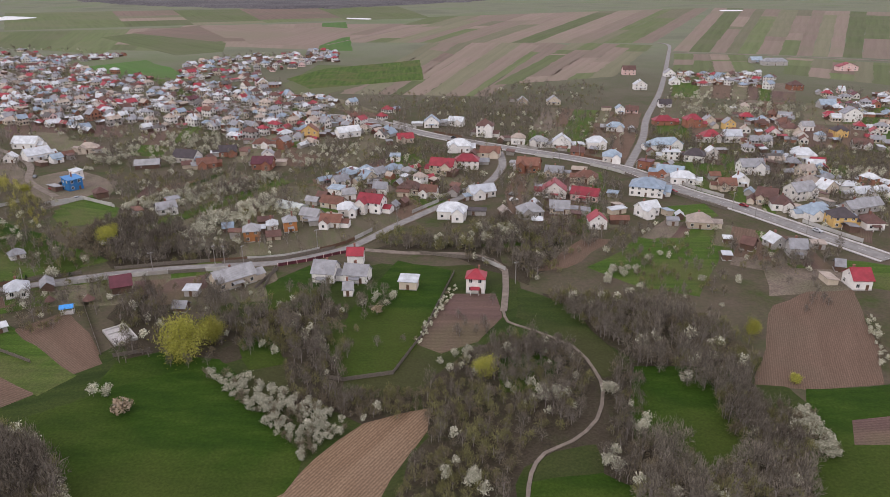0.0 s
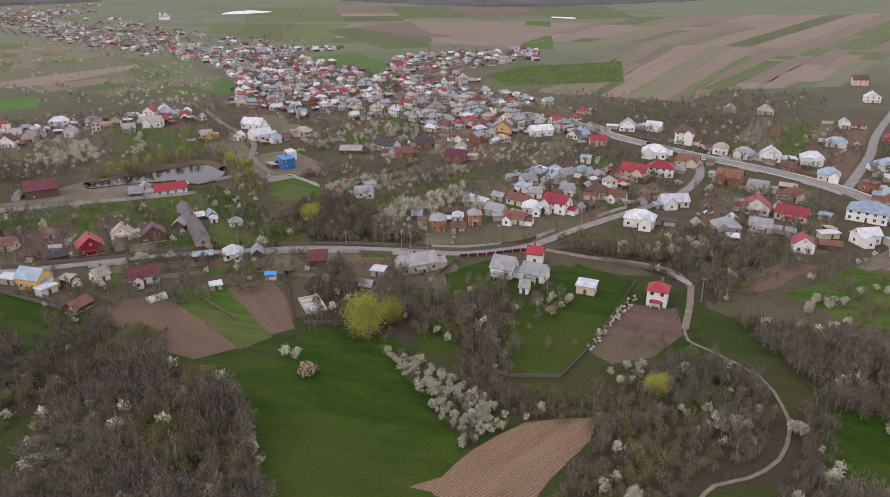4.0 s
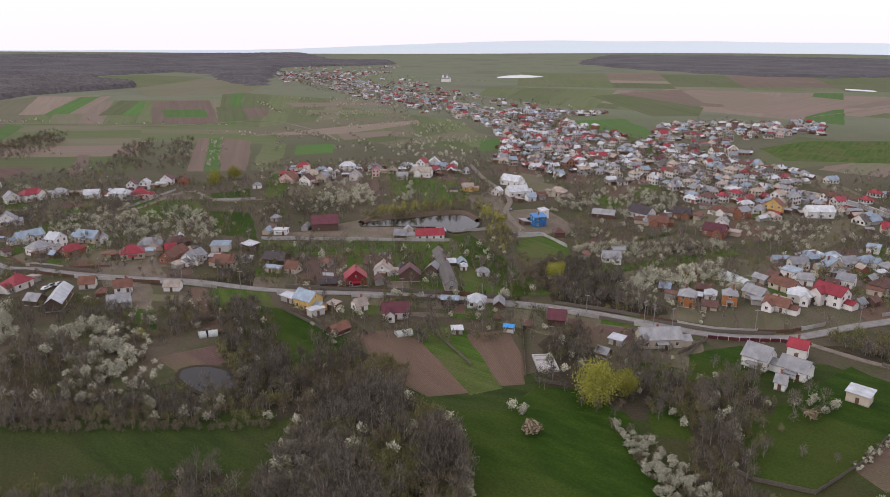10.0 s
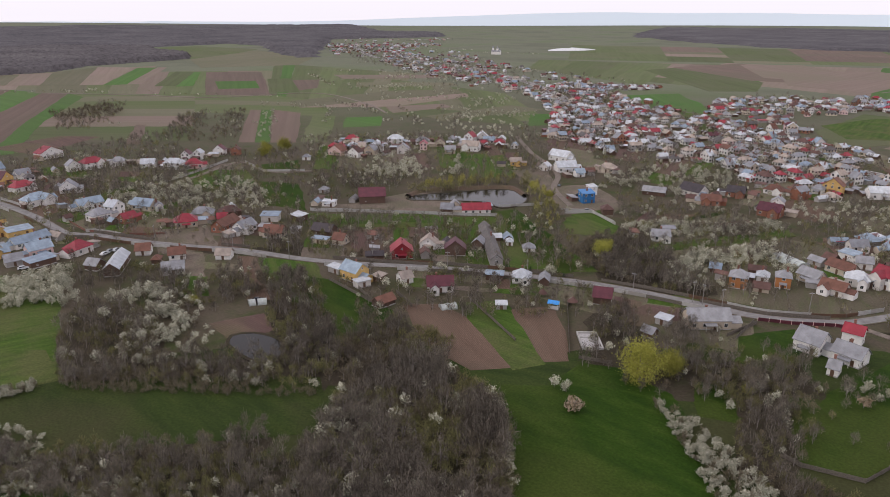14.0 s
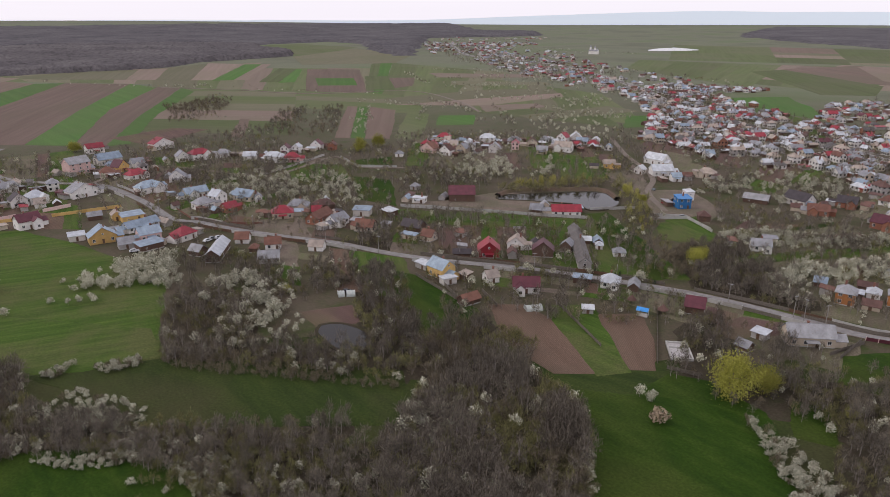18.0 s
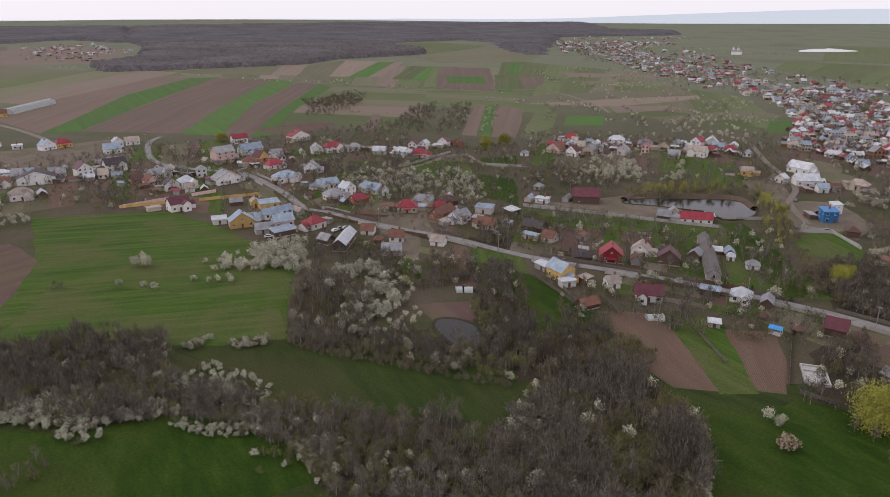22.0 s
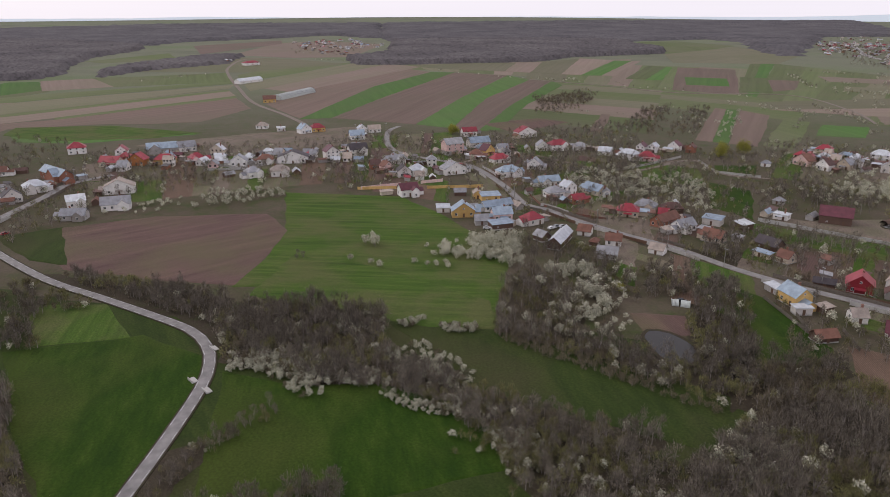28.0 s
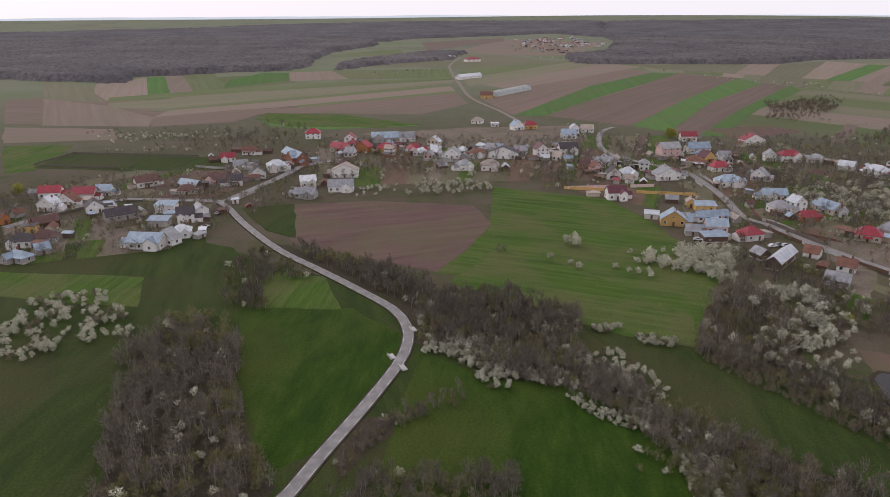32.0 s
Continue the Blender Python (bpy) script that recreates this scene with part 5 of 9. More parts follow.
land("g", [(-1590, -404), (-1851, -279), (-1639, -234), (-1532, -353)], 80)
land("d", [(-2216, -263), (-2532, -14), (-2272, -12), (-1793, -199)], 80)
land("t", [(-142.1, 316.6), (-114.9, 367.4), (-107.8, 361.3), (-133.1, 311.8)], 62)
land("grass", [(-135.5, 275.5), (-87.6, 355.4), (-81.1, 346.6), (-127.4, 268.3)], 59)
land("grass", [(-283.7, 220), (-202.6, 271.8), (-192.4, 260.7), (-275.3, 209.6)], 33)
land("t", [(-141.8, 310.1), (-116.2, 371.3), (-109.9, 361.7), (-134.2, 310.2)], 67)
land("plough_dark", [(-69.1, 344.1), (-36.4, 397.3), (-31.7, 379.7), (-60.4, 338.7)], 58)
land("t", [(-700, 520), (-695, 686), (-641, 762), (-604, 730), (-629, 621), (-642, 490)], 76)
land("p", [(-642, 490), (-623, 616), (-599, 730), (-571, 701), (-572, 565)], 80)
land("t", [(-490, 533), (-478, 666), (-428, 657), (-456, 521)], 63)
land("p", [(-958, 806), (-815, 923), (-774, 891), (-879, 763)], 25)
land("t", [(-822, 737), (-712, 833), (-677, 805), (-771, 692)], 25)
land("p", [(-576, 561), (-546, 622), (-518, 609), (-532, 526)], 40)
land("grass", [(-247.3, -18.2), (-288, -3.8), (-268.7, 26.7), (-222.6, 65.3), (-199.8, 61.4), (-206.2, 39.8), (-225.6, 13.4)], 73)

# ---- roads ----
road("asphalt", 7.0, [(166.2, 240.1), (152.5, 267.1), (134.0, 303.2), (116.6, 330.5), (99.4, 369.6), (71.5, 398.1), (40.1, 420.1), (-9.6, 460.2), (-61.4, 516.4), (-117.6, 543.0), (-180.2, 574.8), (-260.1, 610.7), (-322.6, 660.3), (-393.3, 714.1), (-465.1, 758.4), (-478.2, 778.1), (-574.1, 869.9), (-722.6, 988.3), (-921.4, 1123.0), (-1123.2, 1185.8), (-1308.0, 1228.2), (-1674.7, 1509.3), (-1906.4, 1693.6)], "main")
road("asphalt", 4.6, [(100.0, 372.0), (128.3, 446.9), (151.1, 520.0), (203.6, 664.6), (300.5, 964.5), (336.4, 1084.3), (331.9, 1122.1)], "")
road("dirt", 5.0, [(308.6, 986.3), (420.3, 937.8), (540.7, 868.3)], "")
road("asphalt", 4.2, [(32.6, 412.9), (31.2, 376.8), (18.5, 338.1), (-6.7, 301.1), (-23.2, 277.6), (-33.4, 260.9), (-41.3, 251.7), (-60.9, 239.9), (-81.3, 236.9), (-101.3, 233.9), (-120.1, 229.4), (-125.4, 227.5), (-138.0, 222.6), (-167.7, 208.7), (-188.4, 196.6), (-208.6, 183.2), (-231.4, 171.5), (-259.0, 161.9), (-283.2, 148.7), (-312.6, 134.6), (-334.1, 127.3), (-345.2, 120.1), (-388.8, 121.2), (-437.4, 117.6), (-454.8, 111.0), (-474.6, 92.7), (-502.6, 75.7), (-539.9, 72.5), (-597.5, 81.4), (-622.0, 94.3)], "street")
road("dirt", 2.8, [(-35.9, 252.9), (-14.5, 248.5), (7.4, 247.0), (17.0, 240.7), (21.3, 231.0)], "")
road("path", 2.2, [(21.4, 232.0), (20.3, 215.3), (18.2, 198.2)], "")
road("dirt", 0.9, [(18.2, 198.2), (19.0, 191.2), (24.7, 186.7), (36.5, 175.6), (40.1, 162.3), (40.2, 152.7), (36.2, 140.5), (29.0, 132.2), (21.9, 127.8), (18.1, 121.1), (16.5, 113.3)], "")
road("edged", 3.5, [(-115.5, -47.9), (-122.1, -45.0), (-134.9, -41.8), (-157.0, -35.7), (-180.6, -30.2), (-195.4, -29.1), (-207.7, -31.2), (-221.0, -37.9), (-239.1, -55.3), (-257.6, -74.4), (-280.4, -98.2), (-316.6, -126.9), (-345.0, -146.2), (-355.8, -155.8)], "")
road("asphalt", 5.0, [(-358.5, -152.1), (-387.0, -146.0), (-419.8, -139.1), (-448.5, -134.4), (-470.2, -114.2)], "")
road("asphalt", 5.0, [(-356.0, -152.7), (-357.4, -184.1), (-354.0, -215.0), (-328.1, -231.3), (-301.7, -241.0)], "")
road("dirt", 5.0, [(-659.6, 10.2), (-719.6, -6.5), (-826.9, -41.0), (-972.1, -63.9), (-1198.9, -94.2), (-1363.2, -105.0), (-1578.7, -85.2), (-1619.5, 8.2)], "")
road("dirt", 3.6, [(-347.1, 493.3), (-296.2, 440.4), (-257.5, 406.9), (-235.6, 383.1), (-218.9, 352.1), (-190.5, 324.3)], "")
road("dirt", 3.0, [(-183.7, 1111.7), (-142.6, 1256.2), (-54.6, 1574.7)], "")
road("dirt", 3.2, [(-454.8, 111.0), (-482.7, 158.9), (-409.3, 198.4), (-407.6, 219.9), (-429.1, 271.1), (-387.6, 265.2), (-367.5, 286.9)], "")
road("dirt", 3.5, [(-1028.6, 342.6), (-903.3, 425.3), (-804.4, 477.6), (-750.2, 594.4), (-621.3, 566.8), (-536.9, 521.6)], "")

# ---- houses of the village ----
house(10.1, 214.8, -8, 7.3, 7.0, 5.6, "h", "R", "w")
house(-12.8, 217.1, -8, 7.1, 5.7, 3.2, "s", "W", "c")
house(-42.4, 224.8, -10, 9.1, 9.7, 3.9, "g", "G", "w")
house(-31.3, 224.0, -12, 9.9, 7.9, 3.3, "g", "G", "w")
house(-33.6, 238.9, -1, 6.7, 6.2, 4.3, "g", "R", "w")
house(-32.9, 212.2, -1, 3.5, 5.3, 2.8, "g", "G", "w")
house(-85.6, 212.3, -1, 5.3, 4.4, 2.4, "s", "W", "g")
house(-74.2, 220.5, 41, 16.5, 8.6, 3.6, "g", "G", "c")
house(-144.9, 212.8, 31, 8.2, 7.9, 3.0, "h", "W", "w")
house(-110.7, 215.5, 24, 7.4, 7.9, 3.2, "g", "M", "b")
house(-85.1, 200.4, -5, 4.7, 4.4, 2.0, "g", "G", "b")
house(-78.9, 264.4, 14, 7.5, 7.9, 4.8, "h", "G", "o")
house(-65.8, 275.6, 18, 6.3, 7.0, 4.7, "h", "G", "o")
house(-73.5, 276.4, 15, 5.1, 6.2, 3.0, "h", "W", "w")
house(-58.9, 288.3, -22, 10.1, 7.0, 3.2, "g", "G", "c")
house(-48.9, 280.7, -9, 10.5, 7.0, 3.0, "g", "O", "w")
house(-44.3, 296.0, 8, 9.8, 7.9, 3.7, "h", "W", "w")
house(-33.6, 300.8, -22, 13.5, 8.8, 5.2, "g", "R", "w")
house(-52.1, 306.7, -24, 12.8, 7.0, 3.0, "g", "O", "c")
house(-53.7, 328.0, -20, 8.5, 6.2, 3.0, "s", "U", "w")
house(-46.9, 319.6, 21, 7.2, 6.2, 3.2, "g", "G", "w")
house(-32.0, 327.3, -8, 7.6, 7.0, 3.7, "g", "G", "w")
house(-17.7, 328.3, -18, 12.5, 8.8, 3.7, "h", "B", "c")
house(-8.1, 323.7, -12, 9.3, 7.0, 3.2, "g", "O", "w")
house(2.8, 291.6, -7, 14.5, 9.7, 4.1, "h", "W", "w")
house(-1.5, 365.5, -18, 15.4, 9.7, 5.0, "g", "R", "c")
house(11.7, 376.6, -5, 15.4, 9.7, 4.8, "h", "R", "w")
house(8.0, 416.6, -1, 16.1, 12.3, 4.2, "h", "W", "w")
house(26.4, 401.9, -13, 13.5, 8.8, 3.2, "g", "O", "c")
house(17.0, 322.6, 21, 14.9, 7.9, 3.3, "g", "W", "w")
house(45.3, 369.3, -20, 14.2, 9.7, 4.3, "g", "O", "r")
house(57.8, 358.6, -19, 10.9, 7.9, 3.0, "g", "G", "c")
house(52.5, 322.7, -9, 12.9, 10.6, 3.9, "x", "R", "w")
house(66.4, 316.0, -25, 15.2, 7.9, 3.5, "g", "R", "p")
house(73.0, 348.1, -15, 12.6, 8.8, 3.3, "h", "O", "c")
house(37.2, 293.0, 10, 12.2, 9.7, 3.3, "h", "G", "g")
house(51.2, 297.8, -10, 10.0, 7.9, 3.0, "g", "G", "c")
house(39.1, 281.2, -1, 4.8, 4.4, 2.4, "s", "W", "b")
house(63.9, 277.6, -1, 8.6, 7.9, 3.9, "x", "R", "w")
house(89.3, 293.4, 24, 11.0, 7.0, 4.1, "g", "W", "w")
house(98.4, 326.1, -21, 18.5, 15.0, 4.7, "h", "U", "w")
house(107.4, 278.2, -11, 11.4, 9.7, 3.3, "h", "T", "c")
house(105.2, 241.1, -9, 3.6, 3.5, 2.4, "s", "W", "b")
house(112.1, 258.6, -11, 3.5, 3.5, 2.2, "s", "W", "b")
house(117.7, 251.6, -40, 5.6, 6.2, 3.0, "g", "B", "b")
house(128.8, 254.2, -77, 7.5, 7.0, 3.0, "g", "W", "g")
house(132.9, 244.9, -10, 7.2, 7.9, 4.1, "g", "G", "g")
house(141.8, 230.6, -19, 3.5, 5.3, 2.6, "g", "G", "b")
house(140.5, 216.7, -1, 7.6, 8.8, 3.9, "g", "R", "w")
house(26.2, 458.6, -9, 12.8, 10.6, 7.4, "h", "B", "w")
house(46.1, 435.4, -10, 10.0, 7.9, 4.3, "h", "T", "w")
house(58.0, 427.0, -16, 12.0, 8.8, 4.1, "h", "G", "w")
house(71.8, 424.6, -8, 13.1, 8.8, 4.3, "x", "W", "w")
house(93.0, 422.4, -1, 13.5, 9.7, 4.5, "h", "W", "w")
house(95.2, 389.2, -13, 12.0, 9.7, 3.9, "h", "U", "w")
house(116.3, 473.5, -9, 13.6, 8.8, 3.3, "h", "U", "w")
house(78.5, 404.0, -19, 9.0, 7.0, 2.8, "g", "B", "r")
house(-9.9, 488.7, -1, 12.0, 8.8, 4.3, "x", "U", "w")
house(7.9, 493.5, -20, 12.4, 7.9, 3.7, "g", "W", "w")
house(110.5, 373.5, -36, 8.4, 7.0, 4.3, "f", "M", "r")
house(118.6, 356.2, -25, 15.9, 8.8, 3.3, "g", "U", "r")
house(130.2, 394.0, -8, 11.1, 8.8, 4.7, "f", "W", "w")
house(142.8, 389.7, -24, 12.9, 10.6, 4.1, "h", "K", "w")
house(154.1, 394.6, -1, 6.8, 7.0, 4.7, "x", "W", "w")
house(121.5, 344.3, -14, 13.8, 8.8, 3.7, "h", "W", "w")
house(134.3, 419.7, 11, 20.2, 10.6, 3.7, "h", "U", "w")
house(173.0, 485.4, -1, 13.7, 10.6, 5.6, "h", "R", "r")
house(155.0, 493.1, -1, 16.7, 9.7, 3.5, "h", "R", "r")
house(169.5, 439.8, -1, 13.6, 10.6, 4.1, "h", "R", "w")
house(182.7, 439.1, -1, 12.9, 9.7, 4.3, "g", "W", "w")
house(194.9, 475.9, -1, 9.3, 7.9, 4.7, "x", "G", "y")
house(186.9, 491.5, -1, 8.7, 7.9, 4.1, "x", "G", "c")
house(163.2, 362.3, 4, 14.3, 9.7, 4.7, "g", "G", "w")
house(139.5, 332.7, -7, 9.7, 7.9, 3.2, "g", "O", "c")
house(149.5, 339.5, -1, 7.4, 7.0, 3.7, "x", "W", "w")
house(150.5, 311.4, -31, 10.3, 9.7, 3.7, "g", "B", "c")
house(152.6, 301.5, -14, 10.4, 9.7, 3.5, "h", "B", "w")
house(168.2, 316.7, 20, 14.6, 9.7, 5.0, "g", "G", "w")
house(161.9, 289.8, 9, 13.5, 9.7, 3.5, "h", "U", "w")
house(167.3, 278.6, -1, 11.3, 9.7, 5.0, "h", "K", "y")
house(186.5, 297.2, 22, 20.0, 7.9, 3.3, "g", "G", "g")
house(178.7, 275.6, -1, 8.9, 9.7, 3.5, "h", "B", "w")
house(204.6, 388.9, -11, 14.4, 10.6, 4.3, "h", "W", "w")
house(257.9, 451.4, -1, 11.3, 7.9, 4.7, "h", "K", "y")
house(293.1, 502.5, -1, 15.3, 10.6, 6.1, "x", "G", "w")
house(303.5, 556.8, -2, 14.2, 10.6, 3.3, "g", "U", "g")
house(198.6, 428.4, -1, 9.8, 7.9, 3.2, "g", "G", "w")
house(231.8, 464.6, -1, 11.3, 8.8, 3.7, "h", "B", "c")
house(246.2, 471.1, -1, 9.1, 7.9, 3.7, "g", "G", "w")
house(239.5, 439.3, -1, 6.4, 6.2, 4.3, "h", "U", "w")
house(199.0, 331.3, 4, 11.1, 7.0, 2.6, "s", "W", "w")
house(221.3, 483.8, -13, 9.6, 7.9, 3.2, "h", "B", "r")
house(255.3, 419.6, -15, 12.5, 7.9, 3.0, "g", "B", "w")
house(198.6, 318.7, 10, 9.7, 7.0, 3.0, "g", "W", "w")
house(195.6, 758.7, -2, 15.5, 12.3, 5.6, "g", "B", "p")
house(181.1, 656.7, -2, 13.6, 10.6, 4.7, "x", "W", "w")
house(234.5, 743.2, -2, 12.9, 10.6, 3.7, "x", "G", "w")
house(222.6, 686.5, -2, 10.9, 8.8, 3.7, "x", "W", "w")
house(321.9, 649.8, -2, 14.3, 12.3, 4.7, "h", "B", "r")
house(440.7, 782.0, -2, 20.7, 12.3, 4.7, "x", "R", "p")
house(372.4, 858.1, -2, 15.3, 12.3, 3.7, "g", "U", "g")
house(384.7, 835.3, -2, 27.9, 12.3, 4.7, "h", "G", "g")
house(63.5, 577.4, -2, 10.2, 7.9, 3.2, "x", "G", "c")
house(89.1, 577.2, -2, 13.0, 8.8, 3.3, "x", "G", "c")
house(134.2, 535.7, -1, 7.3, 7.9, 4.3, "x", "U", "w")
house(144.3, 538.9, -14, 11.0, 7.9, 2.8, "g", "B", "p")
house(176.8, 564.3, -2, 11.3, 8.8, 3.2, "g", "K", "w")
house(-101.9, 378.0, -1, 13.3, 9.7, 3.5, "g", "M", "r")
house(-103.8, 396.6, 9, 7.7, 7.9, 3.9, "x", "G", "w")
house(-149.7, 393.5, -15, 16.4, 10.6, 3.5, "g", "K", "w")
house(-134.3, 379.8, 23, 12.1, 7.9, 3.0, "g", "O", "r")
house(-130.1, 407.6, 13, 11.4, 8.8, 3.2, "g", "K", "r")
house(-115.0, 428.7, -1, 12.8, 7.9, 3.0, "h", "O", "w")
house(-218.8, 417.8, 12, 12.8, 8.8, 3.3, "h", "T", "c")
house(-167.3, 379.5, 13, 15.2, 7.0, 2.6, "g", "G", "b")
house(-29.2, 392.4, -1, 6.5, 6.2, 3.2, "s", "U", "w")
house(-26.1, 440.8, 15, 11.8, 7.9, 3.3, "g", "R", "c")
house(-89.5, 453.8, -1, 12.7, 7.9, 5.2, "x", "O", "y")
house(-65.2, 458.1, 33, 18.3, 8.8, 4.1, "g", "W", "w")
house(-96.0, 446.8, -1, 7.4, 7.0, 3.3, "h", "G", "w")
house(-196.8, 171.4, 1, 10.7, 8.4, 4.3, "g", "U", "y")
house(-188.5, 167.8, 77, 6.8, 4.4, 2.6, "f", "W", "w")
house(-163.2, 184.8, 46, 11.4, 7.9, 3.2, "g", "M", "w")
house(-169.0, 160.5, 86, 8.5, 5.3, 2.2, "g", "O", "b")
house(-178.9, 181.7, 71, 5.7, 6.2, 2.8, "g", "T", "w")
house(-135.1, 186.2, 40, 4.3, 3.5, 2.0, "s", "W", "g")
house(-201.5, 202.9, 48, 10.7, 9.7, 3.7, "x", "R", "m")
house(-200.7, 219.6, 35, 8.7, 7.9, 3.0, "x", "T", "w")
house(-186.4, 221.2, 40, 10.6, 7.9, 3.3, "x", "M", "b")
house(-183.4, 234.0, 24, 5.8, 7.0, 3.2, "x", "G", "b")
house(-180.7, 238.8, -46, 50.3, 6.2, 2.8, "g", "D", "g")
house(-175.4, 246.5, 40, 3.6, 4.4, 2.4, "h", "W", "w")
house(-163.9, 245.4, 40, 6.0, 5.3, 2.4, "h", "G", "w")
house(-280.0, 259.3, 48, 16.8, 14.1, 4.3, "g", "M", "b")
house(-232.9, 269.7, 32, 7.6, 7.0, 2.8, "g", "G", "b")
house(-220.6, 278.5, 47, 17.5, 7.9, 3.0, "g", "R", "w")
house(-251.7, 201.4, 19, 12.1, 7.9, 2.8, "g", "K", "b")
house(-235.0, 197.2, 19, 6.8, 7.0, 2.8, "g", "O", "c")
house(-290.3, 236.9, 32, 8.0, 6.2, 2.8, "f", "W", "w")
house(-315.7, 254.3, 27, 5.7, 5.3, 2.4, "h", "G", "g")
house(-313.4, 164.6, 62, 12.4, 9.7, 3.5, "h", "R", "c")
house(-320.5, 178.2, 49, 12.6, 8.8, 3.3, "h", "G", "c")
house(-295.3, 175.4, 118, 18.2, 7.9, 3.2, "g", "O", "r")
house(-284.2, 178.9, 107, 11.8, 7.9, 3.2, "g", "G", "w")
house(-290.4, 198.5, 40, 10.3, 7.0, 3.2, "s", "U", "w")
house(-266.8, 183.8, 31, 11.1, 7.9, 3.0, "g", "O", "c")
house(-281.0, 208.9, -1, 9.4, 6.2, 2.6, "s", "W", "b")
house(-256.7, 150.5, 40, 7.4, 6.2, 2.6, "g", "T", "w")
house(-279.2, 114.4, 143, 20.5, 7.0, 3.3, "g", "W", "b")
house(-288.6, 130.6, 52, 7.1, 7.0, 2.6, "g", "O", "w")
house(-273.0, 128.4, 50, 4.0, 5.3, 2.4, "h", "O", "b")
house(-271.8, 137.0, 61, 8.0, 7.0, 3.0, "g", "O", "w")
house(-257.1, 127.3, 59, 9.7, 7.0, 2.6, "g", "G", "g")
house(-358.7, 166.5, 23, 14.5, 8.8, 3.2, "g", "U", "c")
house(-351.0, 170.1, 70, 4.5, 7.0, 3.2, "x", "G", "w")
house(-285.3, 108.1, 24, 7.0, 6.2, 2.6, "g", "G", "b")
house(-484.5, 210.3, 50, 10.9, 7.9, 3.3, "h", "G", "w")
house(-461.3, 220.5, 50, 10.8, 7.9, 3.3, "g", "W", "w")
house(-442.9, 229.7, 34, 15.1, 8.8, 4.7, "h", "W", "w")
house(-464.6, 250.7, 40, 7.6, 7.0, 4.7, "x", "M", "w")
house(-436.1, 239.7, 66, 12.6, 8.8, 3.7, "h", "R", "p")
house(-462.1, 258.7, 40, 7.3, 7.9, 4.7, "x", "W", "w")
house(-465.3, 278.0, 40, 10.0, 7.9, 4.1, "x", "M", "w")
house(-455.6, 285.6, 40, 7.1, 7.0, 4.1, "x", "B", "r")
house(-314.6, 190.0, 71, 12.3, 7.9, 2.8, "h", "B", "b")
house(-306.2, 180.6, 60, 5.9, 6.2, 2.8, "g", "R", "r")
house(-398.8, 335.9, 13, 14.0, 8.8, 3.9, "x", "O", "p")
house(-425.7, 374.0, 40, 12.3, 8.8, 4.7, "h", "R", "c")
house(-383.0, 339.2, 17, 10.6, 7.9, 4.1, "x", "B", "w")
house(-381.8, 354.3, 15, 10.4, 7.9, 3.9, "x", "G", "c")
house(-386.9, 368.2, 40, 6.5, 7.9, 3.9, "x", "G", "w")
house(-399.1, 397.3, 40, 14.6, 9.7, 4.7, "h", "W", "w")
house(-366.9, 373.3, 40, 10.2, 7.9, 4.1, "x", "G", "w")
house(-382.1, 411.2, 40, 12.8, 8.8, 3.3, "h", "G", "w")
house(-364.2, 412.7, 40, 9.4, 7.9, 3.9, "x", "B", "c")
house(-339.9, 396.4, 40, 9.4, 7.9, 3.3, "g", "G", "c")
house(-335.4, 416.1, 23, 15.5, 9.7, 4.3, "g", "T", "w")
house(-360.2, 445.8, 9, 10.3, 7.9, 4.7, "x", "R", "w")
house(-355.0, 455.2, 41, 11.3, 8.8, 4.3, "x", "W", "w")
house(-276.5, 392.8, 40, 8.7, 7.0, 3.3, "g", "T", "y")
house(-263.4, 430.9, -3, 18.0, 11.4, 3.7, "g", "W", "w")
house(-241.0, 400.5, 53, 16.2, 9.7, 3.7, "g", "W", "w")
house(-225.4, 392.3, 54, 7.2, 6.2, 3.2, "g", "U", "w")
house(-188.4, 337.6, 54, 8.4, 8.0, 5.6, "s", "L", "L")
house(-195.0, 355.0, 63, 5.6, 5.5, 5.0, "s", "W", "w")
house(-168.0, 323.8, 40, 6.6, 7.0, 3.2, "h", "B", "b")
house(-252.3, 393.4, 11, 7.4, 7.0, 3.2, "x", "W", "w")
house(-127.0, 299.4, 35, 9.6, 7.0, 3.0, "g", "G", "w")
house(-401.4, 308.7, 40, 6.5, 5.3, 2.6, "h", "G", "w")
house(-378.6, 61.7, 100, 12.1, 8.8, 4.3, "g", "M", "w")
house(-364.3, 98.5, 82, 5.1, 7.0, 3.3, "x", "T", "y")
house(-358.8, 104.3, 89, 12.5, 7.9, 3.0, "s", "U", "y")
house(-331.9, 82.3, 83, 13.6, 8.8, 3.5, "x", "U", "y")
house(-341.9, 74.1, 80, 7.9, 6.2, 2.6, "s", "W", "w")
house(-340.1, 102.5, 103, 19.3, 7.0, 2.8, "g", "U", "w")
house(-321.2, 99.6, 90, 11.3, 7.9, 3.7, "g", "U", "p")
house(-307.2, 94.9, 98, 12.5, 7.0, 2.8, "s", "U", "b")
house(-316.0, 87.8, 82, 7.7, 7.0, 2.6, "g", "G", "g")
house(-311.2, 112.1, 111, 10.9, 8.8, 3.3, "h", "R", "w")
house(-492.5, 113.8, 107, 16.8, 10.6, 7.4, "g", "G", "p")
house(-470.3, 126.0, 75, 10.7, 8.8, 3.7, "h", "O", "p")
house(-480.2, 136.7, 122, 11.6, 7.9, 4.1, "x", "M", "y")
house(-454.3, 138.4, 107, 14.9, 8.8, 3.2, "h", "R", "w")
house(-513.1, 139.0, 100, 19.4, 10.6, 4.1, "g", "U", "w")
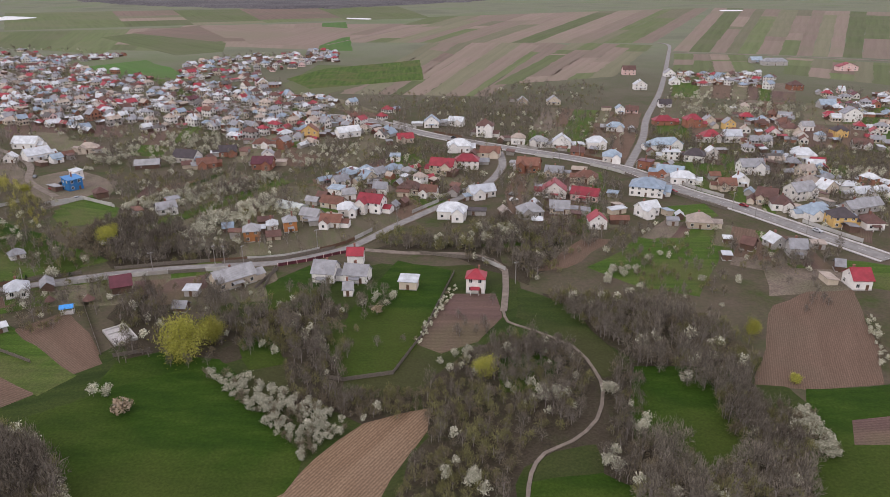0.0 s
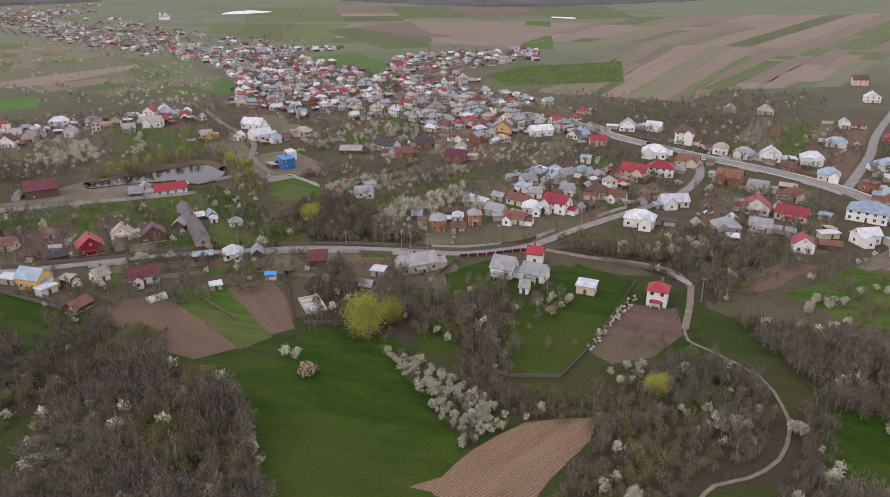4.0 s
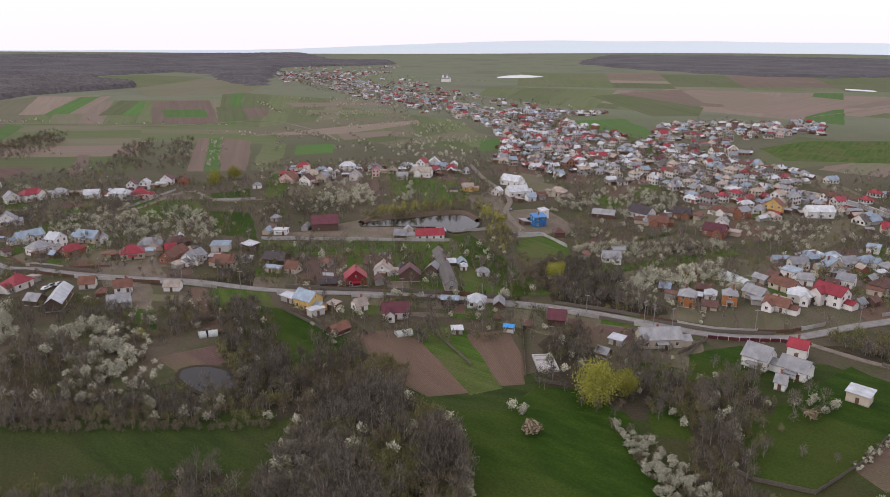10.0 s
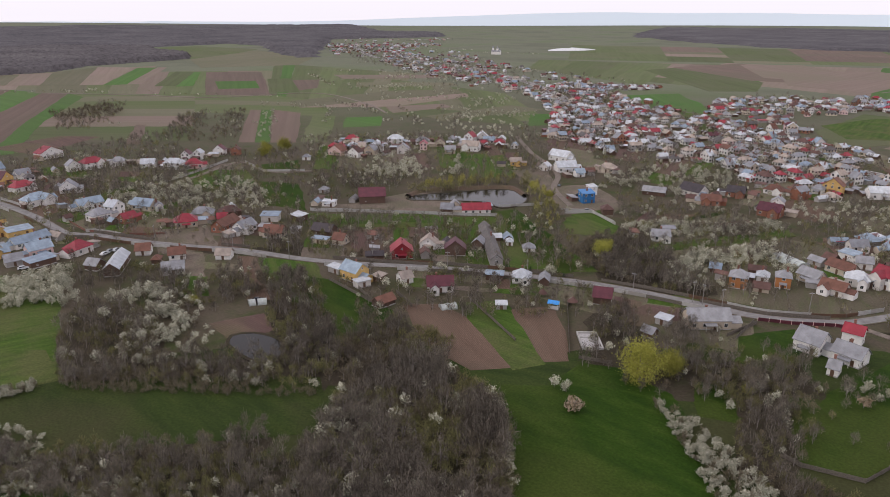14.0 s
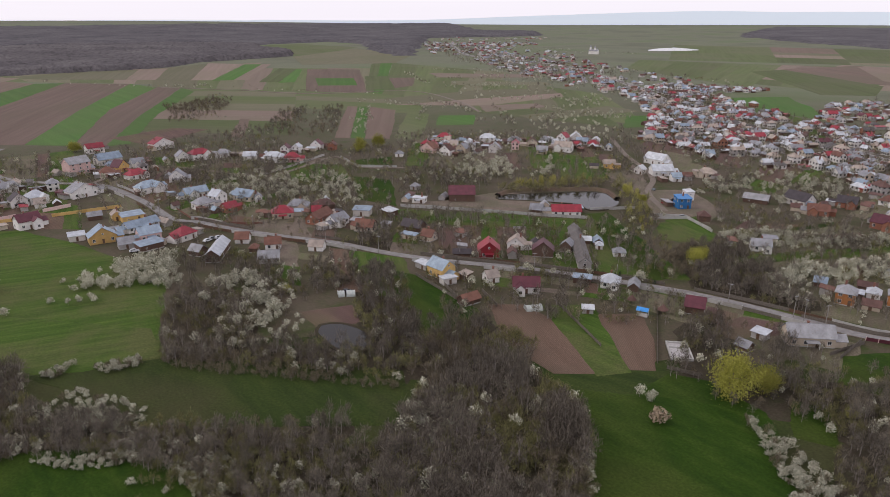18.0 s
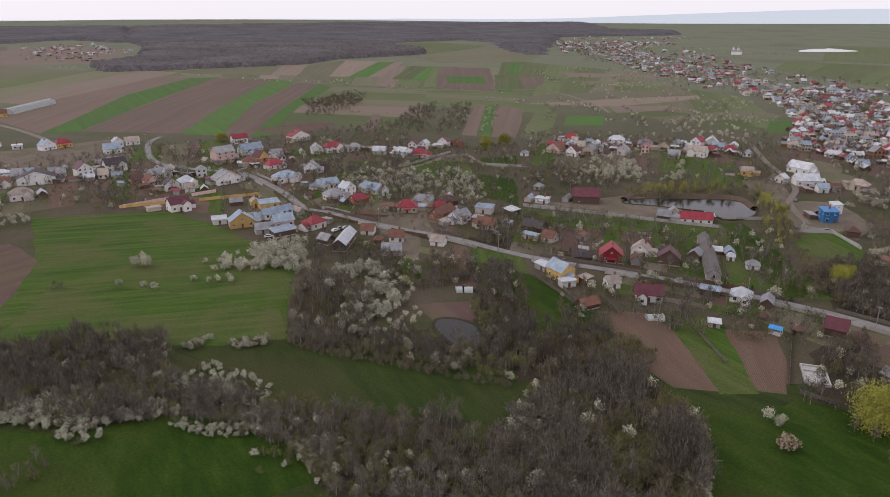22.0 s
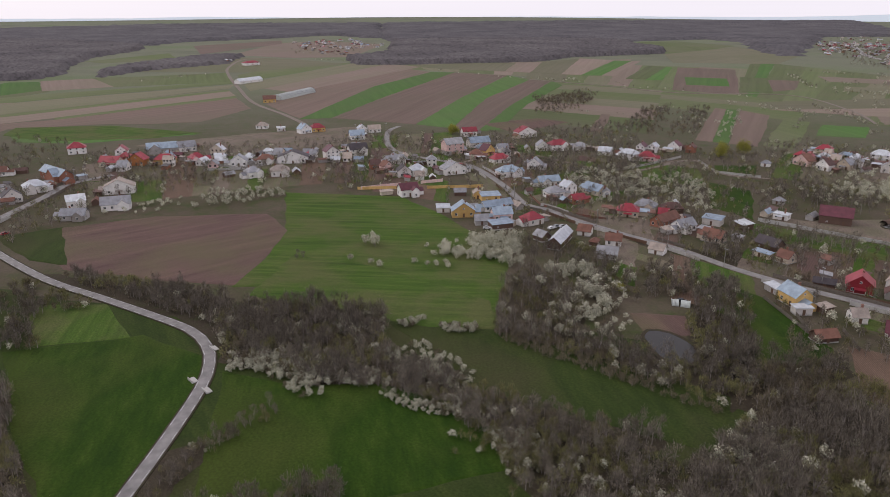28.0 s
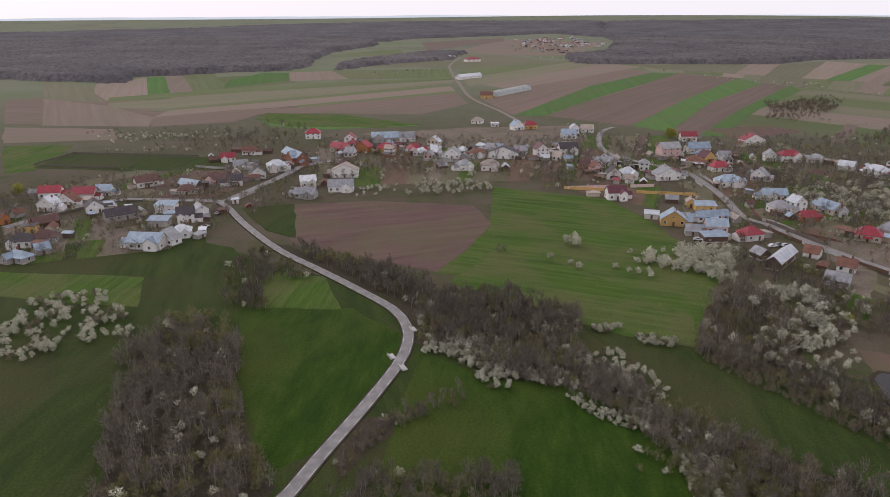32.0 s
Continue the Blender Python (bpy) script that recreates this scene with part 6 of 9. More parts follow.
house(-489.9, 151.0, 94, 9.7, 7.9, 3.3, "g", "G", "w")
house(-412.6, 131.6, 104, 16.4, 9.7, 3.9, "h", "U", "w")
house(-428.6, 155.1, 62, 10.9, 8.8, 3.9, "x", "G", "w")
house(-383.7, 147.6, 94, 15.4, 7.9, 3.3, "g", "U", "w")
house(-427.8, 99.5, 103, 18.6, 10.6, 3.9, "x", "G", "w")
house(-427.9, 76.0, 102, 11.2, 9.7, 4.3, "h", "W", "w")
house(-425.7, 66.8, 94, 9.7, 7.9, 4.3, "x", "K", "w")
house(-444.5, 58.3, 116, 8.5, 7.0, 3.7, "x", "O", "p")
house(-466.0, 66.8, 107, 15.4, 7.9, 3.2, "g", "G", "w")
house(-453.0, 52.1, 94, 8.1, 7.9, 3.3, "g", "B", "r")
house(-500.8, 45.1, 101, 15.4, 10.6, 5.0, "g", "K", "w")
house(-565.9, 50.9, 94, 13.6, 10.6, 4.1, "g", "U", "w")
house(-597.6, 58.4, 94, 8.6, 8.8, 4.1, "x", "W", "w")
house(-598.3, 68.9, 94, 12.4, 8.8, 3.2, "g", "T", "w")
house(-485.7, 25.3, 104, 11.0, 10.6, 6.9, "x", "M", "w")
house(-484.9, -0.6, 83, 20.7, 10.6, 4.5, "x", "K", "w")
house(-446.4, -9.5, 94, 13.6, 9.7, 3.9, "h", "T", "w")
house(-445.2, -26.3, 121, 10.8, 8.8, 4.1, "h", "G", "w")
house(-485.7, -19.2, 85, 12.9, 8.8, 3.7, "h", "O", "w")
house(-482.2, -36.6, 85, 12.9, 7.9, 3.9, "x", "G", "w")
house(-499.4, -120.9, 70, 15.8, 9.7, 3.7, "g", "R", "c")
house(-532.3, -120.6, 94, 9.7, 9.7, 5.0, "x", "R", "w")
house(-501.7, -104.0, 75, 13.0, 9.7, 4.1, "x", "R", "o")
house(-499.9, -86.5, 86, 16.1, 9.7, 3.9, "h", "R", "y")
house(-499.9, -66.1, 115, 11.7, 9.7, 3.9, "h", "R", "p")
house(-543.7, -95.2, 100, 21.0, 12.3, 3.9, "g", "U", "g")
house(-544.9, -78.3, 113, 14.8, 10.6, 3.9, "g", "G", "w")
house(-554.3, -156.2, 104, 14.5, 11.4, 4.7, "h", "R", "w")
house(-421.1, -99.6, 94, 19.2, 9.7, 4.5, "x", "T", "w")
house(-394.3, -116.2, 109, 10.6, 7.9, 4.1, "g", "W", "w")
house(-385.5, -94.2, 98, 16.9, 9.7, 3.5, "g", "G", "w")
house(-368.9, -110.4, 84, 14.0, 7.9, 3.0, "g", "G", "g")
house(-387.8, -213.0, 134, 15.1, 8.8, 3.7, "g", "B", "w")
house(-461.2, -191.4, 113, 11.3, 7.9, 3.3, "g", "R", "w")
house(-485.4, -184.6, 94, 11.6, 7.9, 3.2, "g", "O", "w")
house(-463.6, -144.8, 39, 27.4, 9.7, 5.0, "g", "U", "r")
house(-434.2, -148.4, 115, 13.7, 9.7, 4.3, "h", "W", "w")
house(-394.4, -161.1, 109, 10.4, 8.8, 3.7, "g", "K", "w")
house(-412.8, -153.6, 118, 11.1, 8.8, 4.1, "x", "K", "w")
house(-439.2, -174.2, 112, 10.8, 7.9, 3.2, "g", "G", "w")
house(-383.8, -183.7, 66, 17.0, 7.9, 3.0, "g", "U", "b")
house(-372.6, -180.9, 107, 11.7, 7.9, 3.0, "h", "B", "c")
house(-399.3, -172.6, 83, 15.7, 8.8, 3.2, "g", "B", "p")
house(-359.2, -254.1, 104, 13.6, 8.8, 3.7, "g", "R", "w")
house(-357.2, -232.7, 94, 14.6, 8.8, 3.9, "g", "R", "w")
house(-366.3, -226.6, 101, 9.8, 7.9, 3.5, "g", "U", "w")
house(-334.1, -238.9, 89, 11.4, 7.9, 3.9, "x", "W", "w")
house(-344.9, -235.4, 94, 11.1, 7.9, 3.3, "x", "O", "w")
house(-332.3, -212.8, 125, 10.1, 7.9, 3.5, "x", "K", "w")
house(-321.1, -192.3, 135, 18.2, 8.8, 3.2, "g", "K", "g")
house(-310.6, -166.9, 94, 11.6, 7.0, 3.5, "s", "U", "g")
house(-336.0, -175.4, 94, 11.9, 7.9, 3.9, "s", "U", "w")
house(-319.0, -157.3, 112, 9.5, 8.8, 4.7, "g", "K", "w")
house(-327.0, -153.3, 132, 8.1, 7.9, 4.5, "x", "G", "w")
house(-279.4, -157.0, 89, 17.7, 9.7, 3.7, "g", "U", "w")
house(-285.2, -150.3, 71, 11.8, 7.0, 3.2, "x", "G", "w")
house(-296.8, -149.3, 109, 9.9, 7.9, 3.0, "h", "W", "w")
house(-300.0, -140.7, 108, 3.5, 4.4, 2.4, "s", "W", "w")
house(-276.9, -214.2, 102, 11.8, 8.8, 3.5, "h", "K", "w")
house(-258.0, -202.1, 74, 12.0, 7.0, 2.8, "h", "U", "g")
house(-282.8, -207.3, 109, 12.0, 8.8, 3.2, "h", "B", "g")
house(-296.5, -223.9, 107, 7.8, 7.0, 3.5, "f", "K", "y")
house(-308.6, -247.0, 163, 5.1, 7.0, 3.7, "x", "O", "o")
house(-305.0, -221.7, 139, 13.0, 7.9, 3.2, "g", "B", "b")
house(-268.1, -199.0, 136, 6.6, 7.0, 2.6, "g", "U", "g")
house(-605.7, 10.0, 122, 12.2, 8.8, 4.3, "x", "U", "w")
house(-611.7, 21.1, 105, 14.3, 9.7, 3.9, "h", "R", "y")
house(-639.6, -25.7, 77, 11.8, 8.8, 3.0, "h", "T", "w")
house(-622.7, -9.5, 93, 8.1, 7.9, 3.0, "f", "W", "w")
house(-828.6, -22.9, 93, 16.5, 12.3, 3.9, "g", "O", "y")
house(-1065.9, -56.5, 140, 47.5, 12.3, 3.7, "g", "W", "w")
house(-1408.8, -67.9, 121, 30.4, 17.6, 5.0, "h", "R", "w")
house(-560.8, 143.7, 94, 14.2, 8.8, 4.3, "g", "R", "w")
house(-546.8, 188.2, 100, 19.8, 10.6, 4.5, "x", "R", "w")
house(-487.7, 181.5, 83, 9.8, 8.8, 4.3, "x", "G", "w")
house(-487.1, 193.4, 100, 16.9, 9.7, 4.7, "h", "R", "w")
house(-356.7, 140.9, 99, 11.4, 8.8, 3.7, "h", "G", "w")
house(-360.5, 150.9, 108, 8.7, 7.9, 5.2, "x", "W", "w")
house(-341.5, 148.7, 100, 8.8, 7.0, 3.0, "g", "R", "r")
house(-354.6, -145.7, 110, 4.2, 4.4, 2.2, "f", "W", "w")
for ob in [o for o in scene.objects if o.name.startswith(("house", "outbuilding"))]:
    HOUSES_AT.append(tuple(ob.location[:2]))


# ---- smaller things ----
def pond(pts, pale=False):
    bm = bmesh.new()
    line = [v for v in smooth_line([Vector(p) for p in pts + pts[:1]], 3.0)][:-1]
    LAYER[0] += 0.01
    bm.faces.new([bm.verts.new((p.x, p.y, LAYER[0] + 0.12)) for p in line])
    bm.normal_update()
    for fc in bm.faces:
        if fc.normal.z < 0:
            fc.normal_flip()
    me = bpy.data.meshes.new("water")
    bm.to_mesh(me)
    bm.free()
    me.materials.append(WATER)
    ob = tagged(new("water", me), "still dark pond water mirroring the pale sky", "pond", kind="structure")
    if not pale:
        rim = new("bank", mesh_of("bank", *ribbon(line + line[:1], -0.8, 0.5, LAYER[0] + 0.16, 0.4), LAND["litter"]))
        tagged(rim, "bare muddy pond bank", "bank", kind="structure")
    return ob


FENCE_SORT = {"panel": (1.7, 0.08, CONCRETE, CONCRETE, "pale concrete panel fence"), "wood": (1.5, 0.05, TIMBER, TIMBER, "grey weathered wooden fence"),
              "wire": (1.3, 0.03, TIMBER, TIMBER, "low grey garden fence"), "brown": (1.5, 0.06, DOOR, TIMBER, "brown stained wooden yard fence"), "pink": (2.0, 0.2, WALL["p"], CONCRETE, "pink rendered yard wall"), "yellow": (1.8, 0.2, WALL["y"], WALL["y"], "yellow rendered yard wall"),
              "rust": (1.2, 0.05, BRICK, TIMBER, "rust-red board fence along the street"),
              "red": (1.3, 0.05, ROOF["M"], WALL["p"], "dark red fence panels between pale posts")}


def fence(kind, pts, step=3.2):
    h, th, pm, qm, words = FENCE_SORT[kind]
    e = empty("fence" if kind not in ("pink", "yellow") else "yard_wall", pose(pts[0][0], pts[0][1], 0))
    tagged(e, words, "fence" if kind not in ("pink", "yellow") else "wall")
    o = Vector(pts[0])
    for a, b in zip(pts, pts[1:]):
        a, b = Vector(a) - o, Vector(b) - o
        d = b - a
        n = max(1, round(d.length / step))
        s, ang = d.length / n, math.degrees(math.atan2(d.y, d.x))
        pn = mesh_of("panel", *box_data(0.08, -th / 2, 0.08, s - 0.08, th / 2, h), pm)
        ps = shared(("post", kind), lambda: mesh_of("post", *joined(box_data(-0.09, -0.09, -0.2, 0.09, 0.09, h + 0.12)), qm))
        for k in range(n):
            p = a + d * (k / n)
            put("panel", pn, e, pose(p.x, p.y, 0, 0, 0, ang))
            put("post", ps, e, pose(p.x, p.y, 0, 0, 0, ang))
    put("post", ps, e, pose(b.x, b.y, 0, 0, 0, ang))
    return e


def cyl_data(r0, r1, z0, z1, n=8, x=0.0, y=0.0):
    v = [(x + r * math.cos(2 * math.pi * i / n), y + r * math.sin(2 * math.pi * i / n), z) for r, z in ((r0, z0), (r1, z1)) for i in range(n)]
    f = [(i, (i + 1) % n, n + (i + 1) % n, n + i) for i in range(n)] + [tuple(range(n - 1, -1, -1)), tuple(range(n, 2 * n))]
    return v, f


POLE = plain_mat("weathered_pole", (0.24, 0.225, 0.21), 0.9, 0, 2, 0.3)


def utility_pole(x, y, rot):
    e = empty("utility_pole", pose(x, y, 0, 0, 0, rot))
    put("pole", shared("pole", lambda: mesh_of("pole", *cyl_data(0.16, 0.1, -0.3, 8.6), POLE)), e)
    arm = joined(box_data(-0.9, -0.06, 8.0, 0.9, 0.06, 8.14), *[cyl_data(0.06, 0.04, 8.14, 8.34, 6, k) for k in (-0.8, -0.3, 0.3, 0.8)])
    put("crossarm", shared("arm", lambda: mesh_of("crossarm", *arm, STEEL)), e)
    return tagged(e, "pale concrete utility pole beside the street", "pole", "utility poles")


CAR_PAINT = [("white", (0.62, 0.63, 0.64)), ("silver", (0.38, 0.39, 0.41)), ("dark red", (0.20, 0.015, 0.02)), ("black", (0.02, 0.02, 0.022)), ("grey", (0.16, 0.17, 0.18))]
CAR_MATS = [plain_mat("car_paint_" + w.replace(" ", "_"), c, 0.25, 0.0, 1.0, 0.05) for w, c in CAR_PAINT]


def car(x, y, rot, k):
    word, mat = CAR_PAINT[k % 5][0], CAR_MATS[k % 5]

    def shell(profile, w0, w1):
        v = [(px, s * (w0 if pz < 0.85 else w1), pz) for s in (-1, 1) for px, pz in profile]
        n = len(profile)
        return v, [tuple(range(n)), tuple(range(2 * n - 1, n - 1, -1))] + [(i, n + i, n + (i + 1) % n, (i + 1) % n) for i in range(n)]

    lower = [(-2.1, 0.35), (2.1, 0.35), (2.12, 0.62), (2.0, 0.78), (1.0, 0.9), (-1.85, 0.92), (-2.12, 0.7)]
    cabin = [(-1.75, 0.9), (0.95, 0.88), (0.35, 1.36), (0.1, 1.42), (-1.1, 1.42), (-1.4, 1.34)]
    e = empty("car", pose(x, y, 0.38 if math.hypot(x, y) > 0 else 0, 0, 0, rot))
    put("body", shared(("car", k % 5), lambda: mesh_of("body", *shell(lower, 0.86, 0.82), mat)), e)
    cab = put("cabin", shared(("cabin", k % 5), lambda: mesh_of("cabin", *shell(cabin, 0.8, 0.66), mat)), e)
    glass = [(-1.62, 0.95), (0.82, 0.94), (0.3, 1.32), (-1.3, 1.32)]
    put("side_window", shared("car_glass", lambda: mesh_of("side_window", *shell(glass, 0.83, 0.72), GLASS)), cab)
    wheel = shared("wheel", lambda: mesh_of("wheel", [(p[0], p[2] - 0.1, p[1]) for p in cyl_data(0.32, 0.32, 0, 0.2, 12)[0]], cyl_data(0.32, 0.32, 0, 0.2, 12)[1], RUBBER))
    for wx in (-1.3, 1.3):
        for wy in (-0.78, 0.78):
            put("wheel", wheel, e, pose(wx, wy, 0.32))
    return tagged(e, word + " parked car on the village ground", "car", "parked cars")


FILM = plain_mat("greenhouse_film", (0.42, 0.45, 0.42), 0.4, 0, 1.0, 0.2)


def polytunnel(x0, y0, x1, y1, r):
    """A round-topped tunnel greenhouse from end to end."""
    d = Vector((x1 - x0, y1 - y0))
    L = d.length
    e = empty("polytunnel", pose(x0, y0, 0, 0, 0, math.degrees(math.atan2(d.y, d.x))))
    n = 10
    arc = [(-r * math.cos(math.pi * i / n), r * 0.85 * math.sin(math.pi * i / n)) for i in range(n + 1)]
    v = [(xx, a, z) for xx in (0, L) for a, z in arc]
    f = [(i, i + 1, n + 2 + i, n + 1 + i) for i in range(n)]
    put("cover", mesh_of("cover", v, f, FILM), e)
    for xx in (0, L):
        put("end_wall", mesh_of("end_wall", [(xx, a, z) for a, z in arc], [tuple(range(n + 1))], FILM), e)
    for k in range(max(2, int(L / 2.5)) + 1):
        xx = L * k / max(2, int(L / 2.5))
        put("hoop", mesh_of("hoop", *joined(*[box_data(xx - 0.05, min(a0, a1) - 0.04, min(z0, z1), xx + 0.05, max(a0, a1) + 0.04, max(z0, z1) + 0.06) for (a0, z0), (a1, z1) in zip(arc, arc[1:])]), STEEL), e)
    return tagged(e, "long white plastic-covered tunnel greenhouse", "greenhouse")


def basin(x, y, rot, L, W):
    e = empty("concrete_basin", pose(x, y, 0.1, 0, 0, rot))
    for nm, d in (("wall", box_data(-L / 2, -W / 2, 0, L / 2, -W / 2 + 0.5, 0.8)), ("wall", box_data(-L / 2, W / 2 - 0.5, 0, L / 2, W / 2, 0.8)),
                  ("wall", box_data(-L / 2, -W / 2 + 0.5, 0, -L / 2 + 0.5, W / 2 - 0.5, 0.8)), ("wall", box_data(L / 2 - 0.5, -W / 2 + 0.5, 0, L / 2, W / 2 - 0.5, 0.8)),
                  ("partition", box_data(-L / 2 + 0.5, W * 0.18, 0, L / 2 - 0.5, W * 0.18 + 0.3, 0.7))):
        put(nm, mesh_of(nm, *d, CONCRETE), e)
    put("floor", mesh_of("floor", *box_data(-L / 2 + 0.4, -W / 2 + 0.4, 0, L / 2 - 0.4, W / 2 - 0.4, 0.25), PAVE), e)
    return tagged(e, "empty rectangular concrete basin with low walls", "basin")


def pavilion(x, y, rot):
    e = empty("pavilion", pose(x, y, 0.05, 0, 0, rot))
    for px in (-1.7, 1.7):
        for py in (-1.5, 1.5):
            put("post", mesh_of("post", *box_data(px - 0.07, py - 0.07, 0, px + 0.07, py + 0.07, 2.3), FRAME), e)
    put("roof", mesh_of("roof", *joined(slab([(-2.1, -1.9, 2.2), (2.1, -1.9, 2.2), (2.1, 0, 3.0), (-2.1, 0, 3.0)], 0.06), slab([(2.1, 1.9, 2.2), (-2.1, 1.9, 2.2), (-2.1, 0, 3.0), (2.1, 0, 3.0)], 0.06)), BLUE_TARP), e)
    put("base", mesh_of("base", *box_data(-1.9, -1.7, -0.1, 1.9, 1.7, 0.15), CONCRETE), e)
    put("side_sheet", mesh_of("side_sheet", *box_data(-1.7, -1.6, 0.2, 1.7, -1.54, 1.3), FRAME), e)
    return tagged(e, "small garden pavilion under a bright blue roof", "pavilion")


BLUE_TARP = plain_mat("blue_tarpaulin", (0.05, 0.26, 0.62), 0.4, 0, 1.5, 0.2)


def parasol(x, y, r):
    e = empty("round_shelter", pose(x, y, 0.05))
    n = 10
    v = [(0, 0, 3.5)] + [(r * math.cos(2 * math.pi * i / n), r * math.sin(2 * math.pi * i / n), 1.6) for i in range(n)]
    v += [(p[0] * 0.98, p[1] * 0.98, p[2] - 0.06) for p in v]
    f = [(0, 1 + i, 1 + (i + 1) % n) for i in range(n)] + [(n + 1, n + 2 + (i + 1) % n, n + 2 + i) for i in range(n)] + [(1 + i, n + 2 + i, n + 2 + (i + 1) % n, 1 + (i + 1) % n) for i in range(n)]
    put("roof", mesh_of("roof", v, f, ROOF["B"]), e)
    put("post", mesh_of("post", *cyl_data(0.09, 0.09, -0.1, 3.3, 6), TIMBER), e)
    return tagged(e, "round thatched garden shelter on one post", "shelter")


def church(x, y, rot):
    e = empty("church", pose(x, y, 0, 0, 0, rot))
    tagged(e, "white church with domed towers far across the fields", "church")
    put("nave", mesh_of("nave", *body("g", 24, 11, 8, 4), WALL["w"]), e)
    put("roof", mesh_of("roof", *joined(*[slab(q, 0.2) for q in roof_faces("g", 24, 11, 8, 4)]), ROOF["G"]), e)
    for tx, h, r in ((-9, 17, 2.4), (3, 15, 2.8), (9, 12, 1.8)):
        tw = put("tower", mesh_of("tower", *cyl_data(r, r, 0, h, 8, tx), WALL["w"]), e)
        put("dome", mesh_of("dome", *joined(cyl_data(r * 1.15, r * 0.9, h, h + r * 0.8, 8, tx), cyl_data(r * 0.9, 0.1, h + r * 0.8, h + r * 2.4, 8, tx)), ROOF["G"]), tw)


def culvert(x, y, rot):
    e = empty("culvert_head", pose(x, y, 0.2, 0, 0, rot))
    put("slab", mesh_of("slab", *box_data(-1.6, -0.9, 0, 1.6, 0.9, 0.3), CONCRETE), e)
    put("parapet", mesh_of("parapet", *box_data(-1.6, -0.9, 0.3, 1.6, -0.65, 0.8), CONCRETE), e)
    return tagged(e, "pale concrete culvert head beside the road", "culvert")


def far_hills():
    """Hazy blue hills on the horizon, their haze put in as a pale blue glow."""
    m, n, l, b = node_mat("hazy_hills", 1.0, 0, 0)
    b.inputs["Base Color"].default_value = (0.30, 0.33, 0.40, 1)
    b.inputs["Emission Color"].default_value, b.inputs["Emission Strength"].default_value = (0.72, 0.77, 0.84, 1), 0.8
    v, f = [], []
    for i in range(201):
        a = radians(-45 + 180 * i / 200)
        deg = math.degrees(a)
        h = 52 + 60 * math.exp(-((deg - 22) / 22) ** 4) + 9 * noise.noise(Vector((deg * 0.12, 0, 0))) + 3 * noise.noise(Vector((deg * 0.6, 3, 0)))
        x, y = -math.sin(a) * 4965, math.cos(a) * 4965
        v += [(x, y, 0), (x, y, h)]
    f = [(2 * i, 2 * i + 2, 2 * i + 3, 2 * i + 1) for i in range(200)]
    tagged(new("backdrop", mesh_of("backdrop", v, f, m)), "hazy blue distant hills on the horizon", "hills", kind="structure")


# ---- water ----
pond([(-272.1, 280.8), (-263.9, 295.3), (-254, 311), (-240, 329), (-224.5, 328.7), (-214.6, 317.2), (-212.4, 302.9), (-216.6, 295), (-225, 297.5), (-230.6, 299.5), (-239.5, 293.7), (-253.8, 284.2), (-265.5, 274.6)])
pond([(-182.9, 105.1), (-187.4, 109.4), (-183.8, 115.4), (-173.8, 117.9), (-165.6, 114), (-161.8, 107.1), (-169.8, 103.7)])
pond([(-163.5, 124.8), (-160.1, 127.6), (-146.0, 117.0), (-145.6, 113.8), (-153.0, 116.7)])
pond([(-1177.8, 1823.3), (-1205.7, 1947.8), (-1126.8, 1969.6), (-1074.6, 1872.2), (-1134.3, 1771.3)], True)
pond([(-1214.7, 2013.4), (-1097.2, 1948.0), (-1074.9, 1894.2), (-1147.9, 1900.5)], True)
pond([(-247.7, 1847.5), (-190.0, 1818.0), (-185.2, 1770.3), (-238.4, 1798.2)], True)
pond([(813.5, 2161.8), (869.7, 2155.8), (843.4, 2089.6), (788.9, 2095.3)], True)

# ---- fences and walls ----
fence("panel", [(-188.7, 311.4), (-176.0, 320.9), (-154.3, 307.4)])
fence("panel", [(-185.5, 307.3), (-174.6, 319.5), (-156.5, 309.6)])
fence("panel", [(-217.6, 295.1), (-202.6, 317.2)])
fence("wire", [(-31.3, 159.2), (-27.4, 158.0), (-14.5, 161.3), (-7.5, 181.7), (2.8, 229.1)])
fence("panel", [(-288.3, 223.3), (-259.1, 245.2), (-221.8, 270.9), (-208.4, 280.8)])
fence("pink", [(-397.1, 36.9), (-401.5, 60.9)])
fence("pink", [(-403.7, 73.7), (-406.1, 87.8)])
fence("red", [(-62.2, 236.1), (-52.5, 240.4), (-40.8, 248.2), (-32.3, 251.0)])
fence("wood", [(-83.5, 238.5), (-61.5, 242.7), (-43.7, 253.0)])
fence("wood", [(-336.0, 129.5), (-303.7, 142.1)])
fence("wood", [(-207.5, 188.7), (-180.7, 203.9)])
fence("panel", [(-470.1, -58.3), (-468.0, -34.5), (-480.5, -17.5)])
fence("wood", [(-187.8, 165.0), (-167.8, 157.1)])
fence("wood", [(-10.1, 247.8), (17.8, 239.6)])
fence("panel", [(4.2, 343.4), (1.2, 323.8), (-7.0, 317.5)])
fence("wood", [(-65.5, 216.2), (-61.5, 232.9)])
fence("wood", [(-386.0, -161.1), (-416.0, -148.9)])
fence("panel", [(13.6, 240.7), (21.3, 231.0)])
fence("wire", [(-94.1, 170.9), (-84.9, 174.0)])
fence("panel", [(-333.9, 111.2), (-341.2, 118.8)])
fence("panel", [(-440.2, -205.7), (-435.9, -192.2), (-434.2, -166.5)])
fence("panel", [(-220.7, 238.8), (-216.6, 243.5)])
fence("wire", [(-439.7, -319.6), (-479.0, -315.5), (-475.1, -218.9)])
fence("wire", [(-437.9, -318.5), (-431.7, -254.6), (-422.1, -247.0)])
fence("rust", [(-372.1, 129.6), (-340.9, 127.6), (-319.3, 138.3), (-307.9, 151.1)])
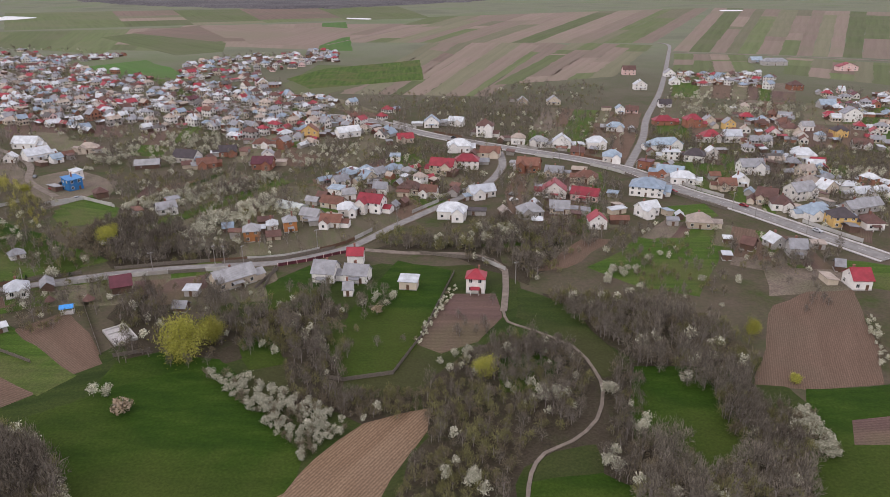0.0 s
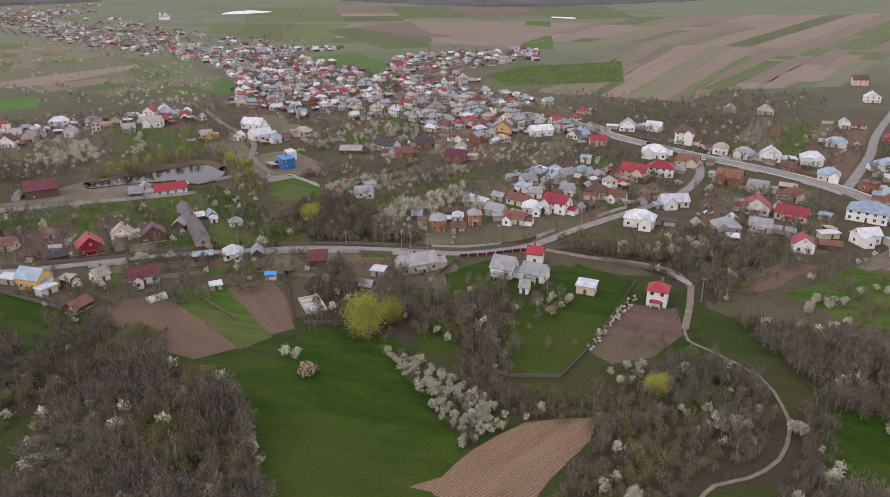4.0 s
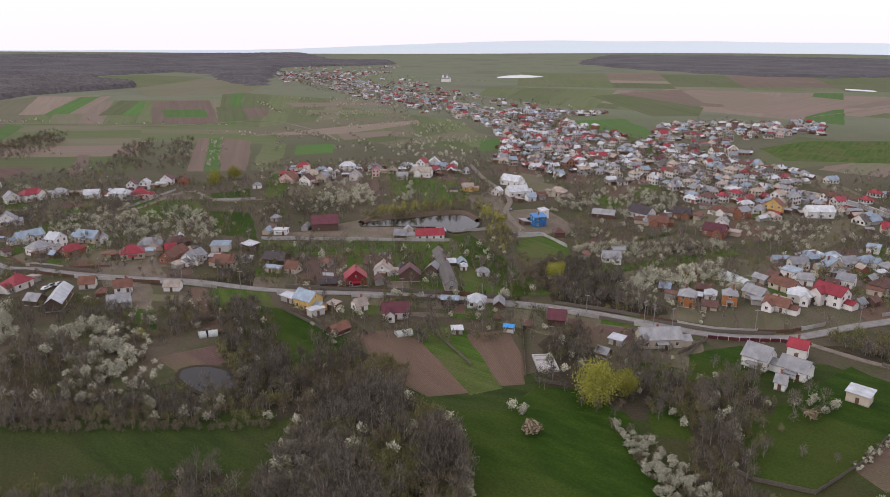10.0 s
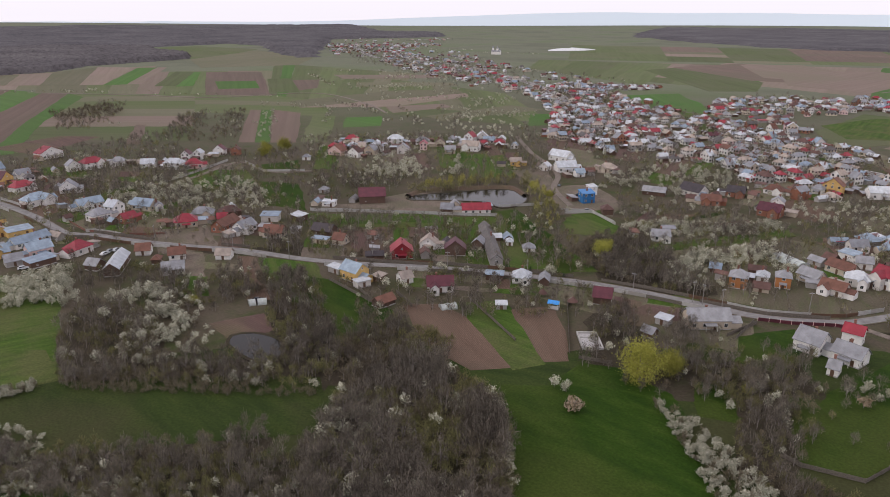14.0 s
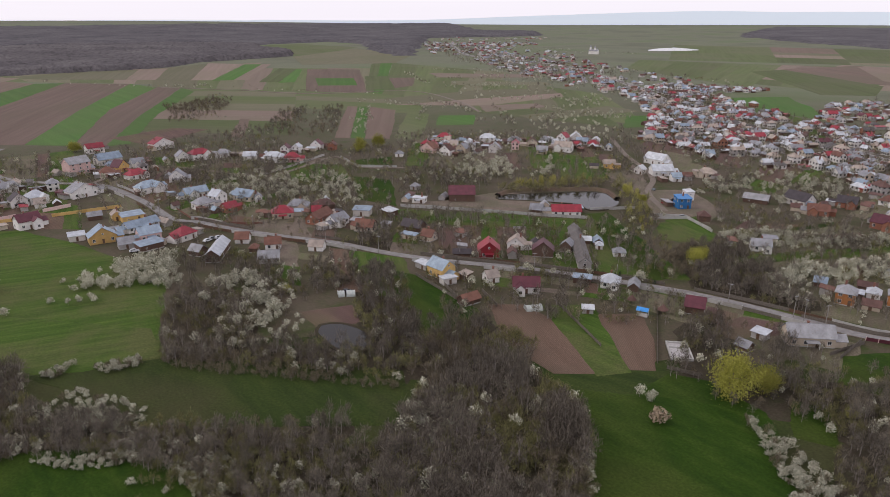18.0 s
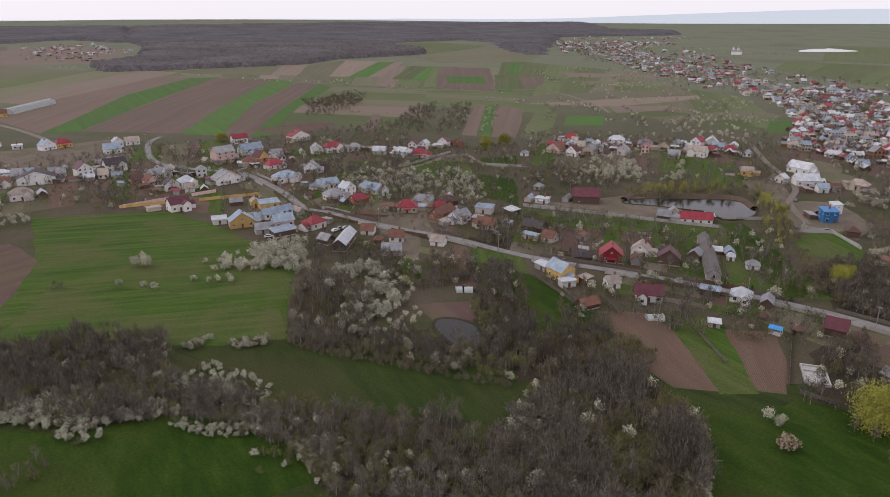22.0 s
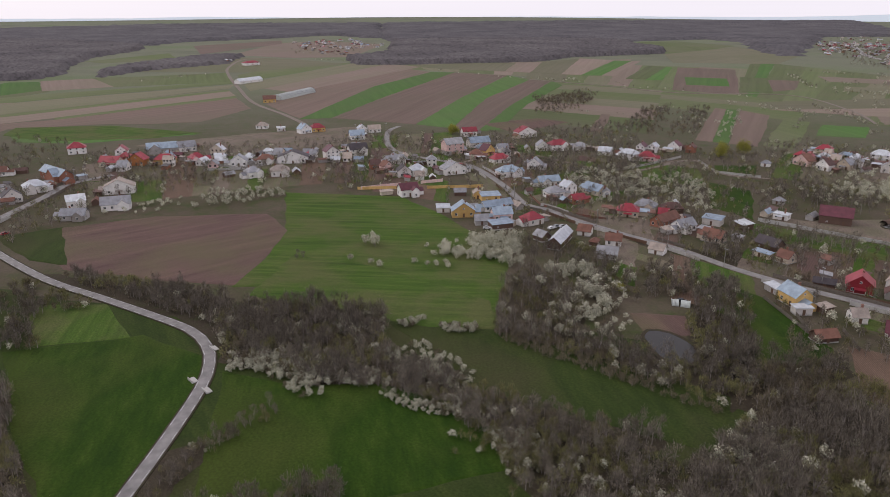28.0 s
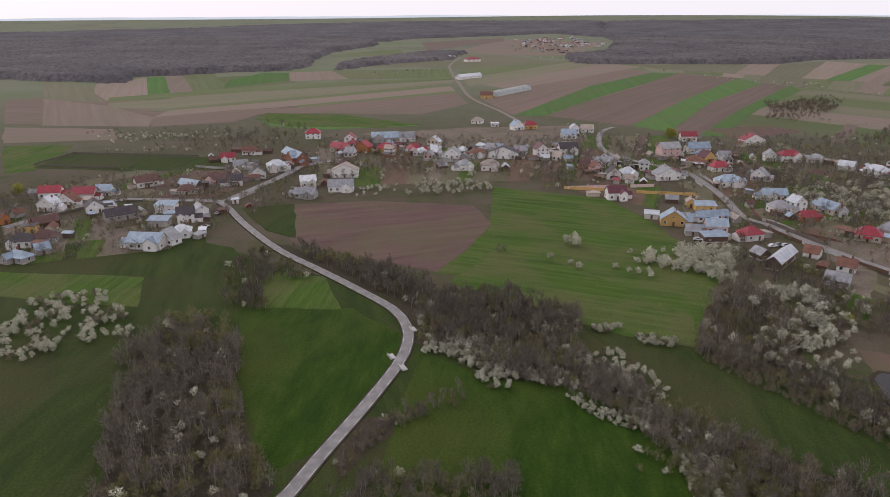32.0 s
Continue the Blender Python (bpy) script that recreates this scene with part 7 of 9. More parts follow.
fence("yellow", [(-397.5, 34.9), (-394.7, 58.6)])
fence("yellow", [(-390.8, 75.1), (-387, 108)])
fence("panel", [(-487, -61), (-480, -46), (-464, -31)])
fence("panel", [(-290, 223.3), (-272.3, 237)])
fence("panel", [(-409, 202), (-420, 230), (-439, 268)])
fence("panel", [(-425, 273), (-390, 264), (-371, 283)])
fence("wood", [(-202.4, 163.2), (-172.1, 158.6)])
fence("wood", [(-173.5, 171.6), (-159.6, 165.6)])
fence("wire", [(-148.4, 184.8), (-115.9, 167.9)])
fence("wire", [(-120.2, 206.6), (-98.1, 172)])
fence("wood", [(-62.6, 216.1), (-62.7, 233.7)])


def dyke(pts, h):
    """A low bank of bare earth."""
    line = smooth_line([Vector(p) for p in pts], 4.0)
    v, f = [], []
    for i, p in enumerate(line):
        d = (line[min(i + 1, len(line) - 1)] - line[max(i - 1, 0)]).normalized()
        for o, z in ((-2.6, 0.0), (-0.9, h), (0.9, h), (2.6, 0.0)):
            v.append((p.x + d.y * o, p.y - d.x * o, z))
    for i in range(len(line) - 1):
        f += [(4 * i + k, 4 * i + k + 1, 4 * i + k + 5, 4 * i + k + 4) for k in range(3)]
    tagged(new("bank", mesh_of("bank", v, f, LAND["plough_dark"])), "raised bank of bare brown earth behind the pond", "bank", kind="structure")


dyke([(-271.6, 279.8), (-274, 294), (-265, 309), (-250, 327), (-239, 336), (-221.7, 325.7)], 1.6)


def street_fences(line, half, lo, hi, seed):
    """Yard fences of changing make along both sides of a street."""
    rnd = random.Random(seed)
    pts = [p for p in line if lo < p.x < hi]
    for side in (-1, 1):
        i = 0
        while i < len(pts) - 4:
            n = rnd.randint(2, 4)
            if rnd.random() < 0.6:
                run = []
                for k in range(i, min(i + n + 1, len(pts) - 1)):
                    d = (pts[k + 1] - pts[k]).normalized()
                    run.append((pts[k].x + d.y * side * half, pts[k].y - d.x * side * half))
                if len(run) > 1 and all(clear_of(x, y, -3.2) for x, y in run):
                    fence(rnd.choice(("wood", "panel", "brown", "panel", "wire")), run, 6.0)
            i += n


for line, w in ROADS[3:4]:
    street_fences(line, w / 2 + 2.4, -460, 20, 5)
for line, w in ROADS[8:10]:
    street_fences(line, w / 2 + 2.4, -470, -290, 6)
for line, w in ROADS[0:1]:
    street_fences(line, w / 2 + 4.2, -60, 160, 7)

# ---- poles ----
utility_pole(-207.1, 191.0, 176)
utility_pole(-174.4, 202.1, 38)
utility_pole(-144.3, 215.7, 132)
utility_pole(-234.5, 167.9, 40)
utility_pole(-262.1, 158.2, 46)
utility_pole(-105.9, 230.0, 10)
utility_pole(-81.7, 236.0, 150)
utility_pole(-50.4, 253.1, 40)
utility_pole(-20.8, 279.0, 80)
utility_pole(-74.8, 236.2, 60)
utility_pole(77.6, 395.3, 40)
utility_pole(101.1, 358.0, 50)
utility_pole(130.2, 300.0, 40)
utility_pole(147.5, 266.5, 95)
utility_pole(-33.3, 473.4, 92)
utility_pole(-97.8, 530.7, 165)
utility_pole(-454.1, -132.1, 145)
utility_pole(-463.5, -128.7, 65)
utility_pole(-590.0, 52.3, 35)
utility_pole(-591.6, 78.4, 60)
utility_pole(-352.8, -165.8, 108)
utility_pole(-359.6, 118.8, 40)
utility_pole(-425.3, 118.0, 108)
utility_pole(24.0, 220.0, 16)
utility_pole(135.5, 288.0, 155)
utility_pole(65.1, 388.9, 160)
utility_pole(-85.4, 236.4, 70)
utility_pole(-299.5, 141.3, 132)

# ---- cars ----
car(125.5, 344.6, 19, 0)
car(108.8, 336.6, -47, 1)
car(111.3, 326.8, -48, 2)
car(-87.7, 439.9, 11, 3)
car(32.7, 323.3, 14, 4)
car(32.1, 314.2, 14, 5)
car(-177.4, 320.1, 38, 6)
car(-198.3, 337.2, 60, 7)
car(-198.0, 346.1, 39, 8)
car(-219.7, 359.2, 111, 9)
car(-308.8, -143.3, -215, 10)
car(-332.1, -146.5, -186, 11)
car(-346.9, -135.0, -228, 12)
car(-205.5, 132.1, 57, 13)
car(-166.8, 186.5, 51, 14)
car(-306.0, 88.0, 73, 15)
car(153.8, 269.8, -54, 16)
car(137.0, 304.0, -49, 17)
car(5.5, 449.5, -15, 18)
car(-301.0, 121.5, 108, 19)
car(-299.1, 118.2, 108, 20)
car(-300.3, 124.1, 107, 21)

# ---- single structures ----
polytunnel(-77.6, 309.7, -65.0, 302.0, 3.2)
polytunnel(-151.0, 171.2, -148.1, 176.3, 2.0)
polytunnel(-844.8, -16.1, -920.3, 26.3, 7.0)
polytunnel(-206.0, 128.4, -205.0, 130.5, 2.0)
polytunnel(-204.4, 131.1, -202.7, 133.8, 2.0)
basin(-97.6, 183.4, 40, 6.8, 11.7)
pavilion(-121.1, 198.9, 20)
parasol(-117.3, 205.5, 2.0)
parasol(-129.7, 204.9, 1.8)
church(-1143.4, 1518.6, 20)
culvert(-185.7, -32.7, 30)
culvert(-179.0, -28.2, 30)
culvert(-204.9, -28.6, 30)
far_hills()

yard_sheds()

# ---- far parts of the village ----
hamlet([(-440, 704), (-368, 787), (-250, 698), (-148, 642), (-43, 553), (-17, 468), (-35, 442), (-90, 488), (-138, 470), (-212, 472), (-289, 483), (-328, 514)], 144, 3, -33)
hamlet([(-299, 957), (-155, 1008), (-135, 873), (-281, 808), (-314, 846)], 38, 4, -27)
hamlet([(-307, 809), (-212, 791), (-198, 716), (-276, 739)], 12, 5, -41)
hamlet([(-589, 956), (-469, 887), (-360, 742), (-492, 792)], 24, 6, -43)
hamlet([(-1908, 1573), (-1767, 1839), (-1694, 1906), (-1272, 1261), (-1413, 1200)], 72, 7, 57)
hamlet([(-1272, 1261), (-1034, 1240), (-701, 992), (-500, 813), (-440, 668), (-557, 763), (-872, 920), (-1166, 1120)], 96, 8, -35)
hamlet([(-583, 840), (-563, 914), (-495, 865), (-471, 793)], 12, 9, 16)
hamlet([(245, 755), (346, 738), (310, 651), (228, 682)], 21, 10, -58)
hamlet([(340, 643), (387, 610), (278, 427), (260, 420), (277, 500)], 21, 11, -106)
hamlet([(239, 558), (252, 500), (203, 368), (174, 380), (193, 454)], 14, 12, -101)
hamlet([(185, 357), (220, 335), (201.7, 303.1), (171.7, 316.6)], 12, 13, -73)
hamlet([(-442, 358), (-341, 468), (-313, 445), (-410, 343)], 16, 16, 34)
hamlet([(-476, 62), (-501, 149), (-456, 151), (-405, 71)], 12, 17, 77)
hamlet([(-526, -145), (-522, 47), (-480, 36), (-475, -107)], 14, 18, 76)
hamlet([(-58.2, 372.4), (-1.7, 359.8), (-7.0, 319.3), (-52.2, 329.3)], 7, 19, -46)
hamlet([(-324, 664), (-418, 667), (-328, 514), (-196, 491)], 24, 20, -91)
hamlet([(-377, 660), (-267, 698), (-159, 695), (-179, 599), (-302, 532)], 19, 21, 9)
hamlet([(-205, 599), (-171, 672), (-82, 532), (-86, 417), (-145, 443)], 36, 22, -29)
hamlet([(-507, 769), (-505, 926), (-309, 696), (-233, 539), (-296, 559)], 48, 23, -20)
hamlet([(-272, 850), (-176, 1038), (-138, 895), (-216, 751)], 26, 24, 19)
hamlet([(-1970, 1619), (-1690, 1909), (-1607, 1846), (-1457, 1414), (-960, 1006), (-683, 864), (-522, 752), (-408, 643), (-386, 684), (-593, 1032), (-861, 1190), (-1272, 1527)], 108, 25, -31)
hamlet([(-1326, -243), (-1504, -108), (-1656, -119), (-1479, -271)], 18, 30, 60, 26.0)
hamlet([(-1736, 12), (-1642, 141), (-2104, 288), (-2511, 215), (-2352, 17)], 44, 31, 20, 30.0)
hamlet([(-1400, 1175), (-1276, 1142), (-1264, 1242), (-2074, 2033), (-2309, 2062), (-1943, 1605)], 26, 32, -35, 22.0)
hamlet([(-1999, 1961), (-1782, 2098), (-1984, 2335), (-2225, 2181)], 14, 33, -35, 26.0)
hamlet([(-540, 940), (-443, 972), (-439, 925), (-498, 867)], 16, 34, -27, 16.0)
far_village()
for pts, n, seed in HAMLETS:
    stand("bare", pts, n, 500 + seed, 0.6, 1.1, 64, 2.2, free=-2.0, white=0.12)

# ---- far forest ----
forest([(-1036, -825), (-997, -682), (-975, -591), (-1017, -566), (-1062, -584), (-1096, -518), (-1158, -454), (-1188, -370), (-1279, -357), (-1483, -401), (-1736, -413), (-2023, -368), (-2228, -404), (-2685, -823), (-2521, -1171), (-2370, -1476), (-2352, -1837)], 70, 9.0, 12, FOREST)
forest([(-2323, -1815), (-2336, -1455), (-2481, -1153), (-2639, -810), (-2228, -404), (-2510, -297), (-2728, -15), (-2904, 157), (-2597, 344), (-3823, 503), (-3936, -21), (-3972, -591), (-3673, -1121), (-3198, -1480), (-2875, -1785), (-2603, -2029)], 71, 20.0, 12, FOREST_DARK)
forest([(-1547, 121), (-1366, 124), (-1350, 224), (-1358, 322), (-1365, 496), (-1469, 602), (-1543, 862), (-1658, 935), (-1875, 963), (-2118, 1069), (-2278, 908), (-2391, 579), (-2324, 336), (-1656, 227)], 72, 8.0, 12, FOREST)
forest([(-2597, 344), (-2324, 336), (-2391, 579), (-2278, 908), (-2150, 1085), (-2238, 1416), (-2025, 1397), (-1530, 1119), (-1330, 1065), (-1667, 1355), (-2280, 1913), (-2119, 2419), (-2355, 2686), (-2674, 2580), (-3619, 3229), (-3852, 1820), (-3823, 503)], 73, 18.0, 12, FOREST_DARK)
forest([(-1535, 3020), (-1154, 2717), (-860, 2526), (-627, 2379), (-460, 2372), (-232, 2465), (-561, 2305), (-405, 2329), (-170, 2606), (199, 3009), (256, 3880), (-394, 4045), (-1098, 4120), (-1798, 3893)], 74, 34.0, 9, FOREST_DARK)
forest([(-1186, -285), (-1314, -241), (-1455, -116), (-1697, -95), (-1742, -139), (-1582, -214), (-1448, -288), (-1319, -315)], 75, 9.0, 9, FOREST)
forest([(-964, -586), (-990, -541), (-1146, -638), (-1177, -696)], 76, 10.0, 12, FOREST_DARK)

# ---- woods and thickets ----
stand("conifer", [(-157.8, 219.6), (-130.9, 230.3), (-127.6, 224.9), (-153.1, 213.2)], 150, 200, 0.3, 0.45, 160, name="thicket")
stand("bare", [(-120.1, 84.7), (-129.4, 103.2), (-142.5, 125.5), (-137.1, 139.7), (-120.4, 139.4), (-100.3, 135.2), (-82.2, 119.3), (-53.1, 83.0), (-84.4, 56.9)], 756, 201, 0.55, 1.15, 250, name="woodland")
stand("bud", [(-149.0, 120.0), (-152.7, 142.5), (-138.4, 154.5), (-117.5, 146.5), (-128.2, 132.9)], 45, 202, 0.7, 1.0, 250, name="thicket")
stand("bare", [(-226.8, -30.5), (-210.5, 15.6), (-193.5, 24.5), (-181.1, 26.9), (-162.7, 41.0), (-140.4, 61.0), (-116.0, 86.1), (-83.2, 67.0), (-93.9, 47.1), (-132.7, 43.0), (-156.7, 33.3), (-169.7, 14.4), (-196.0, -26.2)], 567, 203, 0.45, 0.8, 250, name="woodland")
stand("bud", [(-145.1, 41.6), (-138.1, 60.0), (-114.2, 84.8), (-96.6, 75.4), (-106.8, 56.4)], 60, 204, 0.4, 0.7, 250, name="thicket")
stand("bare", [(-229.6, 72.6), (-195.7, 59.3), (-183.9, 71.2), (-186.3, 84.2), (-222.8, 101.4), (-249.9, 88.2)], 148, 205, 0.6, 1.0, 250, name="woodland")
stand("bare", [(-177.8, 76.3), (-138.6, 107.0), (-145.0, 118.8), (-177.6, 139.3), (-205.1, 143.1), (-192.7, 126.6), (-160.9, 110.1), (-183.2, 91.5), (-187.6, 83.1)], 256, 206, 0.55, 0.95, 250, name="woodland")
stand("bare", [(-221.4, 144.5), (-219.7, 162.4), (-174.6, 141.8), (-149.0, 120.0), (-169.3, 123.1)], 94, 207, 0.6, 1.0, 150, name="woodland")
stand("bare", [(33.0, 210.7), (58.6, 206.1), (75.7, 195.7), (85.0, 166.4), (71.4, 140.2), (66.1, 152.5), (55.7, 162.2), (48.1, 176.1), (37.9, 194.1)], 351, 208, 0.6, 1.05, 250, name="woodland")
stand("bare", [(-6.9, 153.0), (15.5, 179.8), (33.9, 179.6), (40.1, 160.9), (37.1, 142.8), (28.0, 133.9), (16.4, 123.9), (13.9, 110.1), (-11.2, 110.2), (-3.6, 134.1)], 324, 209, 0.45, 0.8, 250, name="woodland")
stand("bud", [(-3.9, 145.5), (10.5, 150.3), (14.5, 129.8), (-1.0, 122.2)], 30, 210, 0.5, 0.8, 250, name="thicket")
stand("bare", [(39.4, 116.6), (41.5, 129.7), (52.4, 131.6), (54.2, 118.2), (68.9, 127.5), (74.1, 140.2), (82.5, 129.4), (74.0, 109.8), (37.7, 110.0)], 229, 211, 0.5, 0.95, 250, name="woodland")
stand("bare", [(-45.2, 167.4), (-38.5, 183.7), (-27.5, 176.8), (-27.5, 153.2), (-9.7, 150.5), (-9.2, 139.6), (-20.1, 139.7), (-37.7, 145.7)], 108, 212, 0.45, 0.75, 250, name="woodland")
stand("bare", [(-100.8, 128.5), (-93.1, 128.5), (-79.2, 113.8), (-79.0, 109.0), (-89.2, 109.1)], 67, 213, 0.8, 1.3, 250, name="woodland")
stand("bare", [(-61.9, 195.0), (-43.3, 211.5), (-29.7, 194.7), (-48.0, 180.3)], 47, 214, 0.5, 0.8, 250, name="woodland")
stand("bare", [(-23.6, 252.7), (7.7, 258.5), (23.8, 235.1), (39.4, 258.1), (49.5, 264.4), (28.3, 219.9), (19.2, 229.9), (-5.8, 252.5)], 94, 215, 0.6, 0.95, 150, name="woodland")
stand("bare", [(-3.7, 265.1), (28.2, 285.7), (49.5, 264.4), (24.7, 246.2), (3.1, 252.4)], 81, 216, 0.6, 0.95, 150, name="woodland")
stand("bare", [(-40, 579), (22, 606), (75, 687), (113, 650), (77, 538), (50, 527), (-35, 507)], 175, 217, 0.8, 1.2, 70, name="woodland")
stand("bare", [(-106.7, 203.5), (-104.6, 221.3), (-87.0, 195.2), (-83.2, 167.7), (-89.8, 164.8)], 54, 218, 0.5, 0.9, 250, name="woodland")
stand("bare", [(-133.3, 254.1), (-107.4, 269.7), (-80.9, 250.4), (-90.5, 239.1), (-123.4, 236.8)], 108, 219, 0.55, 0.85, 150, name="woodland")
stand("bare", [(67.6, 152.5), (78.9, 144.9), (84.2, 135.7), (74.2, 119.9), (65.7, 135.8)], 94, 220, 0.6, 1.0, 250, name="woodland")
stand("bare", [(-175.8, -113.4), (-201.4, -111.8), (-197.1, -84.8), (-144.2, -64.1), (-123.6, -49.3), (-116.2, -50.6), (-113.3, -86.5), (-146.6, -98.9)], 445, 221, 0.55, 0.95, 250, name="woodland")
stand("bud", [(-208.1, -113.0), (-209.6, -93.5), (-185.4, -84.0), (-184.3, -98.0)], 25, 222, 0.6, 0.9, 250, name="thicket")
stand("bare", [(-257.9, -114.9), (-280.0, -103.2), (-248.4, -72.0), (-241.1, -90.1), (-215.3, -81.4), (-216.5, -96.2)], 101, 223, 0.55, 0.9, 150, name="woodland")
stand("bare", [(-287.8, -103.2), (-268.9, -58.0), (-245.9, -26.9), (-205.9, -26.4), (-225.9, -39.1), (-249.1, -63.1)], 202, 224, 0.5, 0.85, 150, name="woodland")
stand("bare", [(-229.2, -29.3), (-236.4, -4.8), (-218.9, 26.6), (-182.9, 21.5), (-175.5, 3.3), (-193.1, -8.9), (-201.7, -25.9)], 351, 225, 0.6, 1.0, 250, name="woodland")
stand("bare", [(-186.5, 23.5), (-171.7, 40.6), (-158.5, 51.0), (-143.4, 69.2), (-132.5, 84.1), (-126.9, 81.4), (-123.8, 43.5), (-145.6, 41.1), (-167.3, 23.2)], 256, 226, 0.45, 0.8, 250, name="woodland")
stand("bare", [(-143.7, -40.1), (-151.7, -34.6), (-155.2, -23.3), (-164.8, -9.1), (-158.9, -11.7), (-146.9, -30.8), (-126.7, -34.8), (-121.7, -36.1)], 40, 227, 0.35, 0.6, 250, name="woodland")
stand("bare", [(-117.6, -32.7), (-129.1, -30.1), (-128.6, -12.0), (-133.8, 3.1), (-120.7, 5.5)], 94, 228, 0.5, 0.8, 250, name="woodland")
stand("bare", [(-416, 25), (-450, 63), (-419, 66), (-394.8, 23.7)], 40, 229, 0.8, 1.1, 95, name="woodland")
stand("bare", [(-533, -230), (-636, -217), (-563, -155), (-507, -180), (-488, -203)], 81, 230, 0.7, 1.1, 70, name="woodland")
stand("bare", [(-506, -277), (-572, -246), (-506, -210), (-481, -260)], 54, 231, 0.5, 0.8, 70, name="woodland")
stand("bare", [(-454, -126), (-469, -50), (-443, -33), (-422, -103)], 67, 232, 0.6, 0.9, 95, name="woodland")
stand("bare", [(-519, 96), (-509, 179), (-457, 165), (-453, 114)], 81, 233, 0.5, 0.8, 70, name="woodland")
stand("tan", [(-667, 239), (-776, 287), (-863, 372), (-791, 364), (-697, 302), (-668, 259)], 87, 234, 0.55, 0.95, 90, name="thicket")
stand("bare", [(-558, 276), (-680, 370), (-678, 400), (-537, 294)], 117, 235, 0.55, 0.95, 90, name="woodland")
stand("bare", [(-535, 313), (-664, 412), (-670, 437), (-517, 329)], 83, 236, 0.55, 0.95, 90, name="woodland")
stand("bare", [(-378, 285), (-358, 314), (-289.0, 260.6), (-294.2, 231.9), (-316.2, 237.5)], 94, 237, 0.6, 0.9, 95, name="woodland")
stand("bare", [(-322, 443), (-371, 536), (-288, 472), (-259, 411), (-289, 412)], 67, 238, 0.8, 1.1, 70, name="woodland")
stand("bare", [(-196.8, 292.0), (-189.1, 313.2), (-132.5, 244.5), (-138.0, 231.0)], 54, 239, 0.5, 0.8, 150, name="woodland")
stand("bare", [(-137.8, 269.0), (-113.0, 279.7), (-98.8, 247.5), (-115.6, 237.3)], 81, 240, 0.6, 0.9, 150, name="woodland")
stand("bare", [(-222.8, 101.4), (-240.9, 113.0), (-238.4, 130.2), (-232.1, 151.9), (-210.0, 139.0), (-209.2, 112.8)], 81, 241, 0.4, 0.75, 150, name="woodland")
stand("bare", [(-246.8, 177.2), (-231.3, 190.3), (-256.1, 215.1), (-285.8, 203.1)], 54, 242, 0.5, 0.75, 150, name="woodland")
stand("bare", [(-275.9, 152.7), (-258.5, 167.4), (-249.5, 185.6), (-233.7, 173.3), (-268.9, 148.5)], 54, 243, 0.5, 0.75, 150, name="woodland")
stand("bare", [(197, 615), (310, 583), (265, 500), (178, 524)], 94, 244, 0.6, 0.9, 70, name="woodland")
stand("bare", [(175, 368), (253, 385), (223, 335), (167.3, 330.7)], 81, 245, 0.5, 0.8, 95, name="woodland")
stand("bare", [(109.2, 257.3), (153.1, 250.6), (141.4, 228.6), (104.9, 229.0)], 81, 246, 0.5, 0.8, 150, name="woodland")
stand("bare", [(-273, 483), (-185, 462), (-59, 427), (-65.1, 339.4), (-190, 387)], 229, 247, 0.5, 0.8, 95, name="woodland")
stand("bare", [(-423, 667), (-208, 522), (-139, 489), (-278, 464)], 121, 248, 0.6, 0.9, 70, name="woodland")
stand("bare", [(-83, 443), (-9, 450), (-5, 411), (-62, 398)], 81, 249, 0.5, 0.8, 95, name="woodland")
stand("bud", [(-283, 292), (-267, 325), (-246, 363), (-230, 347), (-255, 316), (-274.0, 287.1)], 45, 250, 0.8, 1.2, 95, name="thicket")
stand("bud", [(-220.8, 326.9), (-219, 356), (-189.1, 313.2), (-180.8, 278.7)], 25, 251, 0.8, 1.1, 95, name="thicket")
stand("tan", [(-192.0, 62.4), (-137.4, 106.0), (-137.5, 102.1), (-188.9, 61.1)], 60, 252, 0.3, 0.5, 250, name="thicket")
stand("tan", [(-32.9, 150.6), (-6.9, 153.0), (-3.9, 145.5), (-23.0, 140.9)], 60, 253, 0.3, 0.5, 250, name="thicket")
stand("tan", [(-204.4, 60.8), (-162.3, 98.7), (-152.1, 93.7), (-192.9, 59.7)], 120, 254, 0.3, 0.55, 250, name="thicket")
stand("bud", [(-118.0, 86.4), (-116.8, 99.9), (-103.3, 98.6), (-81.0, 70.3), (-91.0, 62.0)], 60, 255, 0.5, 0.85, 250, name="thicket")
stand("blossom", [(-131.7, 101.3), (-126.5, 117.2), (-108.0, 107.3), (-113.8, 89.9)], 22, 256, 0.45, 0.7, 250, name="thicket")
stand("tan", [(-109.9, 127.1), (-92.3, 127.1), (-62.9, 95.3), (-70.8, 88.7)], 60, 257, 0.7, 1.1, 250, name="thicket")
stand("blossom", [(-92.9, 126.6), (-87.0, 124.8), (-72.5, 107.9), (-74.0, 106.7)], 12, 258, 0.5, 0.8, 250, name="thicket")
stand("bud", [(-169.7, 40.3), (-120.1, 84.7), (-91.0, 62.0), (-132.4, 27.5)], 70, 259, 0.4, 0.75, 250, name="thicket")
stand("blossom", [(-160.4, 37.1), (-148.7, 46.9), (-102.6, 80.3), (-95.8, 65.8), (-139.0, 29.7)], 30, 260, 0.35, 0.55, 250, name="thicket")
stand("bare", [(-32.5, 252.8), (-6.0, 261.9), (20.8, 252.2), (19.6, 235.2), (-5.8, 249.5)], 81, 261, 0.5, 0.8, 150, name="woodland")
stand("bud", [(-33.9, 265.5), (-11.1, 278.9), (-6.0, 261.9), (-28.4, 255.8)], 22, 262, 0.5, 0.8, 150, name="thicket")
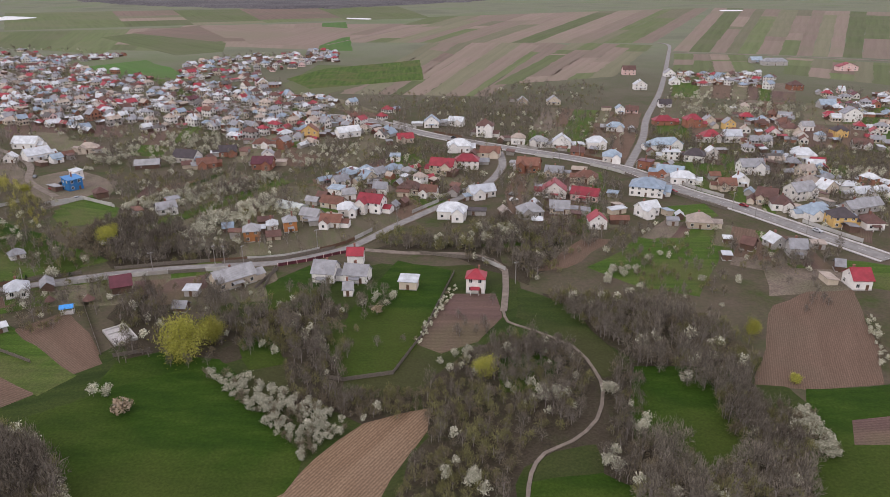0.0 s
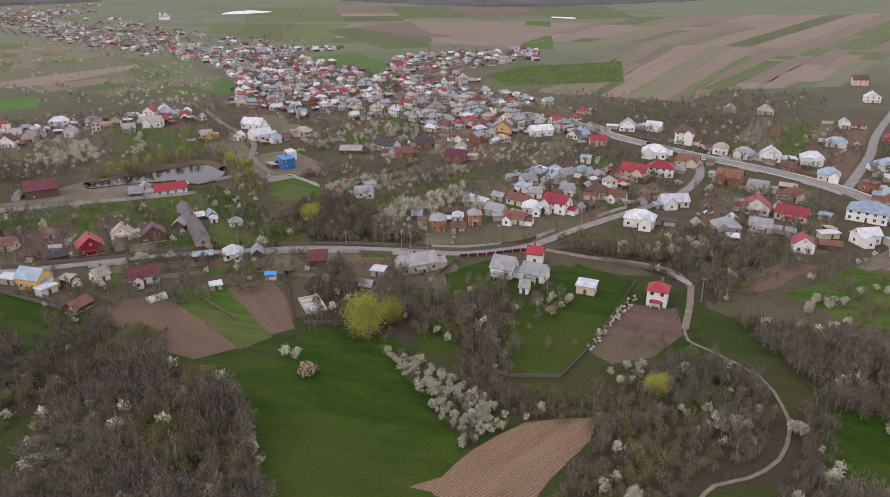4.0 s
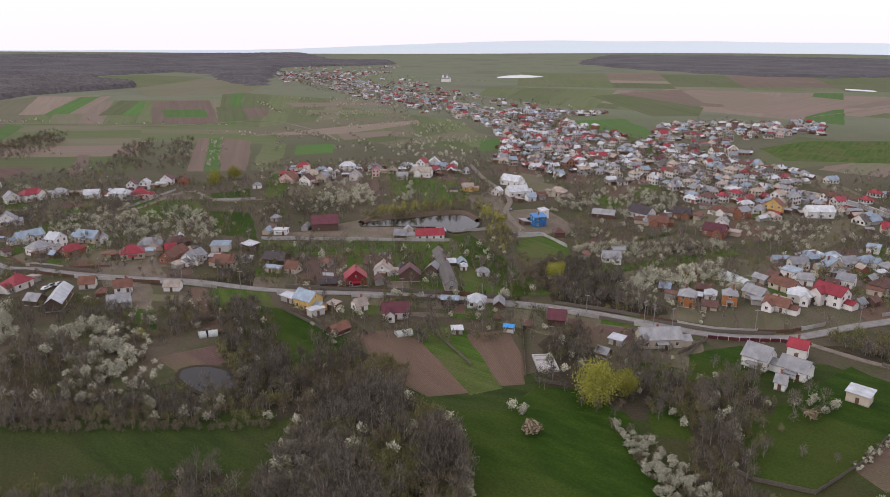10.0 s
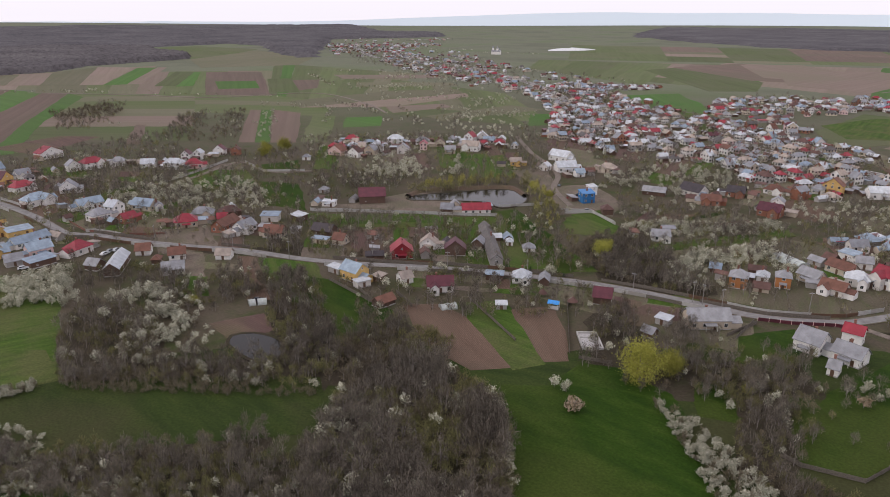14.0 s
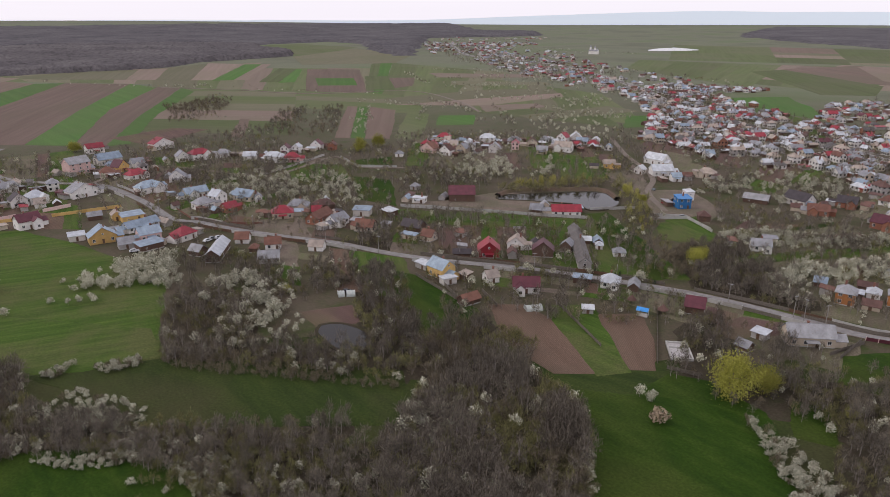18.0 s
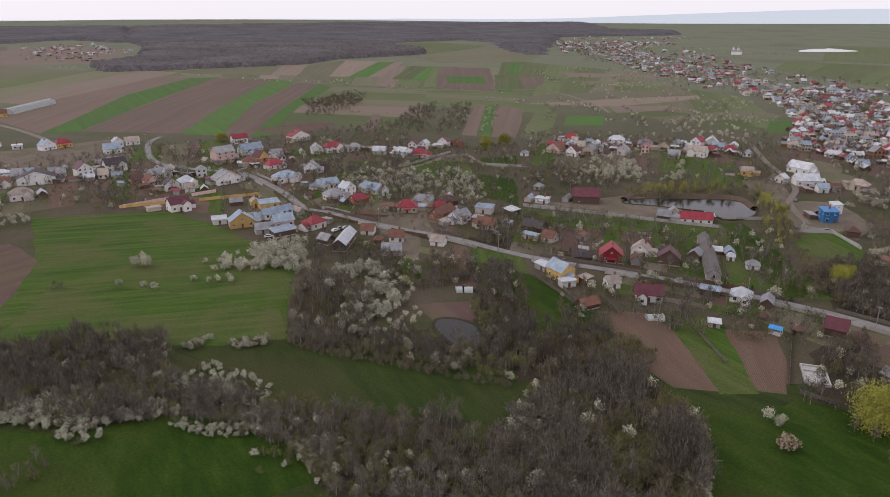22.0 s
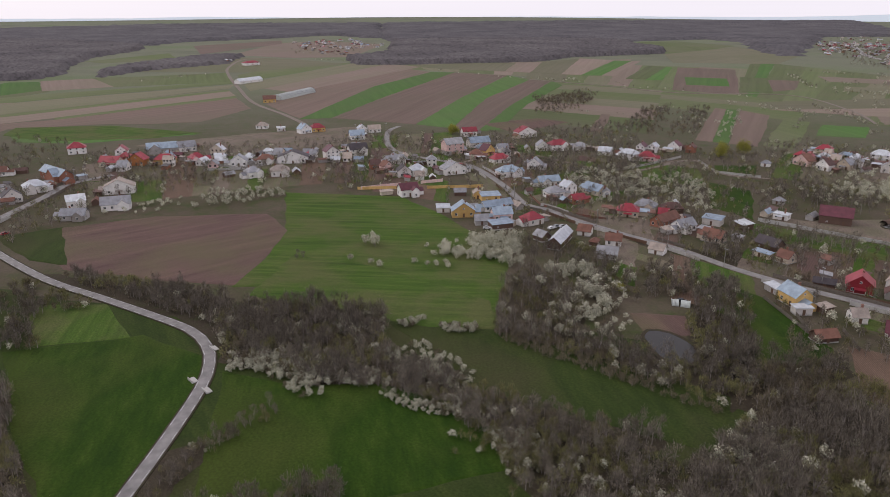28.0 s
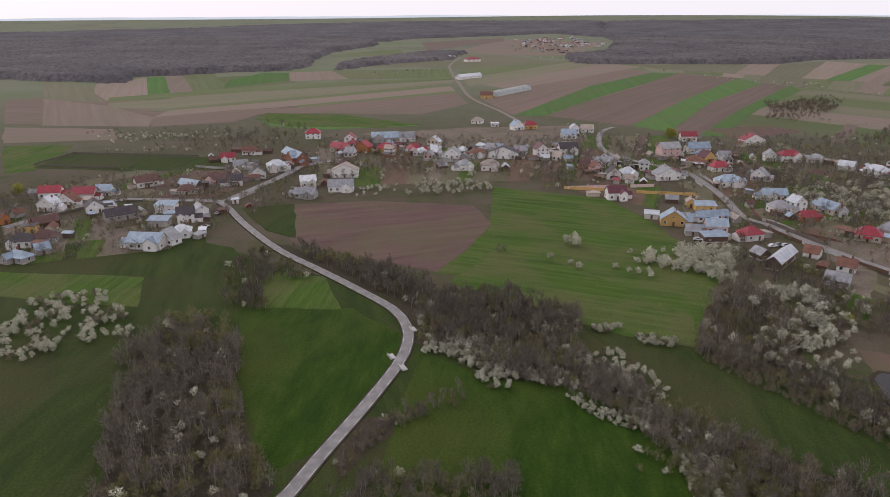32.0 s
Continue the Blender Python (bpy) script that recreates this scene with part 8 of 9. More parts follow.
stand("bare", [(13.4, 285.9), (53.5, 289.2), (63.3, 264.2), (34.3, 219.9), (19.6, 235.2)], 121, 263, 0.5, 0.9, 150, name="woodland")
stand("bud", [(21.3, 258.4), (42.1, 278.2), (48.4, 258.0), (27.9, 235.1)], 22, 264, 0.5, 0.8, 150, name="thicket")
stand("bare", [(64.7, 270.9), (92.9, 270.5), (99.1, 219.2), (82.2, 193.7), (59.6, 210.4)], 81, 265, 0.4, 0.7, 150, name="woodland")
stand("bare", [(-64.4, 211.7), (-33.0, 220.6), (-16.2, 206.8), (-27.9, 180.1), (-51.4, 180.3)], 67, 266, 0.45, 0.8, 250, name="woodland")
stand("bare", [(-88.4, 180.7), (-65.5, 195.0), (-51.5, 173.7), (-74.7, 161.8)], 54, 267, 0.4, 0.7, 250, name="woodland")
stand("bare", [(19.2, 183.2), (42.8, 166.7), (38.1, 131.7), (21.9, 127.8), (13.4, 150.3)], 121, 268, 0.4, 0.75, 250, name="woodland")
stand("bare", [(41.6, 160.9), (53.8, 166.6), (42.3, 118.3), (32.3, 116.6)], 81, 269, 0.4, 0.75, 250, name="woodland")
stand("bare", [(-160.9, 130.2), (-162.5, 152.0), (-147.1, 152.9), (-133.7, 115.3), (-141.1, 109.1)], 81, 270, 0.6, 1.0, 250, name="woodland")
stand("tan", [(-153.4, 126.1), (-149.8, 144.9), (-130.6, 135.4), (-131.3, 113.1)], 45, 271, 0.8, 1.15, 250, name="thicket")
stand("bare", [(-105.2, 213.0), (-77.7, 223.1), (-58.1, 196.2), (-80.5, 177.4)], 81, 272, 0.45, 0.8, 250, name="woodland")
stand("bare", [(-67.3, 188.4), (-46.4, 201.3), (-32.8, 170.0), (-48.9, 170.6)], 81, 273, 0.5, 0.9, 250, name="woodland")
stand("bare", [(-167.2, -15.5), (-167.8, -7.7), (-147.4, -25.1), (-137.5, -31.8), (-141.8, -34.0), (-152.3, -27.3)], 35, 274, 0.3, 0.5, 250, name="woodland")
stand("birch", [(-283, 299), (-276, 324), (-253, 360), (-243, 349), (-264, 311), (-275, 292)], 34, 275, 0.6, 0.95, 130, name="thicket")
stand("birch", [(-227, 334), (-238, 366), (-203.5, 322.8), (-195.4, 298.3)], 22, 276, 0.5, 0.8, 130, name="thicket")
stand("birch", [(-201.2, 311.3), (-202.5, 324.3), (-172.2, 286.1), (-173.8, 276.8)], 14, 277, 0.45, 0.7, 130, name="thicket")
stand("bare", [(-349, 295), (-326, 326), (-277.0, 277.4), (-297.5, 260.6)], 81, 278, 0.6, 0.95, 95, name="woodland")
stand("bare", [(-251, 347), (-272, 399), (-338, 491), (-310, 480), (-246, 380)], 60, 279, 0.6, 0.95, 70, name="woodland")
stand("bare", [(-152.6, 272.2), (-138.9, 303.8), (-108.4, 256.8), (-123.5, 236.3)], 121, 280, 0.5, 0.95, 150, name="woodland")
stand("bare", [(-227, 406), (-200, 443), (-181, 398), (-202, 369)], 54, 281, 0.5, 0.85, 95, name="woodland")
stand("tan", [(-148.8, 253.5), (-150.9, 287.4), (-127.2, 250.6), (-131.7, 234.5)], 40, 282, 0.5, 0.9, 150, name="thicket")
stand("bare", [(-677, 243), (-790, 303), (-863, 372), (-814, 378), (-697, 302), (-642, 248)], 67, 283, 0.55, 0.95, 90, name="woodland")
stand("tan", [(-558, 276), (-680, 370), (-670, 437), (-505, 321), (-525, 287)], 112, 284, 0.55, 0.95, 90, name="thicket")
stand("bare", [(57, 600), (130, 705), (151, 656), (122, 556), (54, 515)], 148, 285, 0.55, 0.9, 70, name="woodland")
stand("bare", [(-78, 646), (-26, 636), (68, 574), (54, 515), (-4, 541), (-71, 585)], 148, 286, 0.5, 0.85, 70, name="woodland")
stand("bare", [(-159.6, 353.7), (-122.8, 370.6), (-88.8, 339.7), (-108.5, 290.1), (-132.5, 295.6)], 108, 287, 0.5, 0.85, 95, name="woodland")
stand("bare", [(-564, -363), (-602, -237), (-510, -141), (-488, -203)], 175, 288, 0.35, 0.65, 70, name="woodland")
stand("bare", [(-503, 17), (-516, 51), (-425, 43), (-412, 14)], 74, 289, 0.5, 0.8, 95, name="woodland")
stand("tan", [(-798, 281), (-822, 360), (-747, 337), (-727, 263)], 162, 290, 0.55, 0.95, 90, name="thicket")
stand("bare", [(-441, 163), (-438, 236), (-402, 218), (-404, 154)], 108, 291, 0.5, 0.8, 95, name="woodland")
stand("tan", [(-222.8, 189.5), (-203.8, 202.5), (-194.9, 190.6), (-211.4, 179.9)], 30, 292, 0.35, 0.6, 150, name="thicket")
stand("bare", [(-304.2, 106.1), (-267.5, 128.4), (-236.7, 133.7), (-222.8, 120.5), (-265.9, 93.9)], 94, 293, 0.5, 0.8, 150, name="woodland")
stand("bare", [(-249.0, 140.9), (-216.6, 161.0), (-192.7, 142.1), (-213.8, 122.8)], 81, 294, 0.5, 0.85, 150, name="woodland")
stand("tan", [(-65.0, 160.3), (-53.9, 158.8), (-26.1, 143.2), (-23.6, 135.3), (-32.3, 125.2), (-39.4, 134.3), (-50.4, 145.8)], 42, 340, 0.33, 0.63, 150, name="thicket")
stand("blossom", [(-65.0, 160.3), (-53.9, 158.8), (-26.1, 143.2), (-23.6, 135.3), (-32.3, 125.2), (-39.4, 134.3), (-50.4, 145.8)], 127, 300, 0.33, 0.63, 240, name="blossom_hedge")
stand("tan", [(-188.2, -25.8), (-198.0, -11.3), (-182.5, -0.9), (-173.1, -0.2), (-185.8, -12.9)], 14, 341, 0.3, 0.52, 150, name="thicket")
stand("blossom", [(-188.2, -25.8), (-198.0, -11.3), (-182.5, -0.9), (-173.1, -0.2), (-185.8, -12.9)], 44, 301, 0.3, 0.52, 240, name="blossom_hedge")
stand("tan", [(-199.0, 14.1), (-187.7, 28.2), (-169.0, 42.9), (-166.1, 38.9), (-179.4, 23.4)], 17, 342, 0.3, 0.52, 150, name="thicket")
stand("blossom", [(-199.0, 14.1), (-187.7, 28.2), (-169.0, 42.9), (-166.1, 38.9), (-179.4, 23.4)], 51, 302, 0.3, 0.52, 240, name="blossom_hedge")
stand("tan", [(-166.3, 18.1), (-158.0, 33.6), (-151.2, 43.6), (-150.1, 40.2), (-160.3, 22.6)], 10, 343, 0.26, 0.44, 150, name="thicket")
stand("blossom", [(-166.3, 18.1), (-158.0, 33.6), (-151.2, 43.6), (-150.1, 40.2), (-160.3, 22.6)], 30, 303, 0.26, 0.44, 240, name="blossom_hedge")
stand("tan", [(-197.7, -25.5), (-198.9, -9.2), (-178.2, 3.3), (-173.1, 0.1), (-187.4, -10.4), (-191.9, -23.9)], 17, 344, 0.33, 0.59, 150, name="thicket")
stand("blossom", [(-197.7, -25.5), (-198.9, -9.2), (-178.2, 3.3), (-173.1, 0.1), (-187.4, -10.4), (-191.9, -23.9)], 51, 304, 0.33, 0.59, 240, name="blossom_hedge")
stand("tan", [(-179.7, 22.9), (-183.8, 33.1), (-171.8, 42.2), (-164.3, 39.3), (-170.9, 31.3)], 17, 345, 0.26, 0.52, 150, name="thicket")
stand("blossom", [(-179.7, 22.9), (-183.8, 33.1), (-171.8, 42.2), (-164.3, 39.3), (-170.9, 31.3)], 51, 305, 0.26, 0.52, 240, name="blossom_hedge")
stand("tan", [(-161.5, 21.1), (-158.4, 32.4), (-149.3, 44.7), (-146.8, 42.8), (-156.0, 26.4)], 14, 346, 0.26, 0.44, 150, name="thicket")
stand("blossom", [(-161.5, 21.1), (-158.4, 32.4), (-149.3, 44.7), (-146.8, 42.8), (-156.0, 26.4)], 44, 306, 0.26, 0.44, 240, name="blossom_hedge")
stand("tan", [(-205.1, 43.2), (-202.0, 55.9), (-198.0, 54.1), (-200.0, 44.1)], 9, 347, 0.33, 0.52, 150, name="thicket")
stand("blossom", [(-205.1, 43.2), (-202.0, 55.9), (-198.0, 54.1), (-200.0, 44.1)], 27, 307, 0.33, 0.52, 240, name="blossom_hedge")
stand("tan", [(-210.2, 29.4), (-212.0, 40.7), (-206.3, 32.6)], 4, 348, 0.33, 0.59, 150, name="thicket")
stand("blossom", [(-210.2, 29.4), (-212.0, 40.7), (-206.3, 32.6)], 13, 308, 0.33, 0.59, 240, name="blossom_hedge")
stand("tan", [(-135.0, 42.6), (-131.9, 52.9), (-124.7, 54.2), (-125.4, 41.6)], 12, 349, 0.2, 0.37, 150, name="thicket")
stand("blossom", [(-135.0, 42.6), (-131.9, 52.9), (-124.7, 54.2), (-125.4, 41.6)], 37, 309, 0.2, 0.37, 240, name="blossom_hedge")
stand("tan", [(81.8, 139.0), (88.7, 144.8), (87.6, 129.4), (85.8, 123.5), (81.5, 127.4)], 13, 350, 0.4, 0.74, 150, name="thicket")
stand("blossom", [(81.8, 139.0), (88.7, 144.8), (87.6, 129.4), (85.8, 123.5), (81.5, 127.4)], 40, 310, 0.4, 0.74, 240, name="blossom_hedge")
stand("tan", [(129.8, 193.2), (133.3, 193.2), (121.8, 166.1), (117.6, 163.2)], 6, 351, 0.26, 0.44, 150, name="thicket")
stand("blossom", [(129.8, 193.2), (133.3, 193.2), (121.8, 166.1), (117.6, 163.2)], 20, 311, 0.26, 0.44, 240, name="blossom_hedge")
stand("blossom", [(-154.1, 305.7), (-143.8, 319.5), (-91.2, 352.4), (-85.4, 339.8), (-129.5, 310.5), (-143.7, 288.1)], 45, 312, 0.4, 0.6, 200, name="blossom_hedge")
stand("tan", [(-9.5, 180.0), (2.7, 220.2), (3.8, 215.5), (-7.7, 176.0)], 14, 353, 0.2, 0.33, 150, name="thicket")
stand("blossom", [(-9.5, 180.0), (2.7, 220.2), (3.8, 215.5), (-7.7, 176.0)], 44, 313, 0.2, 0.33, 240, name="blossom_hedge")
stand("blossom", [(-108.6, 253.8), (-92.2, 291.2), (-75.4, 307.1), (-61.8, 290.8), (-83.4, 259.6), (-82.8, 241.8)], 80, 314, 0.5, 0.75, 200, name="blossom_hedge")
stand("blossom", [(-403, 156), (-372, 199), (-320.5, 217.5), (-299.0, 198.8), (-348.5, 166.8)], 60, 315, 0.5, 0.8, 90, name="blossom_hedge")
stand("blossom", [(-440, 168), (-402, 217), (-359, 237), (-341, 225), (-396, 178)], 40, 316, 0.5, 0.75, 90, name="blossom_hedge")
stand("blossom", [(-330, 303), (-339, 356), (-302, 327), (-312, 297)], 50, 317, 0.6, 0.9, 90, name="blossom_hedge")
stand("blossom", [(-290, 337), (-336, 400), (-280, 341)], 14, 318, 0.6, 0.9, 90, name="blossom_hedge")
stand("blossom", [(-277.1, 50.8), (-293.5, 77.7), (-284.0, 96.5), (-263.6, 88.3), (-265.4, 71.2)], 50, 319, 0.55, 0.85, 200, name="blossom_hedge")
stand("blossom", [(-297.2, 76.1), (-295.1, 99.8), (-287.4, 95.2), (-286.0, 76.0)], 16, 320, 0.5, 0.8, 200, name="blossom_hedge")
stand("blossom", [(-384.7, -64.5), (-408, -44), (-406, -13), (-392.8, -5.8), (-378.3, -27.9), (-376.0, -59.9)], 40, 321, 0.5, 0.8, 90, name="blossom_hedge")
stand("blossom", [(-372.9, -104.8), (-402, -71), (-375.8, -63.1), (-367.7, -90.5)], 18, 322, 0.4, 0.6, 90, name="blossom_hedge")
stand("tan", [(-191.1, -162.5), (-218.5, -169.4), (-228.1, -148.9), (-207.2, -124.7), (-190.5, -117.8), (-185.1, -135.4), (-173.8, -139.0), (-173.0, -149.2)], 39, 363, 0.4, 0.7, 150, name="thicket")
stand("blossom", [(-191.1, -162.5), (-218.5, -169.4), (-228.1, -148.9), (-207.2, -124.7), (-190.5, -117.8), (-185.1, -135.4), (-173.8, -139.0), (-173.0, -149.2)], 119, 323, 0.4, 0.7, 240, name="blossom_hedge")
stand("blossom", [(-412, 176), (-395, 215), (-377, 203), (-386, 169)], 30, 324, 0.5, 0.8, 90, name="blossom_hedge")
stand("blossom", [(-553, -326), (-581, -239), (-559, -231), (-533, -310)], 26, 325, 0.5, 0.7, 90, name="blossom_hedge")
stand("blossom", [(-493, -306), (-505, -223), (-492, -218), (-478, -293)], 20, 326, 0.4, 0.6, 90, name="blossom_hedge")
stand("blossom", [(189, 560), (288, 557), (271, 521), (186, 524)], 36, 327, 0.6, 0.9, 90, name="blossom_hedge")
stand("blossom", [(171.3, 345.9), (236, 361), (228, 347), (172.4, 335.6)], 24, 328, 0.5, 0.8, 90, name="blossom_hedge")
stand("blossom", [(-206, 422), (-108, 425), (-53.4, 384.6), (-70.8, 372.6), (-155, 407), (-193, 394)], 60, 329, 0.5, 0.8, 90, name="blossom_hedge")
stand("blossom", [(-79.4, 385.1), (-54.3, 391.1), (-52, 427), (-80, 424)], 22, 330, 0.5, 0.8, 90, name="blossom_hedge")
stand("blossom", [(-263, 464), (-150, 470), (-140, 436), (-246, 446)], 24, 331, 0.5, 0.8, 90, name="blossom_hedge")
stand("blossom", [(-817, 691), (-767, 735), (-579, 792), (-489, 659), (-614, 588)], 60, 332, 0.6, 1.0, 90, name="blossom_hedge")
stand("blossom", [(-972, 918), (-725, 898), (-665, 824), (-835, 801)], 40, 333, 0.6, 1.0, 90, name="blossom_hedge")
stand("blossom", [(-466, 391), (-373, 512), (-325, 513), (-323, 476), (-431, 385)], 40, 334, 0.6, 0.9, 90, name="blossom_hedge")
stand("blossom", [(-727, 490), (-614, 517), (-564, 498), (-677, 463)], 14, 335, 0.5, 0.8, 90, name="blossom_hedge")
stand("blossom", [(-1029, 351), (-993, 430), (-945, 416), (-1002, 348)], 14, 336, 0.6, 0.9, 90, name="blossom_hedge")
stand("blossom", [(-139.7, 307.1), (-111.2, 343.9), (-82.6, 368.0), (-82.0, 355.8), (-107.7, 334.1)], 24, 337, 0.4, 0.6, 90, name="blossom_hedge")
stand("blossom", [(-176.4, 231.4), (-192.1, 342.5), (-185.7, 331.5), (-170.3, 231.6)], 10, 338, 0.4, 0.6, 200, name="blossom_hedge")
stand("blossom", [(-290.8, 86.2), (-285.4, 98.7), (-251.5, 86.9), (-262.2, 75.9)], 26, 339, 0.6, 0.95, 200, name="blossom_hedge")
stand("tan", [(-252.2, 103.5), (-237.3, 127.2), (-193.2, 103.1), (-211.4, 87.9)], 20, 380, 0.4, 0.7, 150, name="thicket")
stand("blossom", [(-252.2, 103.5), (-237.3, 127.2), (-193.2, 103.1), (-211.4, 87.9)], 61, 340, 0.4, 0.7, 240, name="blossom_hedge")
stand("blossom", [(-338, 255), (-343, 315), (-335, 346), (-307, 282)], 30, 341, 0.5, 0.8, 90, name="blossom_hedge")
stand("blossom", [(-397, 153), (-393, 190), (-336, 229), (-305.8, 207.1), (-349.3, 170.4)], 50, 342, 0.6, 0.9, 90, name="blossom_hedge")
stand("blossom", [(-387.5, -81.7), (-414, -45), (-411, -10), (-392.5, -9.1), (-376.0, -59.9)], 30, 343, 0.5, 0.8, 90, name="blossom_hedge")
stand("blossom", [(185, 547), (282, 545), (264, 506), (183, 513)], 36, 344, 0.7, 1.0, 90, name="blossom_hedge")
stand("blossom", [(179.1, 356.7), (239, 367), (228, 347), (177.1, 339.6)], 30, 345, 0.6, 0.9, 90, name="blossom_hedge")
stand("tan", [(15.3, 275.0), (32.4, 278.3), (26.8, 257.0), (14.4, 257.2)], 9, 386, 0.4, 0.67, 150, name="thicket")
stand("blossom", [(15.3, 275.0), (32.4, 278.3), (26.8, 257.0), (14.4, 257.2)], 27, 346, 0.4, 0.67, 240, name="blossom_hedge")
stand("blossom", [(-204, 369), (-194, 419), (-180, 398), (-194, 359)], 14, 347, 0.6, 0.9, 90, name="blossom_hedge")
stand("blossom", [(-109.2, 283.0), (-83.6, 325.3), (-76.7, 310.3), (-93.9, 263.8)], 50, 348, 0.55, 0.8, 200, name="blossom_hedge")
stand("blossom", [(-427, 189), (-416, 225), (-395, 215), (-399, 181)], 30, 349, 0.6, 0.9, 90, name="blossom_hedge")
stand("blossom", [(-50, 412), (-30, 423), (-28.4, 397.3), (-44.4, 390.9)], 10, 350, 0.5, 0.8, 90, name="blossom_hedge")
stand("blossom", [(-371, 172), (-380, 201), (-386, 238), (-355, 235), (-319.4, 219.4), (-321.5, 201.4), (-346.3, 182.5)], 60, 351, 0.6, 0.95, 90, name="blossom_hedge")
stand("blossom", [(-285.3, 69.7), (-291.4, 96.0), (-263.3, 86.2), (-265.4, 70.5)], 34, 352, 0.6, 0.95, 200, name="blossom_hedge")
stand("blossom", [(-286.0, 53.2), (-279.8, 75.0), (-264.9, 86.3), (-256.4, 82.8), (-274.8, 51.6)], 34, 353, 0.45, 0.7, 200, name="blossom_hedge")
stand("blossom", [(-377, 338), (-372, 370), (-339, 366), (-294, 314), (-327, 296)], 60, 354, 0.55, 0.9, 90, name="blossom_hedge")
stand("blossom", [(-284, 333), (-338, 403), (-332, 400), (-280, 333)], 14, 355, 0.5, 0.7, 90, name="blossom_hedge")
stand("blossom", [(-215, 397), (-195, 455), (-170, 459), (-163, 434), (-204, 384)], 40, 356, 0.6, 0.95, 90, name="blossom_hedge")
stand("blossom", [(-146.4, 293.6), (-144.1, 324.4), (-118.6, 334.2), (-114.5, 324.2), (-135.9, 307.9)], 46, 357, 0.45, 0.75, 200, name="blossom_hedge")
stand("blossom", [(-108.8, 275.6), (-107.0, 310.4), (-94.7, 280.1), (-102.1, 265.4)], 34, 358, 0.5, 0.8, 200, name="blossom_hedge")
stand("blossom", [(-456, 482), (-462, 570), (-373, 541), (-358, 511), (-414, 474)], 40, 359, 0.6, 0.9, 90, name="blossom_hedge")
stand("blossom", [(-540, 664), (-511, 722), (-485, 686), (-502, 628)], 22, 360, 0.6, 0.9, 90, name="blossom_hedge")
stand("blossom", [(-754, 710), (-742, 881), (-705, 837), (-715, 683)], 22, 361, 0.6, 0.9, 90, name="blossom_hedge")
stand("blossom", [(-553, 444), (-598, 495), (-576, 486), (-520, 424)], 12, 362, 0.5, 0.8, 90, name="blossom_hedge")
stand("blossom", [(-174, 364), (-168, 440), (-151, 460), (-140, 426), (-147.1, 355.2)], 50, 363, 0.6, 0.95, 90, name="blossom_hedge")
stand("blossom", [(-147.2, 317.0), (-109.1, 326.7), (-94.2, 361.7), (-88.4, 350.7), (-104.7, 312.6), (-131.5, 300.1)], 50, 364, 0.45, 0.7, 200, name="blossom_hedge")
stand("blossom", [(-108.0, 266.9), (-98.1, 291.4), (-83.9, 319.9), (-78.9, 311.2), (-85.6, 284.8), (-97.3, 257.8)], 50, 365, 0.6, 0.95, 200, name="blossom_hedge")
stand("blossom", [(-497, 599), (-427, 643), (-396, 594), (-455, 547)], 40, 366, 0.5, 0.8, 90, name="blossom_hedge")
stand("blossom", [(216, 555), (267, 573), (247, 527), (211, 519)], 36, 367, 0.6, 0.9, 90, name="blossom_hedge")
stand("blossom", [(198, 603), (241, 650), (216, 567), (191, 553)], 24, 368, 0.6, 0.9, 90, name="blossom_hedge")
stand("blossom", [(-539, -331), (-578, -289), (-569, -235), (-548, -227), (-518, -307)], 36, 369, 0.45, 0.7, 90, name="blossom_hedge")
stand("tan", [(-202.3, -17.9), (-191.8, -1.9), (-174.0, 11.2), (-174.3, 3.3), (-190.8, -14.1)], 17, 410, 0.33, 0.59, 150, name="thicket")
stand("blossom", [(-202.3, -17.9), (-191.8, -1.9), (-174.0, 11.2), (-174.3, 3.3), (-190.8, -14.1)], 51, 370, 0.33, 0.59, 240, name="blossom_hedge")
stand("tan", [(-226.7, 3.5), (-218.7, 24.6), (-201.8, 26.7), (-196.8, 14.0), (-217.1, 3.4)], 14, 411, 0.33, 0.59, 150, name="thicket")
stand("blossom", [(-226.7, 3.5), (-218.7, 24.6), (-201.8, 26.7), (-196.8, 14.0), (-217.1, 3.4)], 44, 371, 0.33, 0.59, 240, name="blossom_hedge")
stand("tan", [(-190.0, 22.1), (-194.8, 36.3), (-172.2, 46.8), (-162.0, 44.7), (-162.3, 31.6)], 24, 412, 0.3, 0.55, 150, name="thicket")
stand("blossom", [(-190.0, 22.1), (-194.8, 36.3), (-172.2, 46.8), (-162.0, 44.7), (-162.3, 31.6)], 74, 372, 0.3, 0.55, 240, name="blossom_hedge")
stand("tan", [(-161.2, 34.3), (-159.3, 44.1), (-153.0, 45.5), (-156.1, 36.3)], 7, 413, 0.26, 0.52, 150, name="thicket")
stand("blossom", [(-161.2, 34.3), (-159.3, 44.1), (-153.0, 45.5), (-156.1, 36.3)], 23, 373, 0.26, 0.52, 240, name="blossom_hedge")
stand("tan", [(-143.5, 43.3), (-140.0, 54.1), (-128.9, 53.1), (-131.0, 41.7)], 19, 414, 0.26, 0.48, 150, name="thicket")
stand("blossom", [(-143.5, 43.3), (-140.0, 54.1), (-128.9, 53.1), (-131.0, 41.7)], 57, 374, 0.26, 0.48, 240, name="blossom_hedge")
stand("tan", [(-189.8, -25.9), (-199.5, -14.1), (-181.8, 0.4), (-167.7, 4.6), (-169.0, -3.1), (-188.8, -15.5)], 19, 415, 0.33, 0.55, 150, name="thicket")
